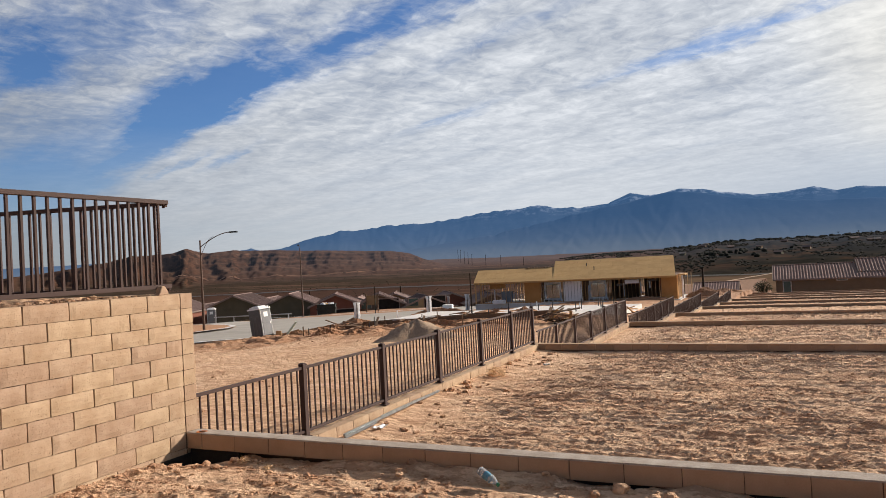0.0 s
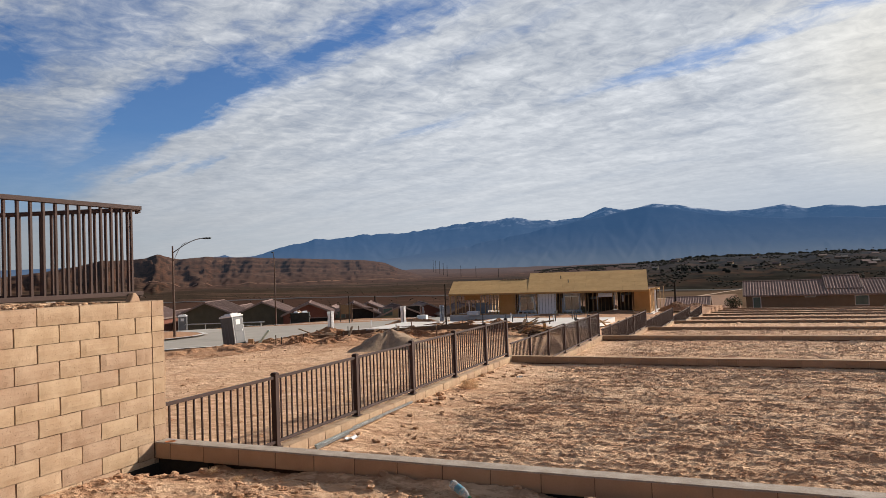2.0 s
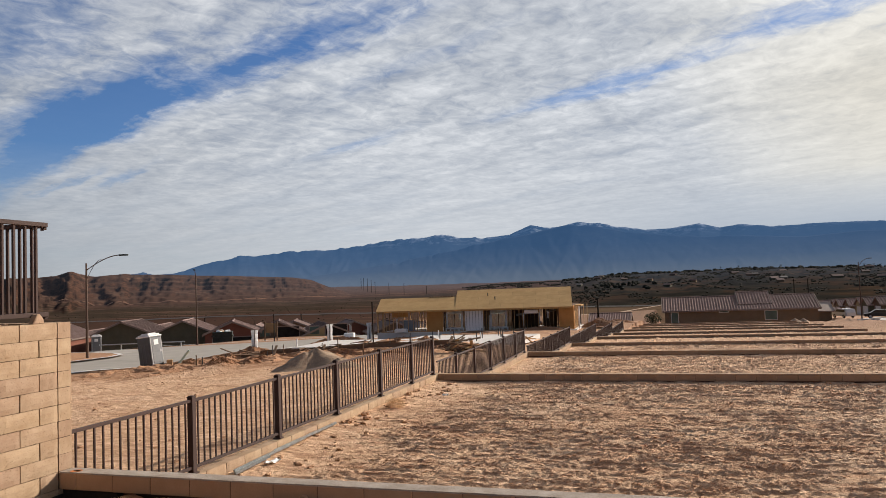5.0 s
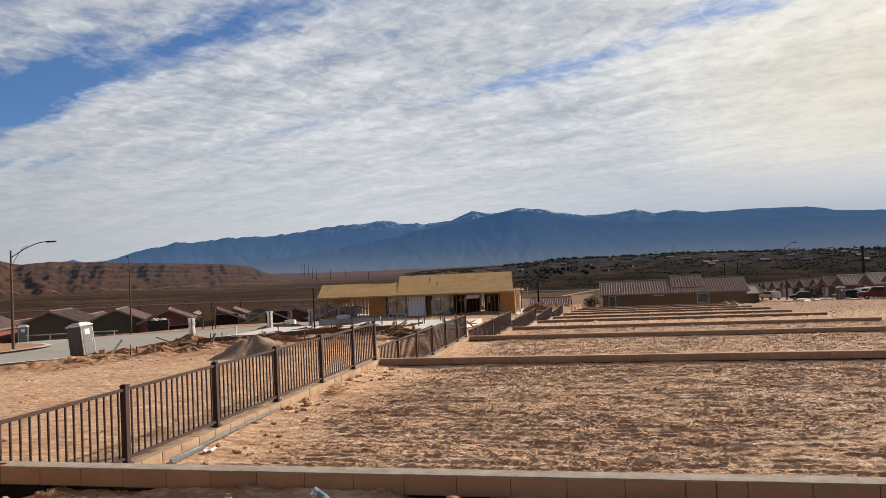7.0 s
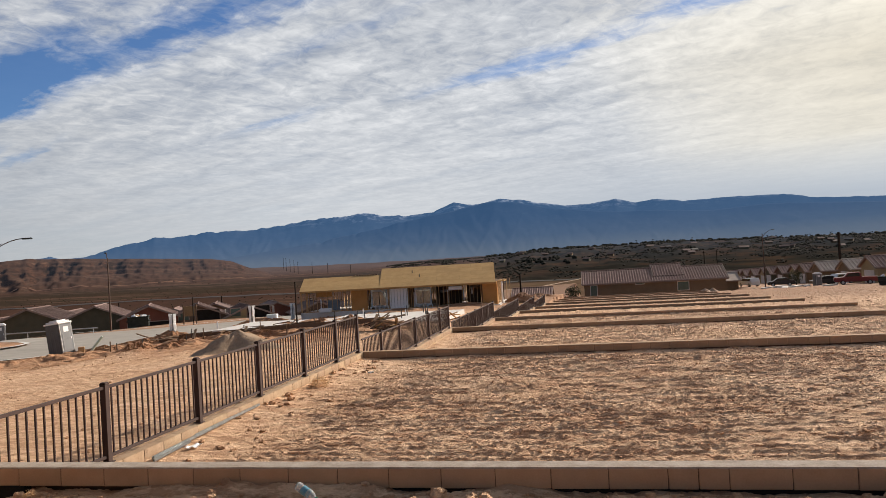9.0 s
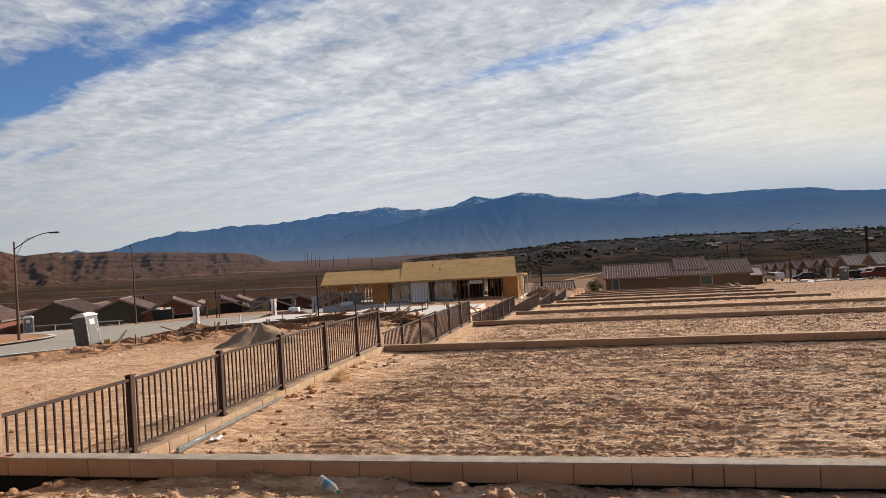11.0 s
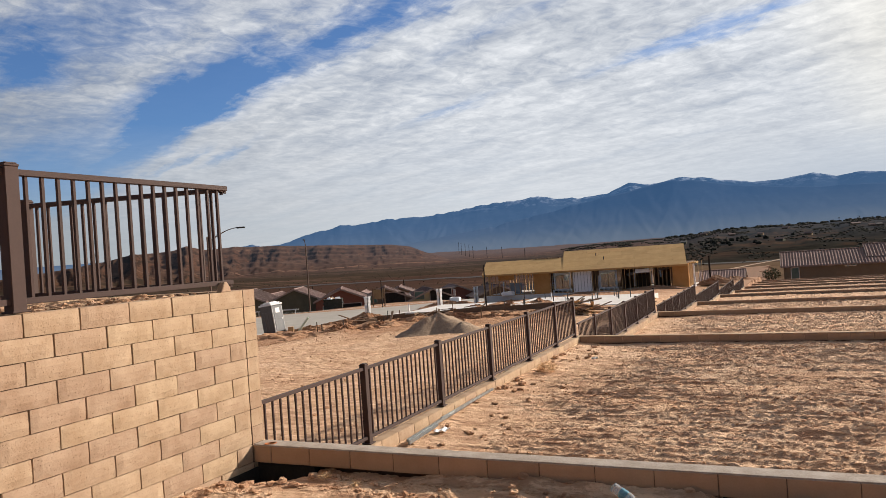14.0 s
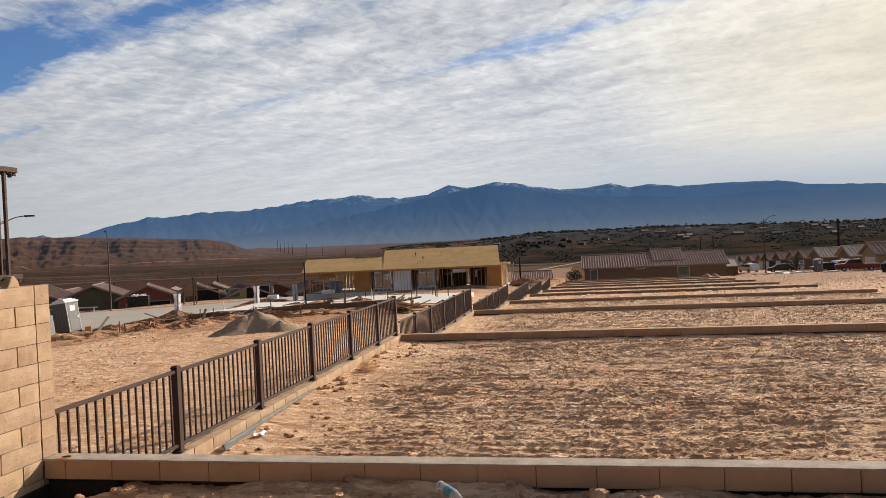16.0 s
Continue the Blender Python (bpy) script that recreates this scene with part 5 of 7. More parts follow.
def plot_sign(x, y, turn):
    t = thing("plot_sign", pose(x, y, ground_at(x, y), 0, 0, turn), "small tan board sign on two dark posts", "sign")
    for s in (-0.8, 0.8):
        bm = bmesh.new()
        box(bm, s - 0.08, s + 0.08, -0.08, 0.08, 0, 2.6, 0.01)
        part("post", bm, M["form"], t)
    bm = bmesh.new()
    box(bm, -0.7, 0.7, -0.03, 0.03, 1.1, 2.4, 0.01)
    part("board", bm, M["stucco"], t)


plot_sign(-46.5, 80.5, 25)


def pipe_rail(x, y, turn, n):
    t = thing("pipe_rail", pose(x, y, ground_at(x, y) + 0.1, 0, 0, turn), "white pipe guard rail at the street's edge", "guard rail")
    for k in range(n + 1):
        bm = bmesh.new()
        tube(bm, (k * 2.2, 0, -0.2), (k * 2.2, 0, 1.0), 0.05)
        part("post", bm, M["pale_steel"], t)
    bm = bmesh.new()
    tube(bm, (-0.4, 0, 1.0), (n * 2.2 + 0.4, 0, 1.0), 0.06)
    part("rail", bm, M["pale_steel"], t)


pipe_rail(-56, 60.2, 22, 4)


# ---------------------------------------------------------------- the framed house
def framed_house():
    X0, X1, YF, YB, Z0, ZE = -26.2, -4.35, 70.5, 78.2, -3.45, -1.0
    h = thing("house", pose(0, 0, 0), "unfinished timber-framed house with bare yellow sheathing roof", "house")
    bm = bmesh.new()
    box(bm, X0 - 0.3, X1 + 0.3, YF - 0.4, YB + 0.3, Z0 - 0.75, Z0, 0.02)
    part("foundation", bm, M["concrete"], h)
    # solid sheathing panels of the front
    for a, b in ((-20.65, -18.8), (-5.9, -4.36)):
        bm = bmesh.new()
        box(bm, a, b, YF, YF + 0.14, Z0, ZE, 0.01)
        part("wall_panel", bm, M["osb_wall"], h, "orange-brown sheathing panel")
    for a, b, z in ((-24.8, -22.9, -1.75),):
        bm = bmesh.new()
        box(bm, a, b, YF + 0.02, YF + 0.12, z, ZE, 0.01)
        part("wall_panel", bm, M["osb_wall"], h)
    bm = bmesh.new()
    box(bm, -16.2, -14.2, YF + 0.01, YF + 0.13, Z0 + 0.05, ZE, 0.01)
    wrap = part("wrapped_panel", bm, M["wrap"], h, "panel covered with white house wrap")
    for k in range(6):
        bm = bmesh.new()
        x = -16.05 + 0.345 * k
        box(bm, x, x + 0.03, YF - 0.01, YF + 0.012, Z0 + 0.1, ZE - 0.02)
        part("batten", bm, M["grey_metal"], wrap)
    # studs of the front, back and inner walls
    stud = bmesh.new()
    box(stud, -0.022, 0.022, -0.05, 0.05, Z0, ZE, 0.0)
    me = meshed("stud", stud)
    me.materials.append(M["lumber"])
    spots = [(x, YF + 0.07) for x in (-26.0, -25.6, -25.15, -24.7, -24.0, -23.5, -22.9, -22.3, -21.8, -21.3, -20.9)]
    spots += [(x, YF + 0.07) for x in (-18.7, -18.5, -16.4, -16.3, -14.1, -13.8, -13.6, -11.3, -11.0, -10.7, -10.2, -9.8, -9.6, -8.1, -7.7, -7.3, -6.9, -6.5, -6.1)]
    spots += [(X0 + 0.4 * k, YB) for k in range(0, 57) if k % 7 not in (3, 4)]
    spots += [(X1 - 0.1, YF + 0.5 * k) for k in range(1, 12)]
    spots += [(-11.8, YF + 0.5 * k) for k in range(2, 11)] + [(-20.9 + 0.42 * k, 74.0) for k in range(0, 38) if not (5 <= k <= 11 or 16 <= k <= 23)]
    for x, y in spots:
        part("stud", me, None, h, m=Matrix.Translation((x, y, 0)))
    for y, z in ((YF + 0.07, ZE - 0.05), (YF + 0.07, Z0 + 0.05), (YB, ZE - 0.05), (74.0, ZE - 0.05)):
        bm = bmesh.new()
        box(bm, X0, X1, y - 0.05, y + 0.05, z - 0.05, z + 0.05)
        part("plate", bm, M["lumber"], h)
    for x, w in ((-17.42, 1.86), (-12.45, 1.86)):
        win = bmesh.new()
        for a, b, c, d in ((-w / 2, w / 2, 0.25, 0.42), (-w / 2, w / 2, 1.95, 2.2), (-w / 2, -w / 2 + 0.18, 0.42, 1.95), (w / 2 - 0.18, w / 2, 0.42, 1.95)):
            box(win, x + a, x + b, YF - 0.05, YF + 0.08, Z0 + c, Z0 + d, 0.02)
        fr = part("window", win, M["film"], h, "window wrapped round with white plastic")
        for s in (-1, 1):
            bm = bmesh.new()
            box(bm, x + s * 0.39 - 0.36, x + s * 0.39 + 0.36, YF + 0.0, YF + 0.02, Z0 + 0.45, Z0 + 1.92)
            pane = part("pane", bm, M["clear_pane"], fr)
        for k in range(5):
            bm = bmesh.new()
            a = x - w / 2 - 0.06 + (w + 0.12) * k / 4
            box(bm, a - 0.07, a + 0.07, YF - 0.09, YF - 0.02, Z0 + 0.08, Z0 + 0.36 + 0.1 * (k % 2), 0.02)
            part("plastic_flap", bm, M["film"], fr)
    bm = bmesh.new()
    box(bm, -9.6, -8.15, YF - 0.05, YF + 0.1, Z0 + 1.75, Z0 + 2.15, 0.03)
    part("wrapped_header", bm, M["wrap"], h, "door header wrapped in white plastic")
    bm = bmesh.new()
    box(bm, -24.0, -22.5, YF + 1.2, YF + 1.3, Z0 + 0.1, Z0 + 1.3, 0.03)
    part("wrapped_window", bm, M["blue_wrap"], h, "stacked window in blue-grey film")
    bm = bmesh.new()
    box(bm, -24.2, -22.8, YF - 0.9, YF - 0.3, Z0 - 0.02, Z0 + 0.45, 0.08)
    tagged(part("wrapped_bundle", bm, M["wrap"]), "bundle under white plastic before the framed house", "bundle")
    # back wall with window openings, ceiling and partitions, added dark to block sun inside
    for a, b, c, d in ((-20.7, -18.9, 0, 2.45), (-17.2, -14.0, 0, 2.45), (-12.3, -9.3, 0, 2.45), (-8.4, -4.5, 0, 2.45), (-18.9, -17.2, 0, 0.4), (-18.9, -17.2, 2.1, 2.45), (-14.0, -12.3, 0, 0.4), (-14.0, -12.3, 2.1, 2.45), (-9.3, -8.4, 2.0, 2.45)):
        bm = bmesh.new()
        box(bm, a, b, YB - 0.16, YB - 0.06, Z0 + c, Z0 + d)
        part("back_wall", bm, M["form"], h)
    bm = bmesh.new()
    box(bm, -20.7, -4.5, YF + 0.2, YB - 0.2, ZE - 0.03, ZE + 0.02)
    part("ceiling_board", bm, M["form"], h)
    for x, y0, y1 in ((-18.75, 70.8, 74.5), (-16.3, 70.8, 76.0), (-14.05, 70.8, 75.5), (-11.2, 71.4, 75.0), (-6.0, 70.8, 76.5)):
        bm = bmesh.new()
        box(bm, x - 0.05, x + 0.05, y0, y1, Z0, ZE - 0.04)
        part("inner_wall", bm, M["form"], h)
    for a, b, y in ((-11.2, -8.9, 74.5), (-8.4, -6.2, 75.2)):
        bm = bmesh.new()
        box(bm, a, b, y, y + 0.1, Z0, ZE - 0.04)
        part("inner_wall", bm, M["form"], h)
    # trusses over the openings
    for k in range(20):
        x = -25.9 + 1.1 * k
        bm = bmesh.new()
        box(bm, x - 0.02, x + 0.02, YF + 0.02, YF + 2.6, ZE - 0.30, ZE - 0.06)
        part("joist", bm, M["lumber"], h)
    # torn wrap strips and ducts hanging in the openings
    for x, z0, z1, w in ((-18.55, 0.5, 1.9, 0.10), (-16.32, 0.2, 2.2, 0.09), (-13.5, 0.3, 1.7, 0.12), (-9.75, 0.4, 1.8, 0.10), (-8.0, 0.6, 1.9, 0.12), (-7.1, 1.2, 1.9, 0.16), (-24.3, 0.4, 1.5, 0.12)):
        bm = bmesh.new()
        box(bm, x - w / 2, x + w / 2, YF + 0.16, YF + 0.22, Z0 + z0, Z0 + z1, 0.015)
        part("plastic_strip", bm, M["film"], h, "torn strip of white plastic")
    for x, z, r in ((-10.6, 1.6, 0.14), (-7.4, 1.9, 0.12)):
        bm = bmesh.new()
        tube(bm, (x, YF + 0.8, Z0 + z), (x + 0.9, YF + 1.6, Z0 + z + 0.1), r)
        part("duct", bm, M["grey_metal"], h)
    bm = bmesh.new()
    box(bm, X1 - 0.12, X1, YF + 0.15, YF + 0.8, Z0, ZE, 0.01)
    part("end_wall", bm, M["osb_wall"], h)
    # roof: two ridge heights; sheets of board on the front slope
    def slope(x0, x1, ridge_y, ridge_z, name, skew):
        run = ridge_y - (YF - 0.65)
        ang = math.atan2(ridge_z - (ZE - 0.02), run)
        length = math.hypot(run, ridge_z - ZE)
        rows = max(2, round(length / 1.22))
        cols = round((x1 - x0) / 2.44)
        m = Matrix.Translation((0, YF - 0.65, ZE - 0.02)) @ Matrix.Rotation(ang, 4, "X")

        def leaned(bm):
            for v in bm.verts:
                v.co.x += (-0.55 - skew * (5 - v.co.x)) * max(0, v.co.y) / length
            return bm

        bm = bmesh.new()
        box(bm, x0, x1, 0, length, -0.16, -0.022)
        roof = part(name, leaned(bm), M["form"], h, m=m)
        bm = bmesh.new()
        box(bm, x0, x1, -0.03, 0.0, -0.20, 0.0)
        part("fascia", bm, M["osb"], roof)
        for s in (x0 - 0.03, x1):
            bm = bmesh.new()
            box(bm, s, s + 0.03, -0.03, length, -0.22, 0.0)
            part("barge_board", leaned(bm), M["osb"], roof)
        for r in range(rows):
            off = (r % 2) * 0.5
            edges = [x0] + [x0 + (x1 - x0) * (k + off) / cols for k in range(0 if off else 1, cols)] + [x1]
            for a, b in zip(edges, edges[1:]):
                if b - a < 0.05:
                    continue
                bm = bmesh.new()
                box(bm, a + 0.006, b - 0.006, length * r / rows + 0.006, length * (r + 1) / rows - 0.006, -0.022, 0.0)
                part("sheet", leaned(bm), M["osb"], roof)
        back_m = Matrix.Translation((0, ridge_y, ridge_z)) @ Matrix.Rotation(-ang, 4, "X")
        bm = bmesh.new()
        lean = [-0.55 - skew * (5 - x) for x in (x0, x1)]
        box(bm, x0 + lean[0], x1 + lean[1], 0, (YB + 0.6 - ridge_y) / math.cos(ang) + 0.3, -0.16, 0.0)
        for v in bm.verts:
            v.co.x -= (5 - v.co.x) * 0.016 * v.co.y
        part(name + "_back", bm, M["osb"], h, m=back_m)

    slope(-26.45, -16.95, 73.9, 0.33, "roof_low", 0.015)
    slope(-17.15, -4.4, 75.6, 1.0, "roof_high", 0.032)
    # vent pipes through the sheathing, battens along the low ridge
    for x, y in ((-14.3, 73.6), (-13.2, 72.4)):
        bm = bmesh.new()
        z = ZE + (y - YF + 0.65) * 0.351
        tube(bm, (x, y, z - 0.1), (x, y, z + 0.32), 0.05, n=8)
        part("vent_pipe", bm, M["dark_pipe"], h)
    bm = bmesh.new()
    for k in range(9):
        box(bm, -21.4 + 0.33 * k, -21.15 + 0.33 * k, 73.85, 74.35, 0.30, 0.42, 0.01)
    part("ridge_batten", bm, M["form"], h, "dark battens stacked on the low ridge")
    bm = bmesh.new()
    extruded(bm, [(YF + 0.2, ZE), (78.0, ZE), (75.4, 0.75)], -17.3, -17.22)
    part("gable", bm, M["osb_wall"], h)
    bm = bmesh.new()
    extruded(bm, [(YF + 0.4, ZE), (77.0, ZE), (74.5, -0.35)], X1 - 1.25, X1 - 1.15)
    part("gable", bm, M["osb_wall"], h)
    bm = bmesh.new()
    box(bm, X1 + 0.02, X1 + 0.75, 71.2, 73.2, ZE - 0.06, ZE + 0.05, 0.02)
    part("porch_roof", bm, M["osb"], h)
    bm = bmesh.new()
    box(bm, X1 + 0.35, X1 + 0.52, 71.3, 71.5, Z0, ZE - 0.06, 0.03)
    part("porch_post", bm, M["wrap"], h, "porch post wrapped in white plastic")
    for x in (-26.5, -25.8):
        bm = bmesh.new()
        box(bm, x - 0.07, x + 0.07, YF - 0.2, YF - 0.06, Z0, ZE, 0.01)
        part("porch_post", bm, M["lumber"], h)


def pane_material():
    m = bpy.data.materials.new("thin_window_glass")
    nt, node, link = tree(m)
    a, b = node("ShaderNodeBsdfTransparent", Color=(0.46, 0.56, 0.52, 1)), node("ShaderNodeBsdfGlossy", Roughness=0.03)
    film = node("ShaderNodeBsdfDiffuse", Color=(0.22, 0.28, 0.26, 1))
    dusty = node("ShaderNodeMixShader", Fac=0.5)
    link(a.outputs[0], dusty.inputs[1]), link(film.outputs[0], dusty.inputs[2])
    mx = node("ShaderNodeMixShader", Fac=0.14)
    link(dusty.outputs[0], mx.inputs[1]), link(b.outputs[0], mx.inputs[2])
    out = node("ShaderNodeOutputMaterial")
    link(mx.outputs[0], out.inputs[0])
    return m


M["clear_pane"] = pane_material()
M["glass"] = material("clear_window_glass", (0.05, 0.10, 0.085), (0.09, 0.14, 0.125), 1, 0.08, 0.0, bump=0.0, spread=0.0)
M["blue_wrap"] = material("blue_grey_film", (0.20, 0.25, 0.30), (0.30, 0.36, 0.42), 1.5, 0.4, bump=0.2)
framed_house()


# ---------------------------------------------------------------- finished houses
HOUSE_WALL = {n: material("stucco_" + n, d, l, 1.0, 0.92, bump=0.3, fine=40, spread=0.0) for n, d, l in (
    ("olive", (0.085, 0.080, 0.055), (0.12, 0.112, 0.078)), ("tan", (0.17, 0.118, 0.072), (0.22, 0.155, 0.098)), ("red", (0.15, 0.062, 0.045), (0.20, 0.088, 0.062)),
    ("yellow", (0.30, 0.23, 0.125), (0.38, 0.30, 0.175)), ("brown", (0.11, 0.078, 0.055), (0.15, 0.108, 0.078)))}
TILE = {n: material("roof_tile_" + n, d, l, 0.8, 0.85, bump=0.3, fine=6, spread=0.08) for n, d, l in (
    ("red", (0.17, 0.118, 0.104), (0.25, 0.180, 0.160)), ("brown", (0.115, 0.080, 0.071), (0.175, 0.126, 0.113)), ("striped", (0.20, 0.132, 0.113), (0.29, 0.198, 0.17)), ("pale", (0.38, 0.31, 0.26), (0.50, 0.42, 0.36)), ("dim", (0.17, 0.15, 0.135), (0.24, 0.215, 0.195)))}
M["dull_trim"] = material("dull_trim", (0.22, 0.17, 0.145), (0.32, 0.255, 0.22), 1.0, 0.8, bump=0.05, spread=0.1)
M["trim"] = material("pale_trim", (0.52, 0.47, 0.42), (0.64, 0.59, 0.54), 1.0, 0.8, bump=0.05, spread=0.05)


def roof_plane(x0, x1, run, rise, ribs):
    """One roof slope from the eave (y = 0) up to the ridge, with tile ribs running up it."""
    bm = bmesh.new()
    length = math.hypot(run, rise)
    line = [(x0, 0.0)]
    if ribs:
        n = int((x1 - x0) / ribs)
        for k in range(n):
            x = x0 + (x1 - x0) * (k + 0.5) / n
            w = ribs * 0.26
            line += [(x - w, 0.0), (x - w * 0.5, 0.09), (x + w * 0.5, 0.09), (x + w, 0.0)]
    line += [(x1, 0.0), (x1, -0.12), (x0, -0.12)]
    a = [bm.verts.new((x, -0.42, z)) for x, z in line]
    b = [bm.verts.new((x, length, z)) for x, z in line]
    for i in range(len(line)):
        j = (i + 1) % len(line)
        bm.faces.new((a[i], a[j], b[j], b[i]))
    bm.faces.new(a[::-1]), bm.faces.new(b)
    bmesh.ops.recalc_face_normals(bm, faces=bm.faces)
    return bm


def gable_house(x, y, turn, long, deep, eave_z, rise, wall, tile, label, group="", ribs=0.0, garage=False, extras=(), base=None, openings=()):
    """A one-storey house; its ridge along its own x, a gable end to -x."""
    g = (ground_at(x, y) if base is None else base) - 0.1
    h = thing("house", pose(x, y, g, 0, 0, turn), label, "house", group)
    e = eave_z - g
    bm = bmesh.new()
    extruded(bm, [(-deep / 2, 0), (deep / 2, 0), (deep / 2, e), (0, e + rise), (-deep / 2, e)], -long / 2, long / 2)
    part("wall", bm, HOUSE_WALL[wall], h)
    ang = math.atan2(rise, deep / 2)
    for s, name in ((0, "roof_front"), (180, "roof_back")):
        m = Matrix.Rotation(radians(s), 4, "Z") @ Matrix.Translation((0, -deep / 2, e + 0.10)) @ Matrix.Rotation(ang, 4, "X")
        r = part(name, roof_plane(-long / 2 - 0.4, long / 2 + 0.4, deep / 2, rise, ribs), TILE[tile], h, m=m)
        for k in (-1, 1):
            bm = bmesh.new()
            a = k * (long / 2 + 0.43)
            box(bm, a - 0.05, a + 0.05, -0.42, math.hypot(deep / 2, rise), -0.16, 0.11)
            part("barge_board", bm, M["dull_trim"], r)
        bm = bmesh.new()
        box(bm, -long / 2 - 0.4, long / 2 + 0.4, -0.48, -0.42, -0.2, 0.02)
        part("fascia", bm, M["dull_trim"], r)
    bm = bmesh.new()
    tube(bm, (-long / 2 - 0.5, 0, e + rise + 0.14), (long / 2 + 0.5, 0, e + rise + 0.14), 0.13, n=8)
    part("ridge_cap", bm, TILE[tile], h)
    if garage:
        bm = bmesh.new()
        box(bm, -long / 2 - 0.05, -long / 2 + 0.05, -2.0, 2.0, 0.1, 2.1, 0.02)
        part("garage_door", bm, M["trim"], h, "pale garage door")
    for kind, a, b, c, d in openings:        # in the gable end
        bm = bmesh.new()
        for y0, y1, z0, z1 in ((a - 0.12, b + 0.12, d, d + 0.14), (a - 0.12, a, c, d), (b, b + 0.12, c, d)):
            box(bm, -long / 2 - 0.08, -long / 2 + 0.02, y0, y1, z0, z1, 0.01)
        f = part(kind, bm, M["dull_trim"], h)
        bm = bmesh.new()
        box(bm, -long / 2 - 0.02, -long / 2 + 0.01, a, b, c, d)
        # a patio has no depth: its shade is a flat dark panel
        part("recess" if kind == "patio" else "pane", bm, M["dark" if kind == "patio" else "glass"], f)
    for kind, a, b, c, d in extras:          # on the front wall
        bm = bmesh.new()
        box(bm, a, b, -deep / 2 - 0.05, -deep / 2 + 0.05, c, d, 0.02)
        f = part(kind, bm, M["trim"], h)
        bm = bmesh.new()
        box(bm, a + 0.12, b - 0.12, -deep / 2 - 0.07, -deep / 2 - 0.03, c + 0.12, d - 0.12)
        part("pane", bm, M["glass"], f)
    return h


def left_houses():
    rows = [(-79.5, 92.0, -1.5, "olive", "brown", 118), (-72.5, 97.2, -1.8, "olive", "red", 122), (-64.5, 98.5, -2.2, "red", "red", 126), (-58.5, 103.0, -2.6, "brown", "brown", 124),
            (-52.0, 106.5, -3.3, "yellow", "brown", 130), (-90.0, 87.0, -1.9, "red", "red", 116), (-86.0, 108, -2.9, "red", "red", 120),
            (-76.0, 120.0, -4.0, "brown", "brown", 124), (-66.0, 122.0, -3.4, "tan", "brown", 120), (-56.0, 126.0, -3.9, "red", "red", 128), (-46.0, 122.0, -4.0, "brown", "brown", 128), (-38.0, 128.0, -4.8, "tan", "brown", 126),
            (-98.0, 104, -3.5, "tan", "brown", 116), (-70.0, 142, -5.4, "brown", "red", 122), (-52.0, 146, -5.6, "brown", "brown", 126), (-34.0, 150, -5.9, "red", "brown", 130), (-105, 80, -1.8, "brown", "red", 112),
            (-82.0, 134, -4.6, "olive", "red", 120), (-92.0, 122, -4.2, "brown", "brown", 118), (-61.0, 138, -4.9, "olive", "brown", 124), (-44.0, 137, -5.2, "red", "red", 128), (-63.0, 158, -6.3, "tan", "brown", 122), (-44.0, 164, -6.6, "brown", "red", 128), (-28.0, 168, -6.8, "tan", "brown", 130), (-80.0, 152, -5.6, "red", "brown", 118)]
    for x, y, top, wall, tile, turn in rows:
        near = y < 110
        # painted patio shade and a window in the gable end, one in the long wall
        openings = (("patio", -3.2, 0.4, 0.1, 2.3), ("window", 1.5, 3.0, 0.9, 2.1)) if near else ()
        gable_house(x, y, turn - 4, 10.0, 8.4, top - 2.45, 1.75, wall, tile, "%s stucco house with a %s tile roof" % (wall, "red-brown" if tile == "red" else "dark brown"), "houses below the street", ribs=0.55 if near else 0.0, openings=openings, extras=(("window", -3.5, -1.9, 0.9, 2.0),) if near else ())


left_houses()

gable_house(16.3, 130.5, 0, 24.0, 11.0, -4.25, 2.0, "tan", "striped", "long tan stucco house with a ribbed red-brown tile roof", ribs=0.44, base=-10.0, extras=(("window", 3.9, 5.9, 3.95, 5.6), ("door", -11.0, -9.7, 3.5, 5.6), ("vent", -3.2, -1.6, 5.35, 5.75)))
gable_house(19.0, 131.5, 0, 4.4, 9.0, -3.4, 1.75, "tan", "striped", "raised tile-roofed centre of the long tan house", ribs=0.44, base=-10.0)
gable_house(30.5, 143.0, 0, 5.0, 7.0, -5.5, 1.3, "tan", "pale", "tan stucco house with a pale tile roof", ribs=0.0)
gable_house(-6.7, 148.0, 0, 7.7, 9.0, -7.1, 1.6, "tan", "striped", "low tan stucco house with a ribbed tile roof", ribs=0.5)
ROW = [(117, 0.0, "yellow", "striped", 2.6, 1.5), (131, 1.0, "tan", "pale", 2.5, 1.5), (143, 0.0, "tan", "pale", 2.5, 1.5)]
ROW += [(153 + 9.4 * k, (0.0, 0.8, 0.3)[k % 3], ("tan", "yellow", "brown", "olive", "yellow", "tan")[k % 6], "striped", 2.45, 1.45) for k in range(11)]
for y, dx, wall, tile, eave, rise in ROW:
    z = ground_at(53, y)
    gable_house(54.0 + dx, y, 0, 12.0, 6.6, z + eave, rise, wall, tile, "%s stucco house with a %s ribbed tile roof" % (wall, "pale" if tile == "pale" else "red-brown"), "houses along the far street", ribs=0.6, garage=True)


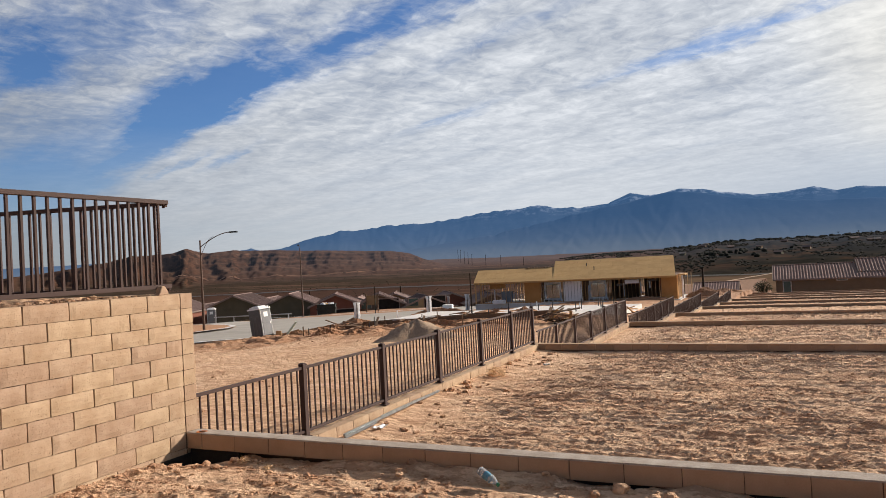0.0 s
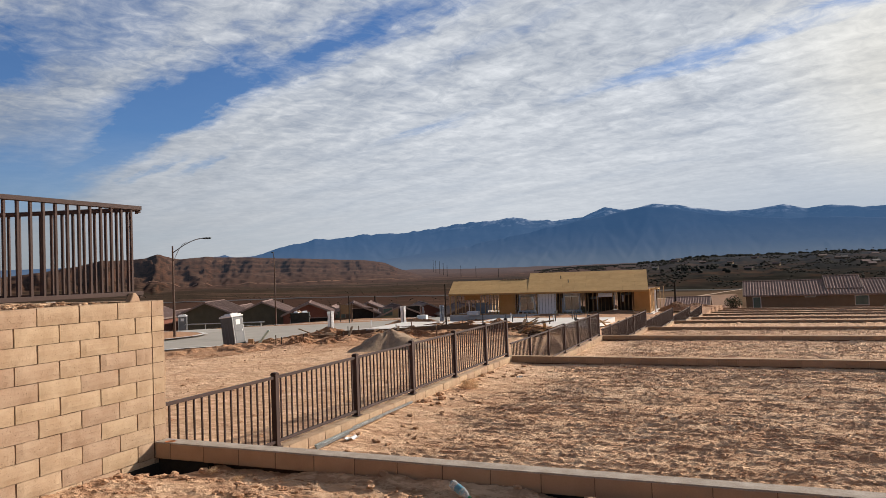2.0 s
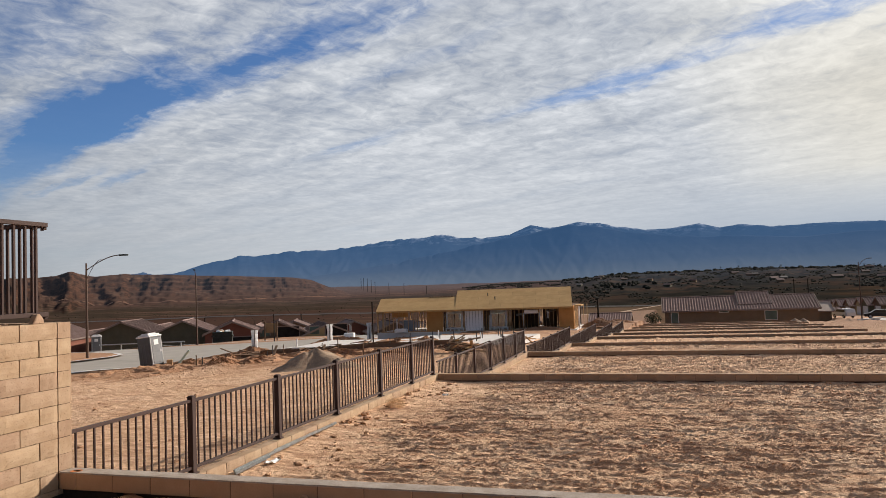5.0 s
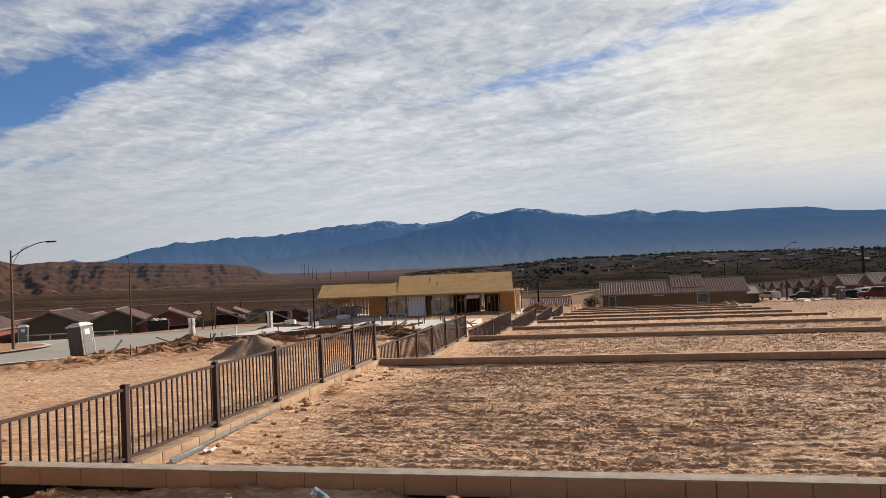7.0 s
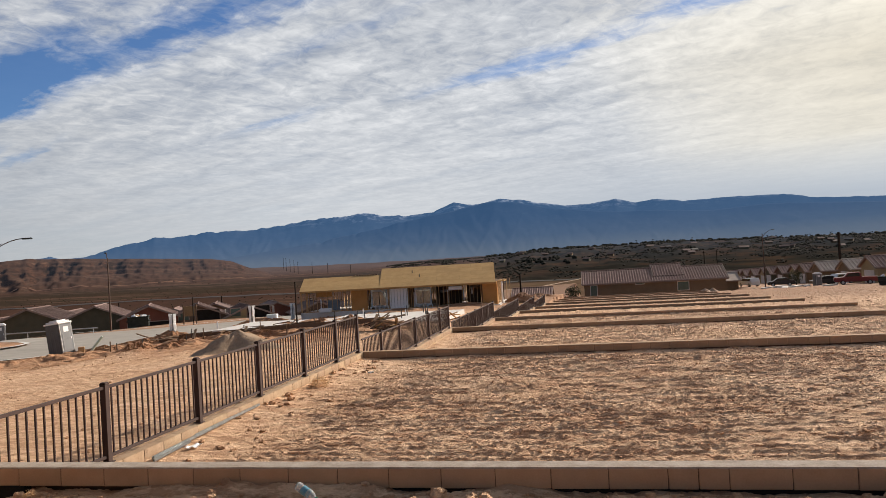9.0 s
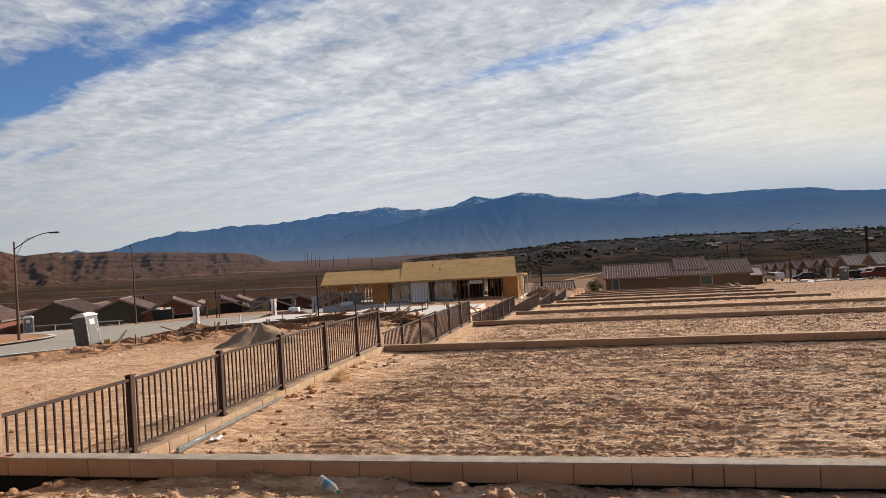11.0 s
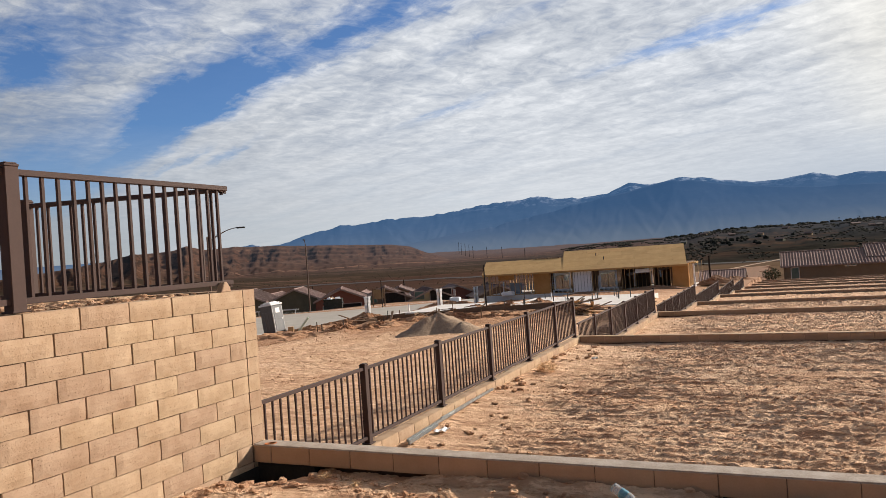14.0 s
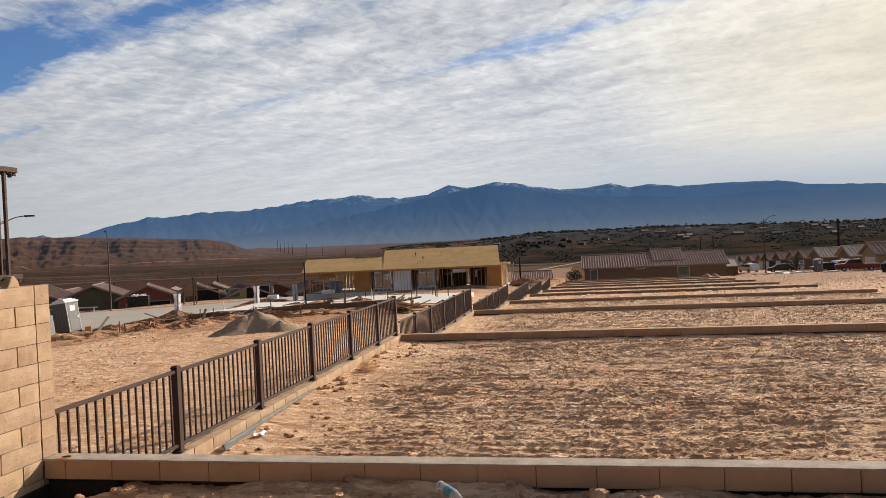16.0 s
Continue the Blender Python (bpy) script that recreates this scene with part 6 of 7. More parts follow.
# ---------------------------------------------------------------- cars
def car(x, y, turn, paint, label, profile, glass, length, width=1.8):
    t = thing("car" if "pickup" not in label else "pickup_truck", pose(x, y, ground_at(x, y) + 0.02, 0, 0, turn), label, "car", "parked cars")
    bm = bmesh.new()
    extruded(bm, profile, -width / 2, width / 2)
    bmesh.ops.bevel(bm, geom=list(bm.edges), offset=0.06, segments=2, affect="EDGES")
    part("body", bm, paint, t)
    bm = bmesh.new()
    extruded(bm, glass, -width / 2 - 0.012, width / 2 + 0.012)
    part("side_window", bm, M["car_glass"], t)
    for sx in (-1, 1):
        for sy in (-0.31, 0.30):
            w = bmesh.new()
            tube(w, (sx * (width / 2 - 0.18), sy * length, 0.33), (sx * (width / 2 + 0.02), sy * length, 0.33), 0.33, n=18)
            wheel = part("wheel", w, M["tyre"], t)
            r = bmesh.new()
            tube(r, (sx * (width / 2 + 0.0), sy * length, 0.33), (sx * (width / 2 + 0.035), sy * length, 0.33), 0.2, n=14)
            part("rim", r, M["pale_steel"], wheel)
    return t


M["tyre"] = material("black_rubber", (0.012, 0.012, 0.012), (0.022, 0.022, 0.022), 4, 0.8, bump=0.1)
M["car_glass"] = material("dark_car_glass", (0.015, 0.018, 0.02), (0.025, 0.03, 0.033), 2, 0.08, bump=0.0, spread=0)
PAINT = {n: material("paint_" + n, c, c, 2, 0.3, 0.0, bump=0.0, spread=0) for n, c in (("red", (0.16, 0.016, 0.02)), ("white", (0.62, 0.63, 0.64)), ("black", (0.018, 0.019, 0.022)))}
SALOON = [(-2.2, 0.3), (2.2, 0.3), (2.25, 0.75), (1.25, 0.92), (0.55, 1.42), (-0.85, 1.45), (-1.7, 1.0), (-2.25, 0.95)]
SALOON_G = [(1.0, 0.98), (0.48, 1.34), (-0.8, 1.36), (-1.4, 1.02)]
WAGON = [(-2.3, 0.35), (2.3, 0.35), (2.35, 0.95), (1.35, 1.08), (0.75, 1.65), (-2.05, 1.68), (-2.35, 1.0)]
WAGON_G = [(1.1, 1.12), (0.68, 1.56), (-1.85, 1.58), (-2.0, 1.12)]
PICKUP = [(-2.85, 0.45), (2.85, 0.45), (2.9, 1.05), (1.55, 1.15), (1.0, 1.78), (-0.55, 1.80), (-0.75, 1.12), (-2.85, 1.10)]
PICKUP_G = [(1.35, 1.2), (0.92, 1.68), (-0.45, 1.7), (-0.55, 1.2)]
car(44.0, 111.0, 75, PAINT["red"], "dark red pickup truck parked by the street", PICKUP, PICKUP_G, 5.7, 1.9)
car(46.0, 124.5, 110, PAINT["white"], "white estate car parked by the street", WAGON, WAGON_G, 4.6)
car(38.6, 131.5, 80, PAINT["black"], "black car parked by the street", SALOON, SALOON_G, 4.4)
car(43.2, 122.5, 95, PAINT["black"], "black car parked behind a portable toilet", SALOON, SALOON_G, 4.4)
car(35.4, 142.0, 20, PAINT["white"], "white van parked by the street", WAGON, WAGON_G, 4.6)
portable_toilet(39.9, 115.0, 10, 0)

for k in range(12):
    bm = bmesh.new()
    box(bm, -1.0, 1.0, -0.35, 0.35, 0, 0.22, 0.02)
    bx, by = random.uniform(31, 46), random.uniform(104, 128)
    tagged(part("drywall_sheet", bm, M["concrete"], m=pose(bx, by, ground_at(bx, by), 0, random.uniform(-6, 6), random.uniform(0, 90))), "white board stack lying on dirt", "board", "white boards")
for gx, gy, w in ((21.5, 103, 1.3), (22.6, 103.6, 1.1), (30, 112, 1.4)):
    a = np.linspace(0, 2 * np.pi, 40)
    A, K = np.meshgrid(a, np.linspace(0, 1, 12))
    X, Y = gx + w * K * np.cos(A), gy + w * K * np.sin(A)
    me = grid_mesh("gravel_mound", X, Y, ground_height(X, Y) * 0 + ground_at(gx, gy) - 0.1 + 0.75 * (1 - K) + 0.2 * (fbm(X * 2, Y * 2, 3, 4) - 0.5))
    me.materials.append(M["gravel"])
    tagged(new("gravel_mound", me), "mound of pale gravelly dirt before the houses", "mound", "gravel mounds")


# ---------------------------------------------------------------- poles
def utility_pole(x, y, base, top, r=0.16, arm=2.0):
    t = thing("utility_pole", pose(x, y, base, 0, 0, 20), "dark wooden utility pole", "utility pole", "utility poles")
    bm = bmesh.new()
    tube(bm, (0, 0, -0.5), (0, 0, top - base), r * 1.2, r, 10)
    part("pole", bm, M["dark_wood"], t)
    if arm:
        bm = bmesh.new()
        box(bm, -arm / 2, arm / 2, -0.06, 0.06, top - base - 0.7, top - base - 0.55)
        part("crossarm", bm, M["dark_wood"], t)
    return t


M["dark_wood"] = material("dark_creosoted_wood", (0.018, 0.014, 0.012), (0.035, 0.028, 0.023), 2, 0.9, bump=0.2)


def far_at(az, r):
    return 5 + r * math.sin(radians(az)), -5 + r * math.cos(radians(az)), float(far_height(np.array([float(az)]), np.array([float(r)]))[0])


utility_pole(57.5, 160.0, ground_at(57.5, 160), 2.6, 0.26, 0)
for az, r, el in ((-24.1, 1500, 0.95), (-23.9, 1400, 0.92), (-23.6, 1300, 0.85), (-23.3, 1200, 0.72), (-23.0, 1100, 0.55), (-21.9, 1000, 0.45), (-20.7, 950, 0.35), (-18.9, 900, 0.1), (8.6, 330, -0.45), (9.5, 330, -0.45), (-36, 260, -1.7), (-28.8, 230, -1.7)):
    px, py, pz = far_at(az, r)
    utility_pole(px, py, pz, 1.54 + r * math.tan(radians(el)), 0.16 + r * 0.0001, 0 if r < 300 else 1.6)
utility_pole(-8.0, 135.0, ground_at(-8, 135), -2.0, 0.16, 0)
utility_pole(-44.5, 78.0, ground_at(-44.5, 78), ground_at(-44.5, 78) + 3.6, 0.06, 0)
utility_pole(-13.2, 38.0, ground_at(-13.2, 38), ground_at(-13.2, 38) + 2.9, 0.045, 0)


# ---------------------------------------------------------------- far growth and far houses
def clump_shapes(n=6, sub=2):
    shapes = []
    for k in range(n):
        bm = bmesh.new()
        bmesh.ops.create_icosphere(bm, subdivisions=sub, radius=1.0)
        for v in bm.verts:
            v.co *= 1 + 0.45 * noise.noise(v.co * 1.7 + Vector((k * 9.1, 0, 0))) + 0.25 * noise.noise(v.co * 4.1 + Vector((0, k * 5.3, 0)))
        bm.verts.ensure_lookup_table()
        shapes.append((np.array([v.co[:] for v in bm.verts]), np.array([[v.index for v in f.verts] for f in bm.faces])))
        bm.free()
    return shapes


def scattered(name, shapes, places, mat, label, cat, smooth=False):
    """Many small lumps in one mesh: rows of x, y, z, three radii and a turn."""
    V, F, n = [], [], 0
    for i, (x, y, z, a, b, c, t) in enumerate(places):
        co, fa = shapes[i % len(shapes)]
        ct, st = math.cos(t), math.sin(t)
        p = co * (a, b, c)
        V.append(np.stack([x + p[:, 0] * ct - p[:, 1] * st, y + p[:, 0] * st + p[:, 1] * ct, z + p[:, 2]], -1))
        F.append(fa + n)
        n += len(co)
    co, fa = np.concatenate(V).astype(np.float32), np.concatenate(F).astype(np.int32)
    me = bpy.data.meshes.new(name)
    me.vertices.add(len(co)), me.loops.add(fa.size), me.polygons.add(len(fa))
    me.vertices.foreach_set("co", co.ravel())
    me.loops.foreach_set("vertex_index", fa.ravel())
    me.polygons.foreach_set("loop_start", np.arange(0, fa.size, 3, dtype=np.int32))
    me.polygons.foreach_set("use_smooth", np.full(len(fa), smooth))
    me.update(calc_edges=True)
    me.materials.append(mat)
    return tagged(new(name, me), label, cat, kind="stuff")


CLUMPS, TUFTS = clump_shapes(), clump_shapes(6, 1)
M["leaf"] = material("dark_green_leaf", (0.035, 0.042, 0.022), (0.06, 0.07, 0.036), 3, 0.8, bump=0.0, spread=0)


def shrub(x, y, r, h):
    t = thing("shrub", pose(x, y, ground_at(x, y)), "dark green shrub beside the long house", "shrub")
    bm = bmesh.new()
    for k in range(5):
        tube(bm, (0, 0, -0.1), (random.gauss(0, r * 0.4), random.gauss(0, r * 0.4), h * 0.7), 0.05, 0.02, 6)
    part("stems", bm, M["dark_wood"], t)
    bm = bmesh.new()
    for k in range(1000):
        d = Vector((random.gauss(0, 1), random.gauss(0, 1), random.gauss(0, 1))).normalized() * random.random() ** 0.4
        p = Vector((d.x * r, d.y * r, h * 0.55 + d.z * h * 0.5))
        a = Vector((random.gauss(0, 1), random.gauss(0, 1), random.gauss(0, 1))).normalized() * 0.10
        b = a.cross(Vector((random.gauss(0, 1), random.gauss(0, 1), 1))).normalized() * 0.06
        bm.faces.new([bm.verts.new(v) for v in (p - a, p + b, p + a, p - b)])
    tagged(part("leaves", bm, M["leaf"], t), kind="stuff")


shrub(2.7, 108.5, 1.3, 1.9)
shrub(41.5, 133.0, 1.3, 2.6)
M["scrub"] = material("dark_scrub_leaves", (0.014, 0.015, 0.011), (0.026, 0.026, 0.019), 0.4, 0.95, bump=0.3, fine=3, spread=0)
M["dry_scrub"] = material("dry_olive_scrub", (0.026, 0.024, 0.017), (0.045, 0.038, 0.027), 0.4, 0.95, bump=0.3, fine=3, spread=0)


def far_growth():
    rows, small = [], []
    for k in range(760):                      # along the hill's crest
        az = random.uniform(-8, 34)
        r = random.gauss(1270, 40)
        x, y, z = far_at(az, r)
        s = random.choice((0.8, 1.0, 1.4, 2.2)) * random.uniform(0.7, 1.2)
        rows.append((x, y, z + s * 0.7, s * 1.5, s * 1.5, s, random.uniform(0, 6)))
    tries = np.random.default_rng(8)
    az, r = tries.uniform(-16, 34, 26000), 430 + 830 * tries.random(26000) ** 0.7
    thick = fbm(az * 0.8, r * 0.012, 4, 33, 0.6) + 0.10 * step(r, 900, 1250)
    for a, d, f in zip(az, r, thick):         # in thickets over its slopes
        if f < 0.58 and tries.random() > 0.02:
            continue
        x, y, z = far_at(a, d)
        s = tries.uniform(0.25, 0.85) * (0.5 + d / 1500)
        small.append((x, y, z + s * 0.5, s * 1.8, s * 1.5, s, tries.uniform(0, 6)))
    for k in range(46):                       # the taller clump to the west of it
        az, r = random.gauss(-3.4, 1.6), random.gauss(760, 40)
        x, y, z = far_at(az, r)
        s = random.uniform(0.9, 2.0)
        rows.append((x, y, z + s * 0.6, s * 1.3, s * 1.3, s, random.uniform(0, 6)))
    scattered("far_scrub", CLUMPS, rows, M["scrub"], "dark scrub and trees along the desert hill's crest", "scrub")
    scattered("hill_scrub", TUFTS, small, M["scrub"], "dark scrub in thickets over the desert hill", "scrub")
    rows = []
    for k in range(800):
        az, r = random.uniform(-56, -12), random.choice((random.gauss(560, 25), random.uniform(560, 950), random.uniform(300, 500)))
        x, y, z = far_at(az, r)
        s = random.uniform(0.15, 0.42)
        rows.append((x, y, z + s * 0.4, s * 1.6, s * 1.6, s * 0.8, random.uniform(0, 6)))
    for k in range(260):                      # trees round the valley's houses
        az, r = random.uniform(-76, -49), random.uniform(320, 620)
        x, y, z = far_at(az, r)
        s = random.uniform(0.6, 1.5)
        rows.append((x, y, z + s * 0.7, s * 1.3, s * 1.3, s, random.uniform(0, 6)))
    scattered("desert_brush", TUFTS, rows, M["dry_scrub"], "dry olive brush on the valley floor", "brush")


far_growth()


def palm(x, y, z, h):
    t = thing("palm_tree", pose(x, y, z), "tall thin palm on the hill's crest", "tree", "palms on the hill")
    bm = bmesh.new()
    tube(bm, (0, 0, -0.5), (0, 0, h), 0.35, 0.22, 6)
    part("trunk", bm, M["dark_wood"], t)
    bm = bmesh.new()
    for k in range(14):
        a = k * 2.4
        d = Vector((math.cos(a), math.sin(a), 0))
        l = 2.2
        p = [Vector((0, 0, h)), Vector((0, 0, h + 0.5 - 0.1 * (k % 4))) + d * l * 0.6, Vector((0, 0, h - 0.4 * (k % 4))) + d * l]
        s = Vector((-d.y, d.x, 0)) * 0.28
        for q, w in zip(p, p[1:]):
            bm.faces.new([bm.verts.new(v) for v in (q - s, q + s, w + s * 0.5, w - s * 0.5)])
    part("crown", bm, M["scrub"], t)


for k in range(14):
    x, y, z = far_at(random.uniform(2, 24), 1275)
    palm(x, y, z, random.uniform(3.5, 6.0))
FAR_WALL = [HOUSE_WALL[n] for n in ("olive", "brown", "tan")]


def far_house(k, az, r, label, group, roofs):
    x, y, z = far_at(az, r)
    h = thing("house", pose(x, y, z - 0.3, 0, 0, random.uniform(-30, 30)), label, "house", group)
    l, d = random.uniform(5, 10), random.uniform(5, 6)
    bm = bmesh.new()
    extruded(bm, [(-d / 2, 0), (d / 2, 0), (d / 2, 2), (0, 3.2), (-d / 2, 2)], -l / 2, l / 2)
    part("wall", bm, FAR_WALL[k % 3], h)
    bm = bmesh.new()
    extruded(bm, [(-d / 2 - 0.5, 1.9), (0, 3.3), (d / 2 + 0.5, 1.9), (d / 2 + 0.5, 2.2), (0, 3.7), (-d / 2 - 0.5, 2.2)], -l / 2 - 0.5, l / 2 + 0.5)
    part("roof", bm, TILE[roofs[k % len(roofs)]], h)


for k in range(38):
    far_house(k, random.uniform(-9, 30), random.uniform(700, 1150), "small pale house among scrub on the hill", "houses on the hill", ("dim", "brown", "red", "brown"))
for k in range(34):
    far_house(k, random.uniform(-76, -50), random.uniform(330, 640), "pale-roofed house on the valley floor", "houses in the valley", ("dim", "red", "pale"))


def far_ribbon(name, pts, width, mat, label, lift=0.25):
    P = []
    for (a0, r0), (a1, r1) in zip(pts, pts[1:]):
        for k in range(30):
            P.append((a0 + (a1 - a0) * k / 30, r0 + (r1 - r0) * k / 30))
    A = np.array([[a, a] for a, r in P])
    R = np.array([[r, r + width] for a, r in P])
    me = grid_mesh(name, 5 + R * np.sin(np.radians(A)), -5 + R * np.cos(np.radians(A)), far_height(A, R) + lift)
    me.materials.append(mat)
    tagged(new(name, me), label, "road", kind="structure")


M["asphalt"] = material("old_asphalt", (0.035, 0.034, 0.034), (0.055, 0.053, 0.051), 0.2, 0.9, bump=0.1)
far_ribbon("road_valley", [(-62, 560), (-48, 535), (-36, 522), (-24, 470), (-14, 450), (-2, 430), (8, 425)], 16, M["asphalt"], "dark asphalt road across the valley")
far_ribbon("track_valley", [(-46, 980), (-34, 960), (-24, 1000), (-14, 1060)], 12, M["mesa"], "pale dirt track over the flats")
far_ribbon("track_hill", [(-14, 300), (-4, 340), (-1, 420), (2, 520)], 10, M["gravel"], "pale dirt track up to the hill")
far_ribbon("track_low", [(-16, 230), (-8, 236), (4, 240), (20, 230)], 9, M["gravel"], "pale dirt track below the lots")


# ---------------------------------------------------------------- clods, stones and litter
def stone_shapes(n=8, sub=1):
    shapes = []
    for k in range(n):
        bm = bmesh.new()
        bmesh.ops.create_icosphere(bm, subdivisions=sub, radius=1.0)
        for v in bm.verts:
            v.co *= 1 + 0.5 * noise.noise(v.co * 1.4 + Vector((k * 7.7, 3, 0))) + 0.3 * noise.noise(v.co * 3.7 + Vector((0, k * 3.1, 0)))
            v.co.z *= 0.75
        bm.verts.ensure_lookup_table()
        shapes.append((np.array([v.co[:] for v in bm.verts]), np.array([[v.index for v in f.verts] for f in bm.faces])))
        bm.free()
    return shapes


STONES, GRIT = stone_shapes(8, 2), stone_shapes(8, 1)


def on_row(x, y, k=0.45):
    """Where the rake has left a ridge."""
    return (y / 0.235 + 0.8 * fbm(x * 0.35, y * 0.9, 3, 19, 0.6) + 0.22 * fbm(x * 4, y * 4, 2, 27)) % 1.0 > k


def clods(name, n, xr, yr, smallest, largest, shapes, label, keep=None, power=3.0):
    rng = np.random.default_rng(n)
    x, y = rng.uniform(*xr, n), rng.uniform(*yr, n)
    if keep is not None:
        k = keep(x, y, rng)
        x, y = x[k], y[k]
    s = smallest + (largest - smallest) * rng.random(len(x)) ** power
    z = ground_height(x, y) + s * 0.25
    a, b = s * rng.uniform(0.8, 1.4, len(x)), s * rng.uniform(0.7, 1.1, len(x))
    rows = np.stack([x, y, z, a, b, s * rng.uniform(0.6, 1.0, len(x)), rng.uniform(0, 6.3, len(x))], -1)
    scattered(name, shapes, rows.tolist(), M["clod"], label, "clods")


M["clod"] = dirt_material("dry_clods", (0.50, 0.29, 0.165), (0.68, 0.44, 0.275), (0.74, 0.52, 0.345))
clods("dirt_clods", 4200, (0.02, 9.0), (-2.6, -0.02), 0.008, 0.042, STONES, "dry dirt clods on the trampled path", lambda x, y, g: (fbm(x * 2, y * 2, 3, 91) > 0.47) & on_row(x, y), 4.0)
clods("dirt_crumbs", 13000, (0.02, 8.5), (-2.2, -0.02), 0.005, 0.022, GRIT, "dry crumbs of dirt on the trampled path", lambda x, y, g: (fbm(x * 3, y * 3, 3, 91) > 0.42) & on_row(x, y), 2.0)
clods("small_clods", 18000, (0.1, 12.0), (0.3, 11.2), 0.007, 0.026, GRIT, "small dirt clods over the raked lot", lambda x, y, g: fbm(x * 1.2, y * 4, 3, 93) > 0.45 + 0.3 * (1 - step(x, 0.4, 1.9)) + 0.3 * ~on_row(x, y, 0.35), 3.0)
clods("fence_clods", 420, (0.03, 1.1), (0.4, 11.2), 0.010, 0.055, STONES, "dirt clods along the fence wall", lambda x, y, g: g.random(len(x)) < np.exp(-x * 2.2) + 0.1, 3.5)
clods("far_clods", 6000, (0.1, 17.0), (11.5, 33.5), 0.010, 0.04, GRIT, "dirt clods over the further lots", lambda x, y, g: fbm(x * 0.8, y * 2, 3, 95) > 0.45)
clods("plot_clods", 4500, (-24.0, -0.4), (1.0, 40), 0.012, 0.05, GRIT, "clods over the building plots", lambda x, y, g: fbm(x * 0.5, y * 0.5, 3, 97) > 0.45, 4.0)
clods("pad_clods", 900, (-1.2, -0.16), (-3.6, -0.1), 0.010, 0.034, GRIT, "dirt clods behind the tall wall's top", None, 3.0)


def stone(x, y, s, turn, dz=0.0, mat=None, label="rounded stone of tan sandstone on dirt"):
    co, fa = STONES[int(abs(x * 31 + y * 17)) % 8]
    bm = bmesh.new()
    vs = [bm.verts.new(Vector(c) * s) for c in co]
    for f in fa:
        bm.faces.new([vs[i] for i in f])
    ob = part("stone", bm, mat or M["clod"], m=pose(x, y, ground_at(x, y) + s * 0.3 + dz, 0, 0, turn))
    return tagged(ob, label, "stone", "loose stones")


for x, y, s in ((4.26, -0.17, 0.085), (3.90, -0.40, 0.06), (3.97, -0.47, 0.08), (4.04, -0.42, 0.06), (4.07, -0.56, 0.055), (4.18, -0.62, 0.06), (4.52, -0.30, 0.065), (4.62, -0.27, 0.07), (4.10, -0.26, 0.05), (4.85, -0.24, 0.06), (5.35, -0.33, 0.08), (6.4, -0.30, 0.10), (5.5, -0.42, 0.05), (0.27, 6.3, 0.075), (0.12, 5.9, 0.07), (0.33, 5.75, 0.045), (0.5, 6.7, 0.04),
                (0.10, 6.6, 0.07), (0.06, 9.0, 0.07), (0.75, 5.2, 0.045), (0.2, -0.40, 0.06), (0.33, -0.52, 0.055), (0.12, -0.55, 0.06), (0.5, -0.62, 0.04), (0.18, -0.75, 0.05), (2.5, -0.48, 0.06), (2.75, -0.40, 0.05), (2.9, -0.52, 0.05), (1.7, -0.35, 0.04)):
    stone(x, y, s * (0.7 if y < 0 else 0.9), x * 50)


def bottle(x, y):
    """A clear drinks bottle on its side, neck downhill."""
    t = thing("water_bottle", pose(x, y, ground_at(x, y) + 0.08, 0, 112, -22), "clear plastic water bottle with blue label and green cap", "bottle")

    def lathe(profile, n=20):
        bm = bmesh.new()
        rings = [[bm.verts.new((r * math.cos(6.28319 * k / n), r * math.sin(6.28319 * k / n), z)) for k in range(n)] for r, z in profile]
        for a, b in zip(rings, rings[1:]):
            for k in range(n):
                bm.faces.new((a[k], a[(k + 1) % n], b[(k + 1) % n], b[k]))
        bm.faces.new(rings[0][::-1]), bm.faces.new(rings[-1])
        return bm

    t.scale = (0.9, 0.9, 0.84)
    part("bottle_body", lathe([(0.028, -0.12), (0.036, -0.112), (0.037, -0.09), (0.034, -0.08), (0.037, -0.07), (0.037, 0.03), (0.035, 0.05), (0.024, 0.085), (0.014, 0.10), (0.013, 0.112)]), M["clear"], t, smooth=True)
    part("label", lathe([(0.0378, -0.045), (0.0378, 0.018)]), M["label"], t, "blue and white printed label")
    part("cap", lathe([(0.0155, 0.108), (0.0155, 0.126)], 14), M["cap_green"], t, "green screw cap")
    return t


def clear_plastic():
    m = bpy.data.materials.new("clear_plastic")
    nt, node, link = tree(m)
    g = node("ShaderNodeBsdfGlass", Roughness=0.06, IOR=1.2, Color=(0.93, 0.96, 0.97, 1))
    d = node("ShaderNodeBsdfDiffuse", Color=(0.78, 0.80, 0.80, 1))
    mx = node("ShaderNodeMixShader", Fac=0.28)
    link(g.outputs[0], mx.inputs[1]), link(d.outputs[0], mx.inputs[2])
    out = node("ShaderNodeOutputMaterial")
    link(mx.outputs[0], out.inputs[0])
    return m


M["clear"] = clear_plastic()
M["label"] = material("blue_label", (0.012, 0.10, 0.17), (0.16, 0.34, 0.42), 70, 0.4, bump=0.0, spread=0)
M["cap_green"] = material("green_cap", (0.02, 0.12, 0.06), (0.03, 0.16, 0.08), 10, 0.4, bump=0.0, spread=0)
bottle(3.30, -0.27)


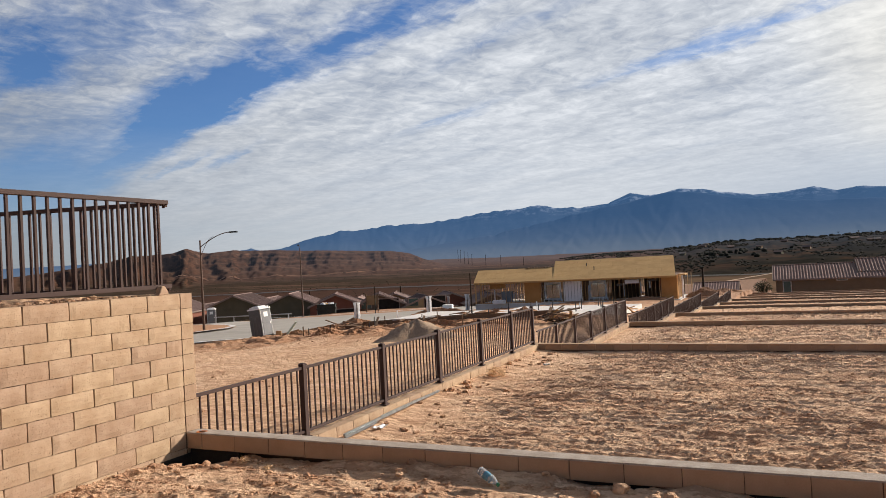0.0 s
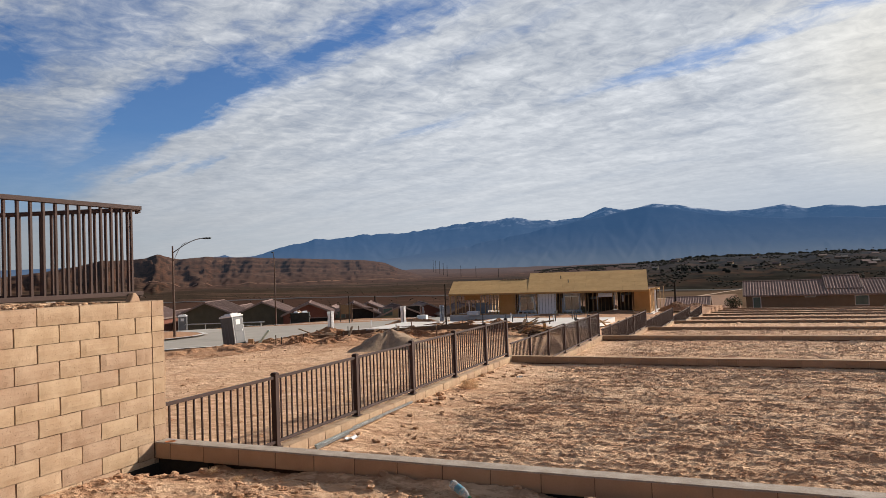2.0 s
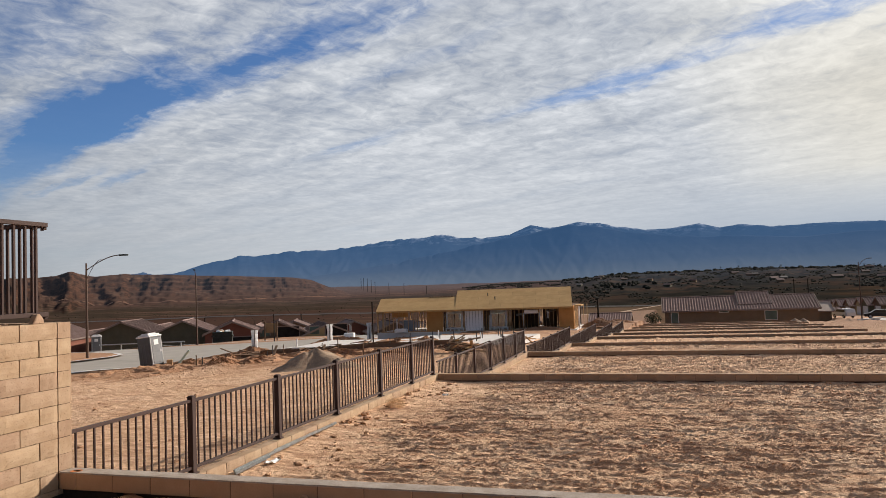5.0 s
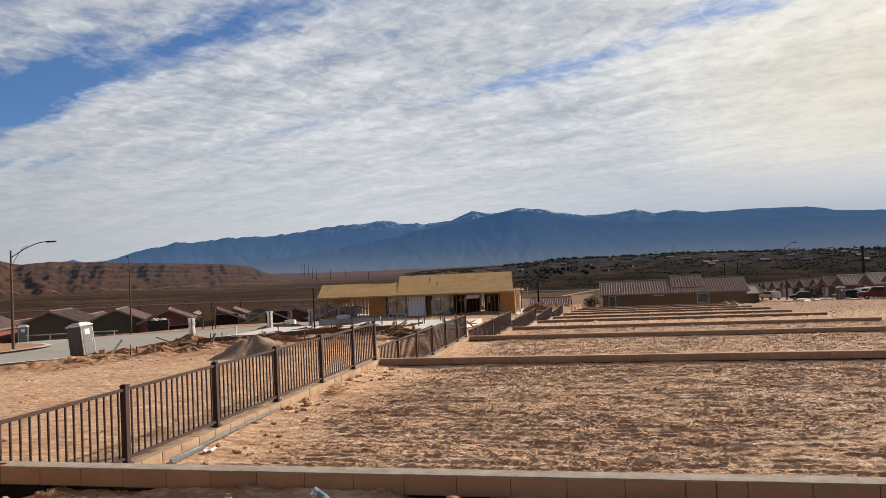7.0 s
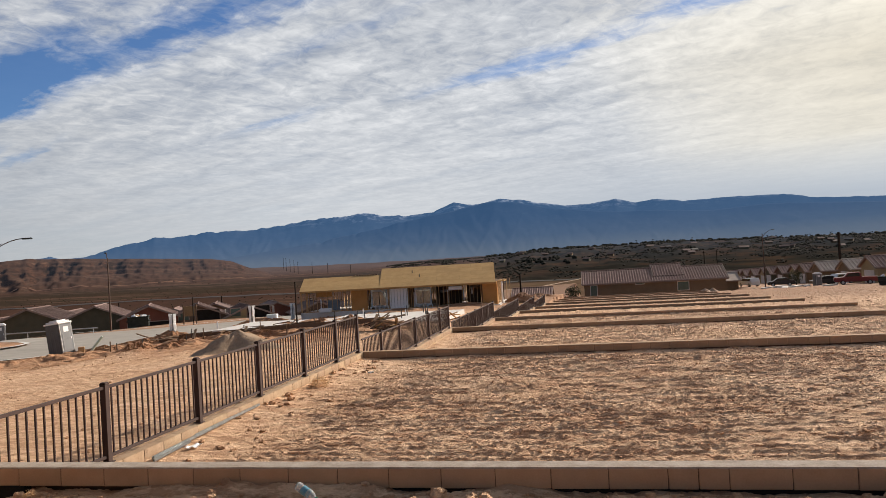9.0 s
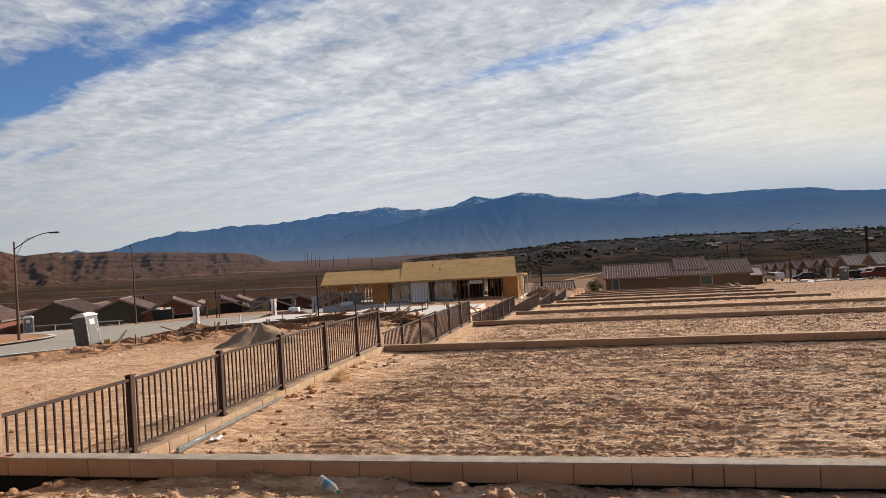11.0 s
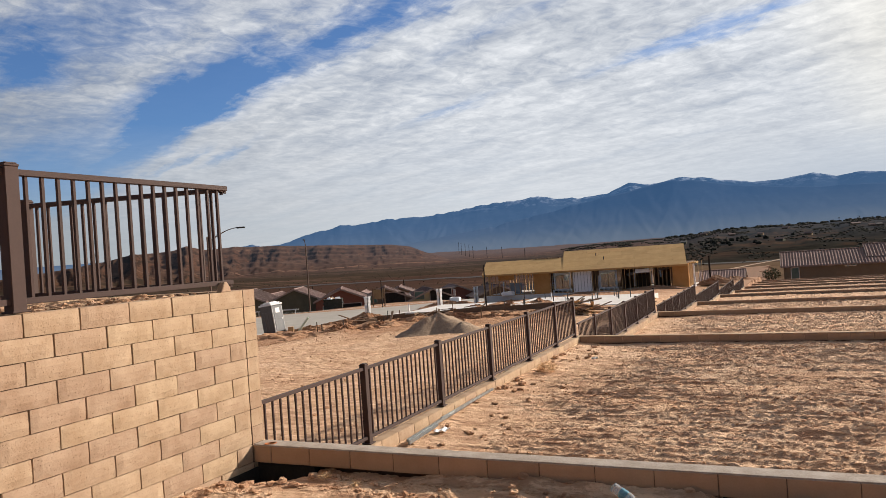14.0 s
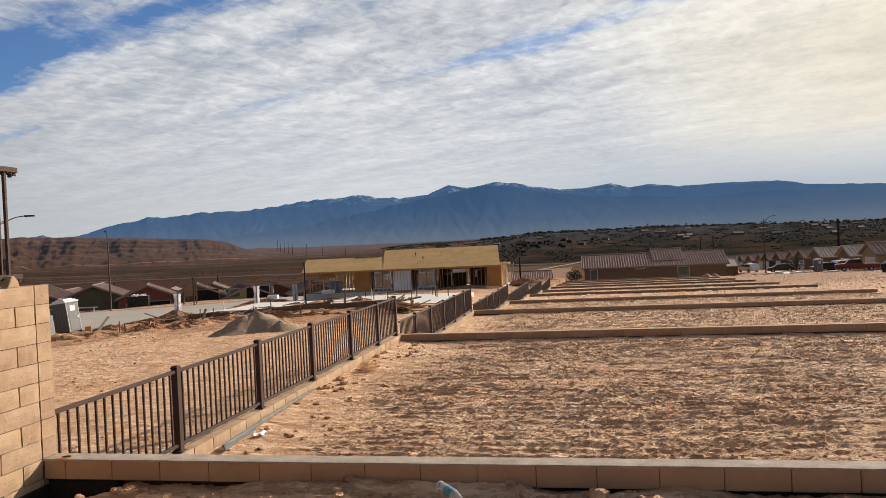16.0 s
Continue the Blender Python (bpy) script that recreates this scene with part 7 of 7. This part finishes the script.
def metal_channels():
    for x0, y0, x1, y1, w in ((0.13, 2.55, 0.050, 4.5, 0.013), (0.075, 3.6, 0.032, 5.6, 0.011), (0.175, 2.5, 0.115, 3.4, 0.011)):
        l = math.dist((x0, y0), (x1, y1))
        bm = bmesh.new()
        extruded(bm, [(-w, 0), (w, 0), (w, 0.035), (w - 0.006, 0.035), (w - 0.006, 0.006), (-w + 0.006, 0.006), (-w + 0.006, 0.035), (-w, 0.035)], 0, l)
        z = max(ground_at(x0, y0), ground_at(x1, y1)) + 0.03
        m = Matrix.Translation((x0, y0, z)) @ Matrix.Rotation(math.atan2(y1 - y0, x1 - x0), 4, "Z")
        tagged(part("metal_channel", bm, M["zinc"], m=m), "galvanised steel channel lying along the fence wall", "metal strip", "steel channels")


M["zinc"] = material("galvanised_zinc", (0.16, 0.18, 0.185), (0.40, 0.43, 0.44), 8, 0.38, 0.7, bump=0.1)
metal_channels()


def paper(x, y, s, turn):
    bm = bmesh.new()
    n = 7
    g = [[bm.verts.new(((i / n - 0.5) * s * 2.2, (j / n - 0.5) * s, 0.03 + 0.022 * math.sin(i * 1.3) * math.cos(j * 1.1))) for j in range(n + 1)] for i in range(n + 1)]
    for i in range(n):
        for j in range(n):
            bm.faces.new((g[i][j], g[i + 1][j], g[i + 1][j + 1], g[i][j + 1]))
    ob = part("paper_scrap", bm, M["wrap"], m=pose(x, y, ground_at(x, y), 0, 0, turn))
    ob.modifiers.new("thick", "SOLIDIFY").thickness = 0.004
    tagged(ob, "crumpled white paper scrap on dirt", "paper")


paper(0.25, 3.25, 0.10, 70)
paper(0.8, 9.2, 0.06, 20)


def block_chip():
    bm = bmesh.new()
    extruded(bm, [(-0.075, 0), (0.075, 0), (0.06, 0.045), (0.015, 0.09), (-0.02, 0.085), (-0.05, 0.03)], -0.03, 0.03)
    bmesh.ops.bevel(bm, geom=list(bm.edges), offset=0.006, segments=1, affect="EDGES")
    tagged(part("block_chip", bm, M["block"], m=pose(-0.035, -0.20, 1.362, 0, 0, 8)), "broken chip of tan block on the wall's top", "block chip")


block_chip()


def dry_weed(x, y, r, n):
    t = thing("tumbleweed", pose(x, y, ground_at(x, y) - 0.01), "dry straw-coloured tumbleweed by the fence wall", "weed", "dry weeds")
    bm = bmesh.new()
    for k in range(n):
        d = Vector((random.gauss(0, 1), random.gauss(0, 1), random.gauss(0, 1))).normalized()
        # a twig leaves the heart, then curls round inside the ball
        q = d.cross(Vector((random.gauss(0, 1), random.gauss(0, 1), random.gauss(0, 1)))).normalized()
        first, reach, curl = random.uniform(0.15, 0.6), random.uniform(0.75, 1.0), random.uniform(0.2, 0.9)
        side = d.cross(q) * 0.0011
        pts = []
        for i in range(5):
            f = i / 4
            v = (d * math.cos(curl * f) + q * math.sin(curl * f)) * r * (first + (reach - first) * f)
            pts.append(Vector((v.x, v.y, max(0.0, v.z * 0.62 + r * 0.42))))
        for a, b in zip(pts, pts[1:]):
            bm.faces.new([bm.verts.new(v) for v in (a - side, a + side, b + side, b - side)])
    tagged(part("twigs", bm, M["straw"], t), kind="stuff")


M["straw"] = material("dry_straw", (0.52, 0.34, 0.18), (0.72, 0.52, 0.31), 20, 0.9, bump=0.0)
dry_weed(0.30, 7.6, 0.22, 620)
dry_weed(0.9, -0.22, 0.07, 110)
dry_weed(1.25, -0.30, 0.055, 80)

bm = bmesh.new()
for k in range(7):
    a = k * 0.9
    tube(bm, (0.02 * math.cos(a), 0.012 * math.sin(a * 1.7), 0), (0.02 * math.cos(a), 0.012 * math.sin(a * 1.7), 0.0035), 0.028 + 0.008 * math.sin(a * 3), n=9)
tagged(part("paint_mark", bm, material("orange_marking_paint", (0.55, 0.16, 0.05), (0.62, 0.26, 0.12), 30, 0.8, bump=0.1, spread=0), bpy.data.objects["wall_cross_1"], m=pose(0.16, 0.05, 0.0015)), "orange marking paint on the cement")
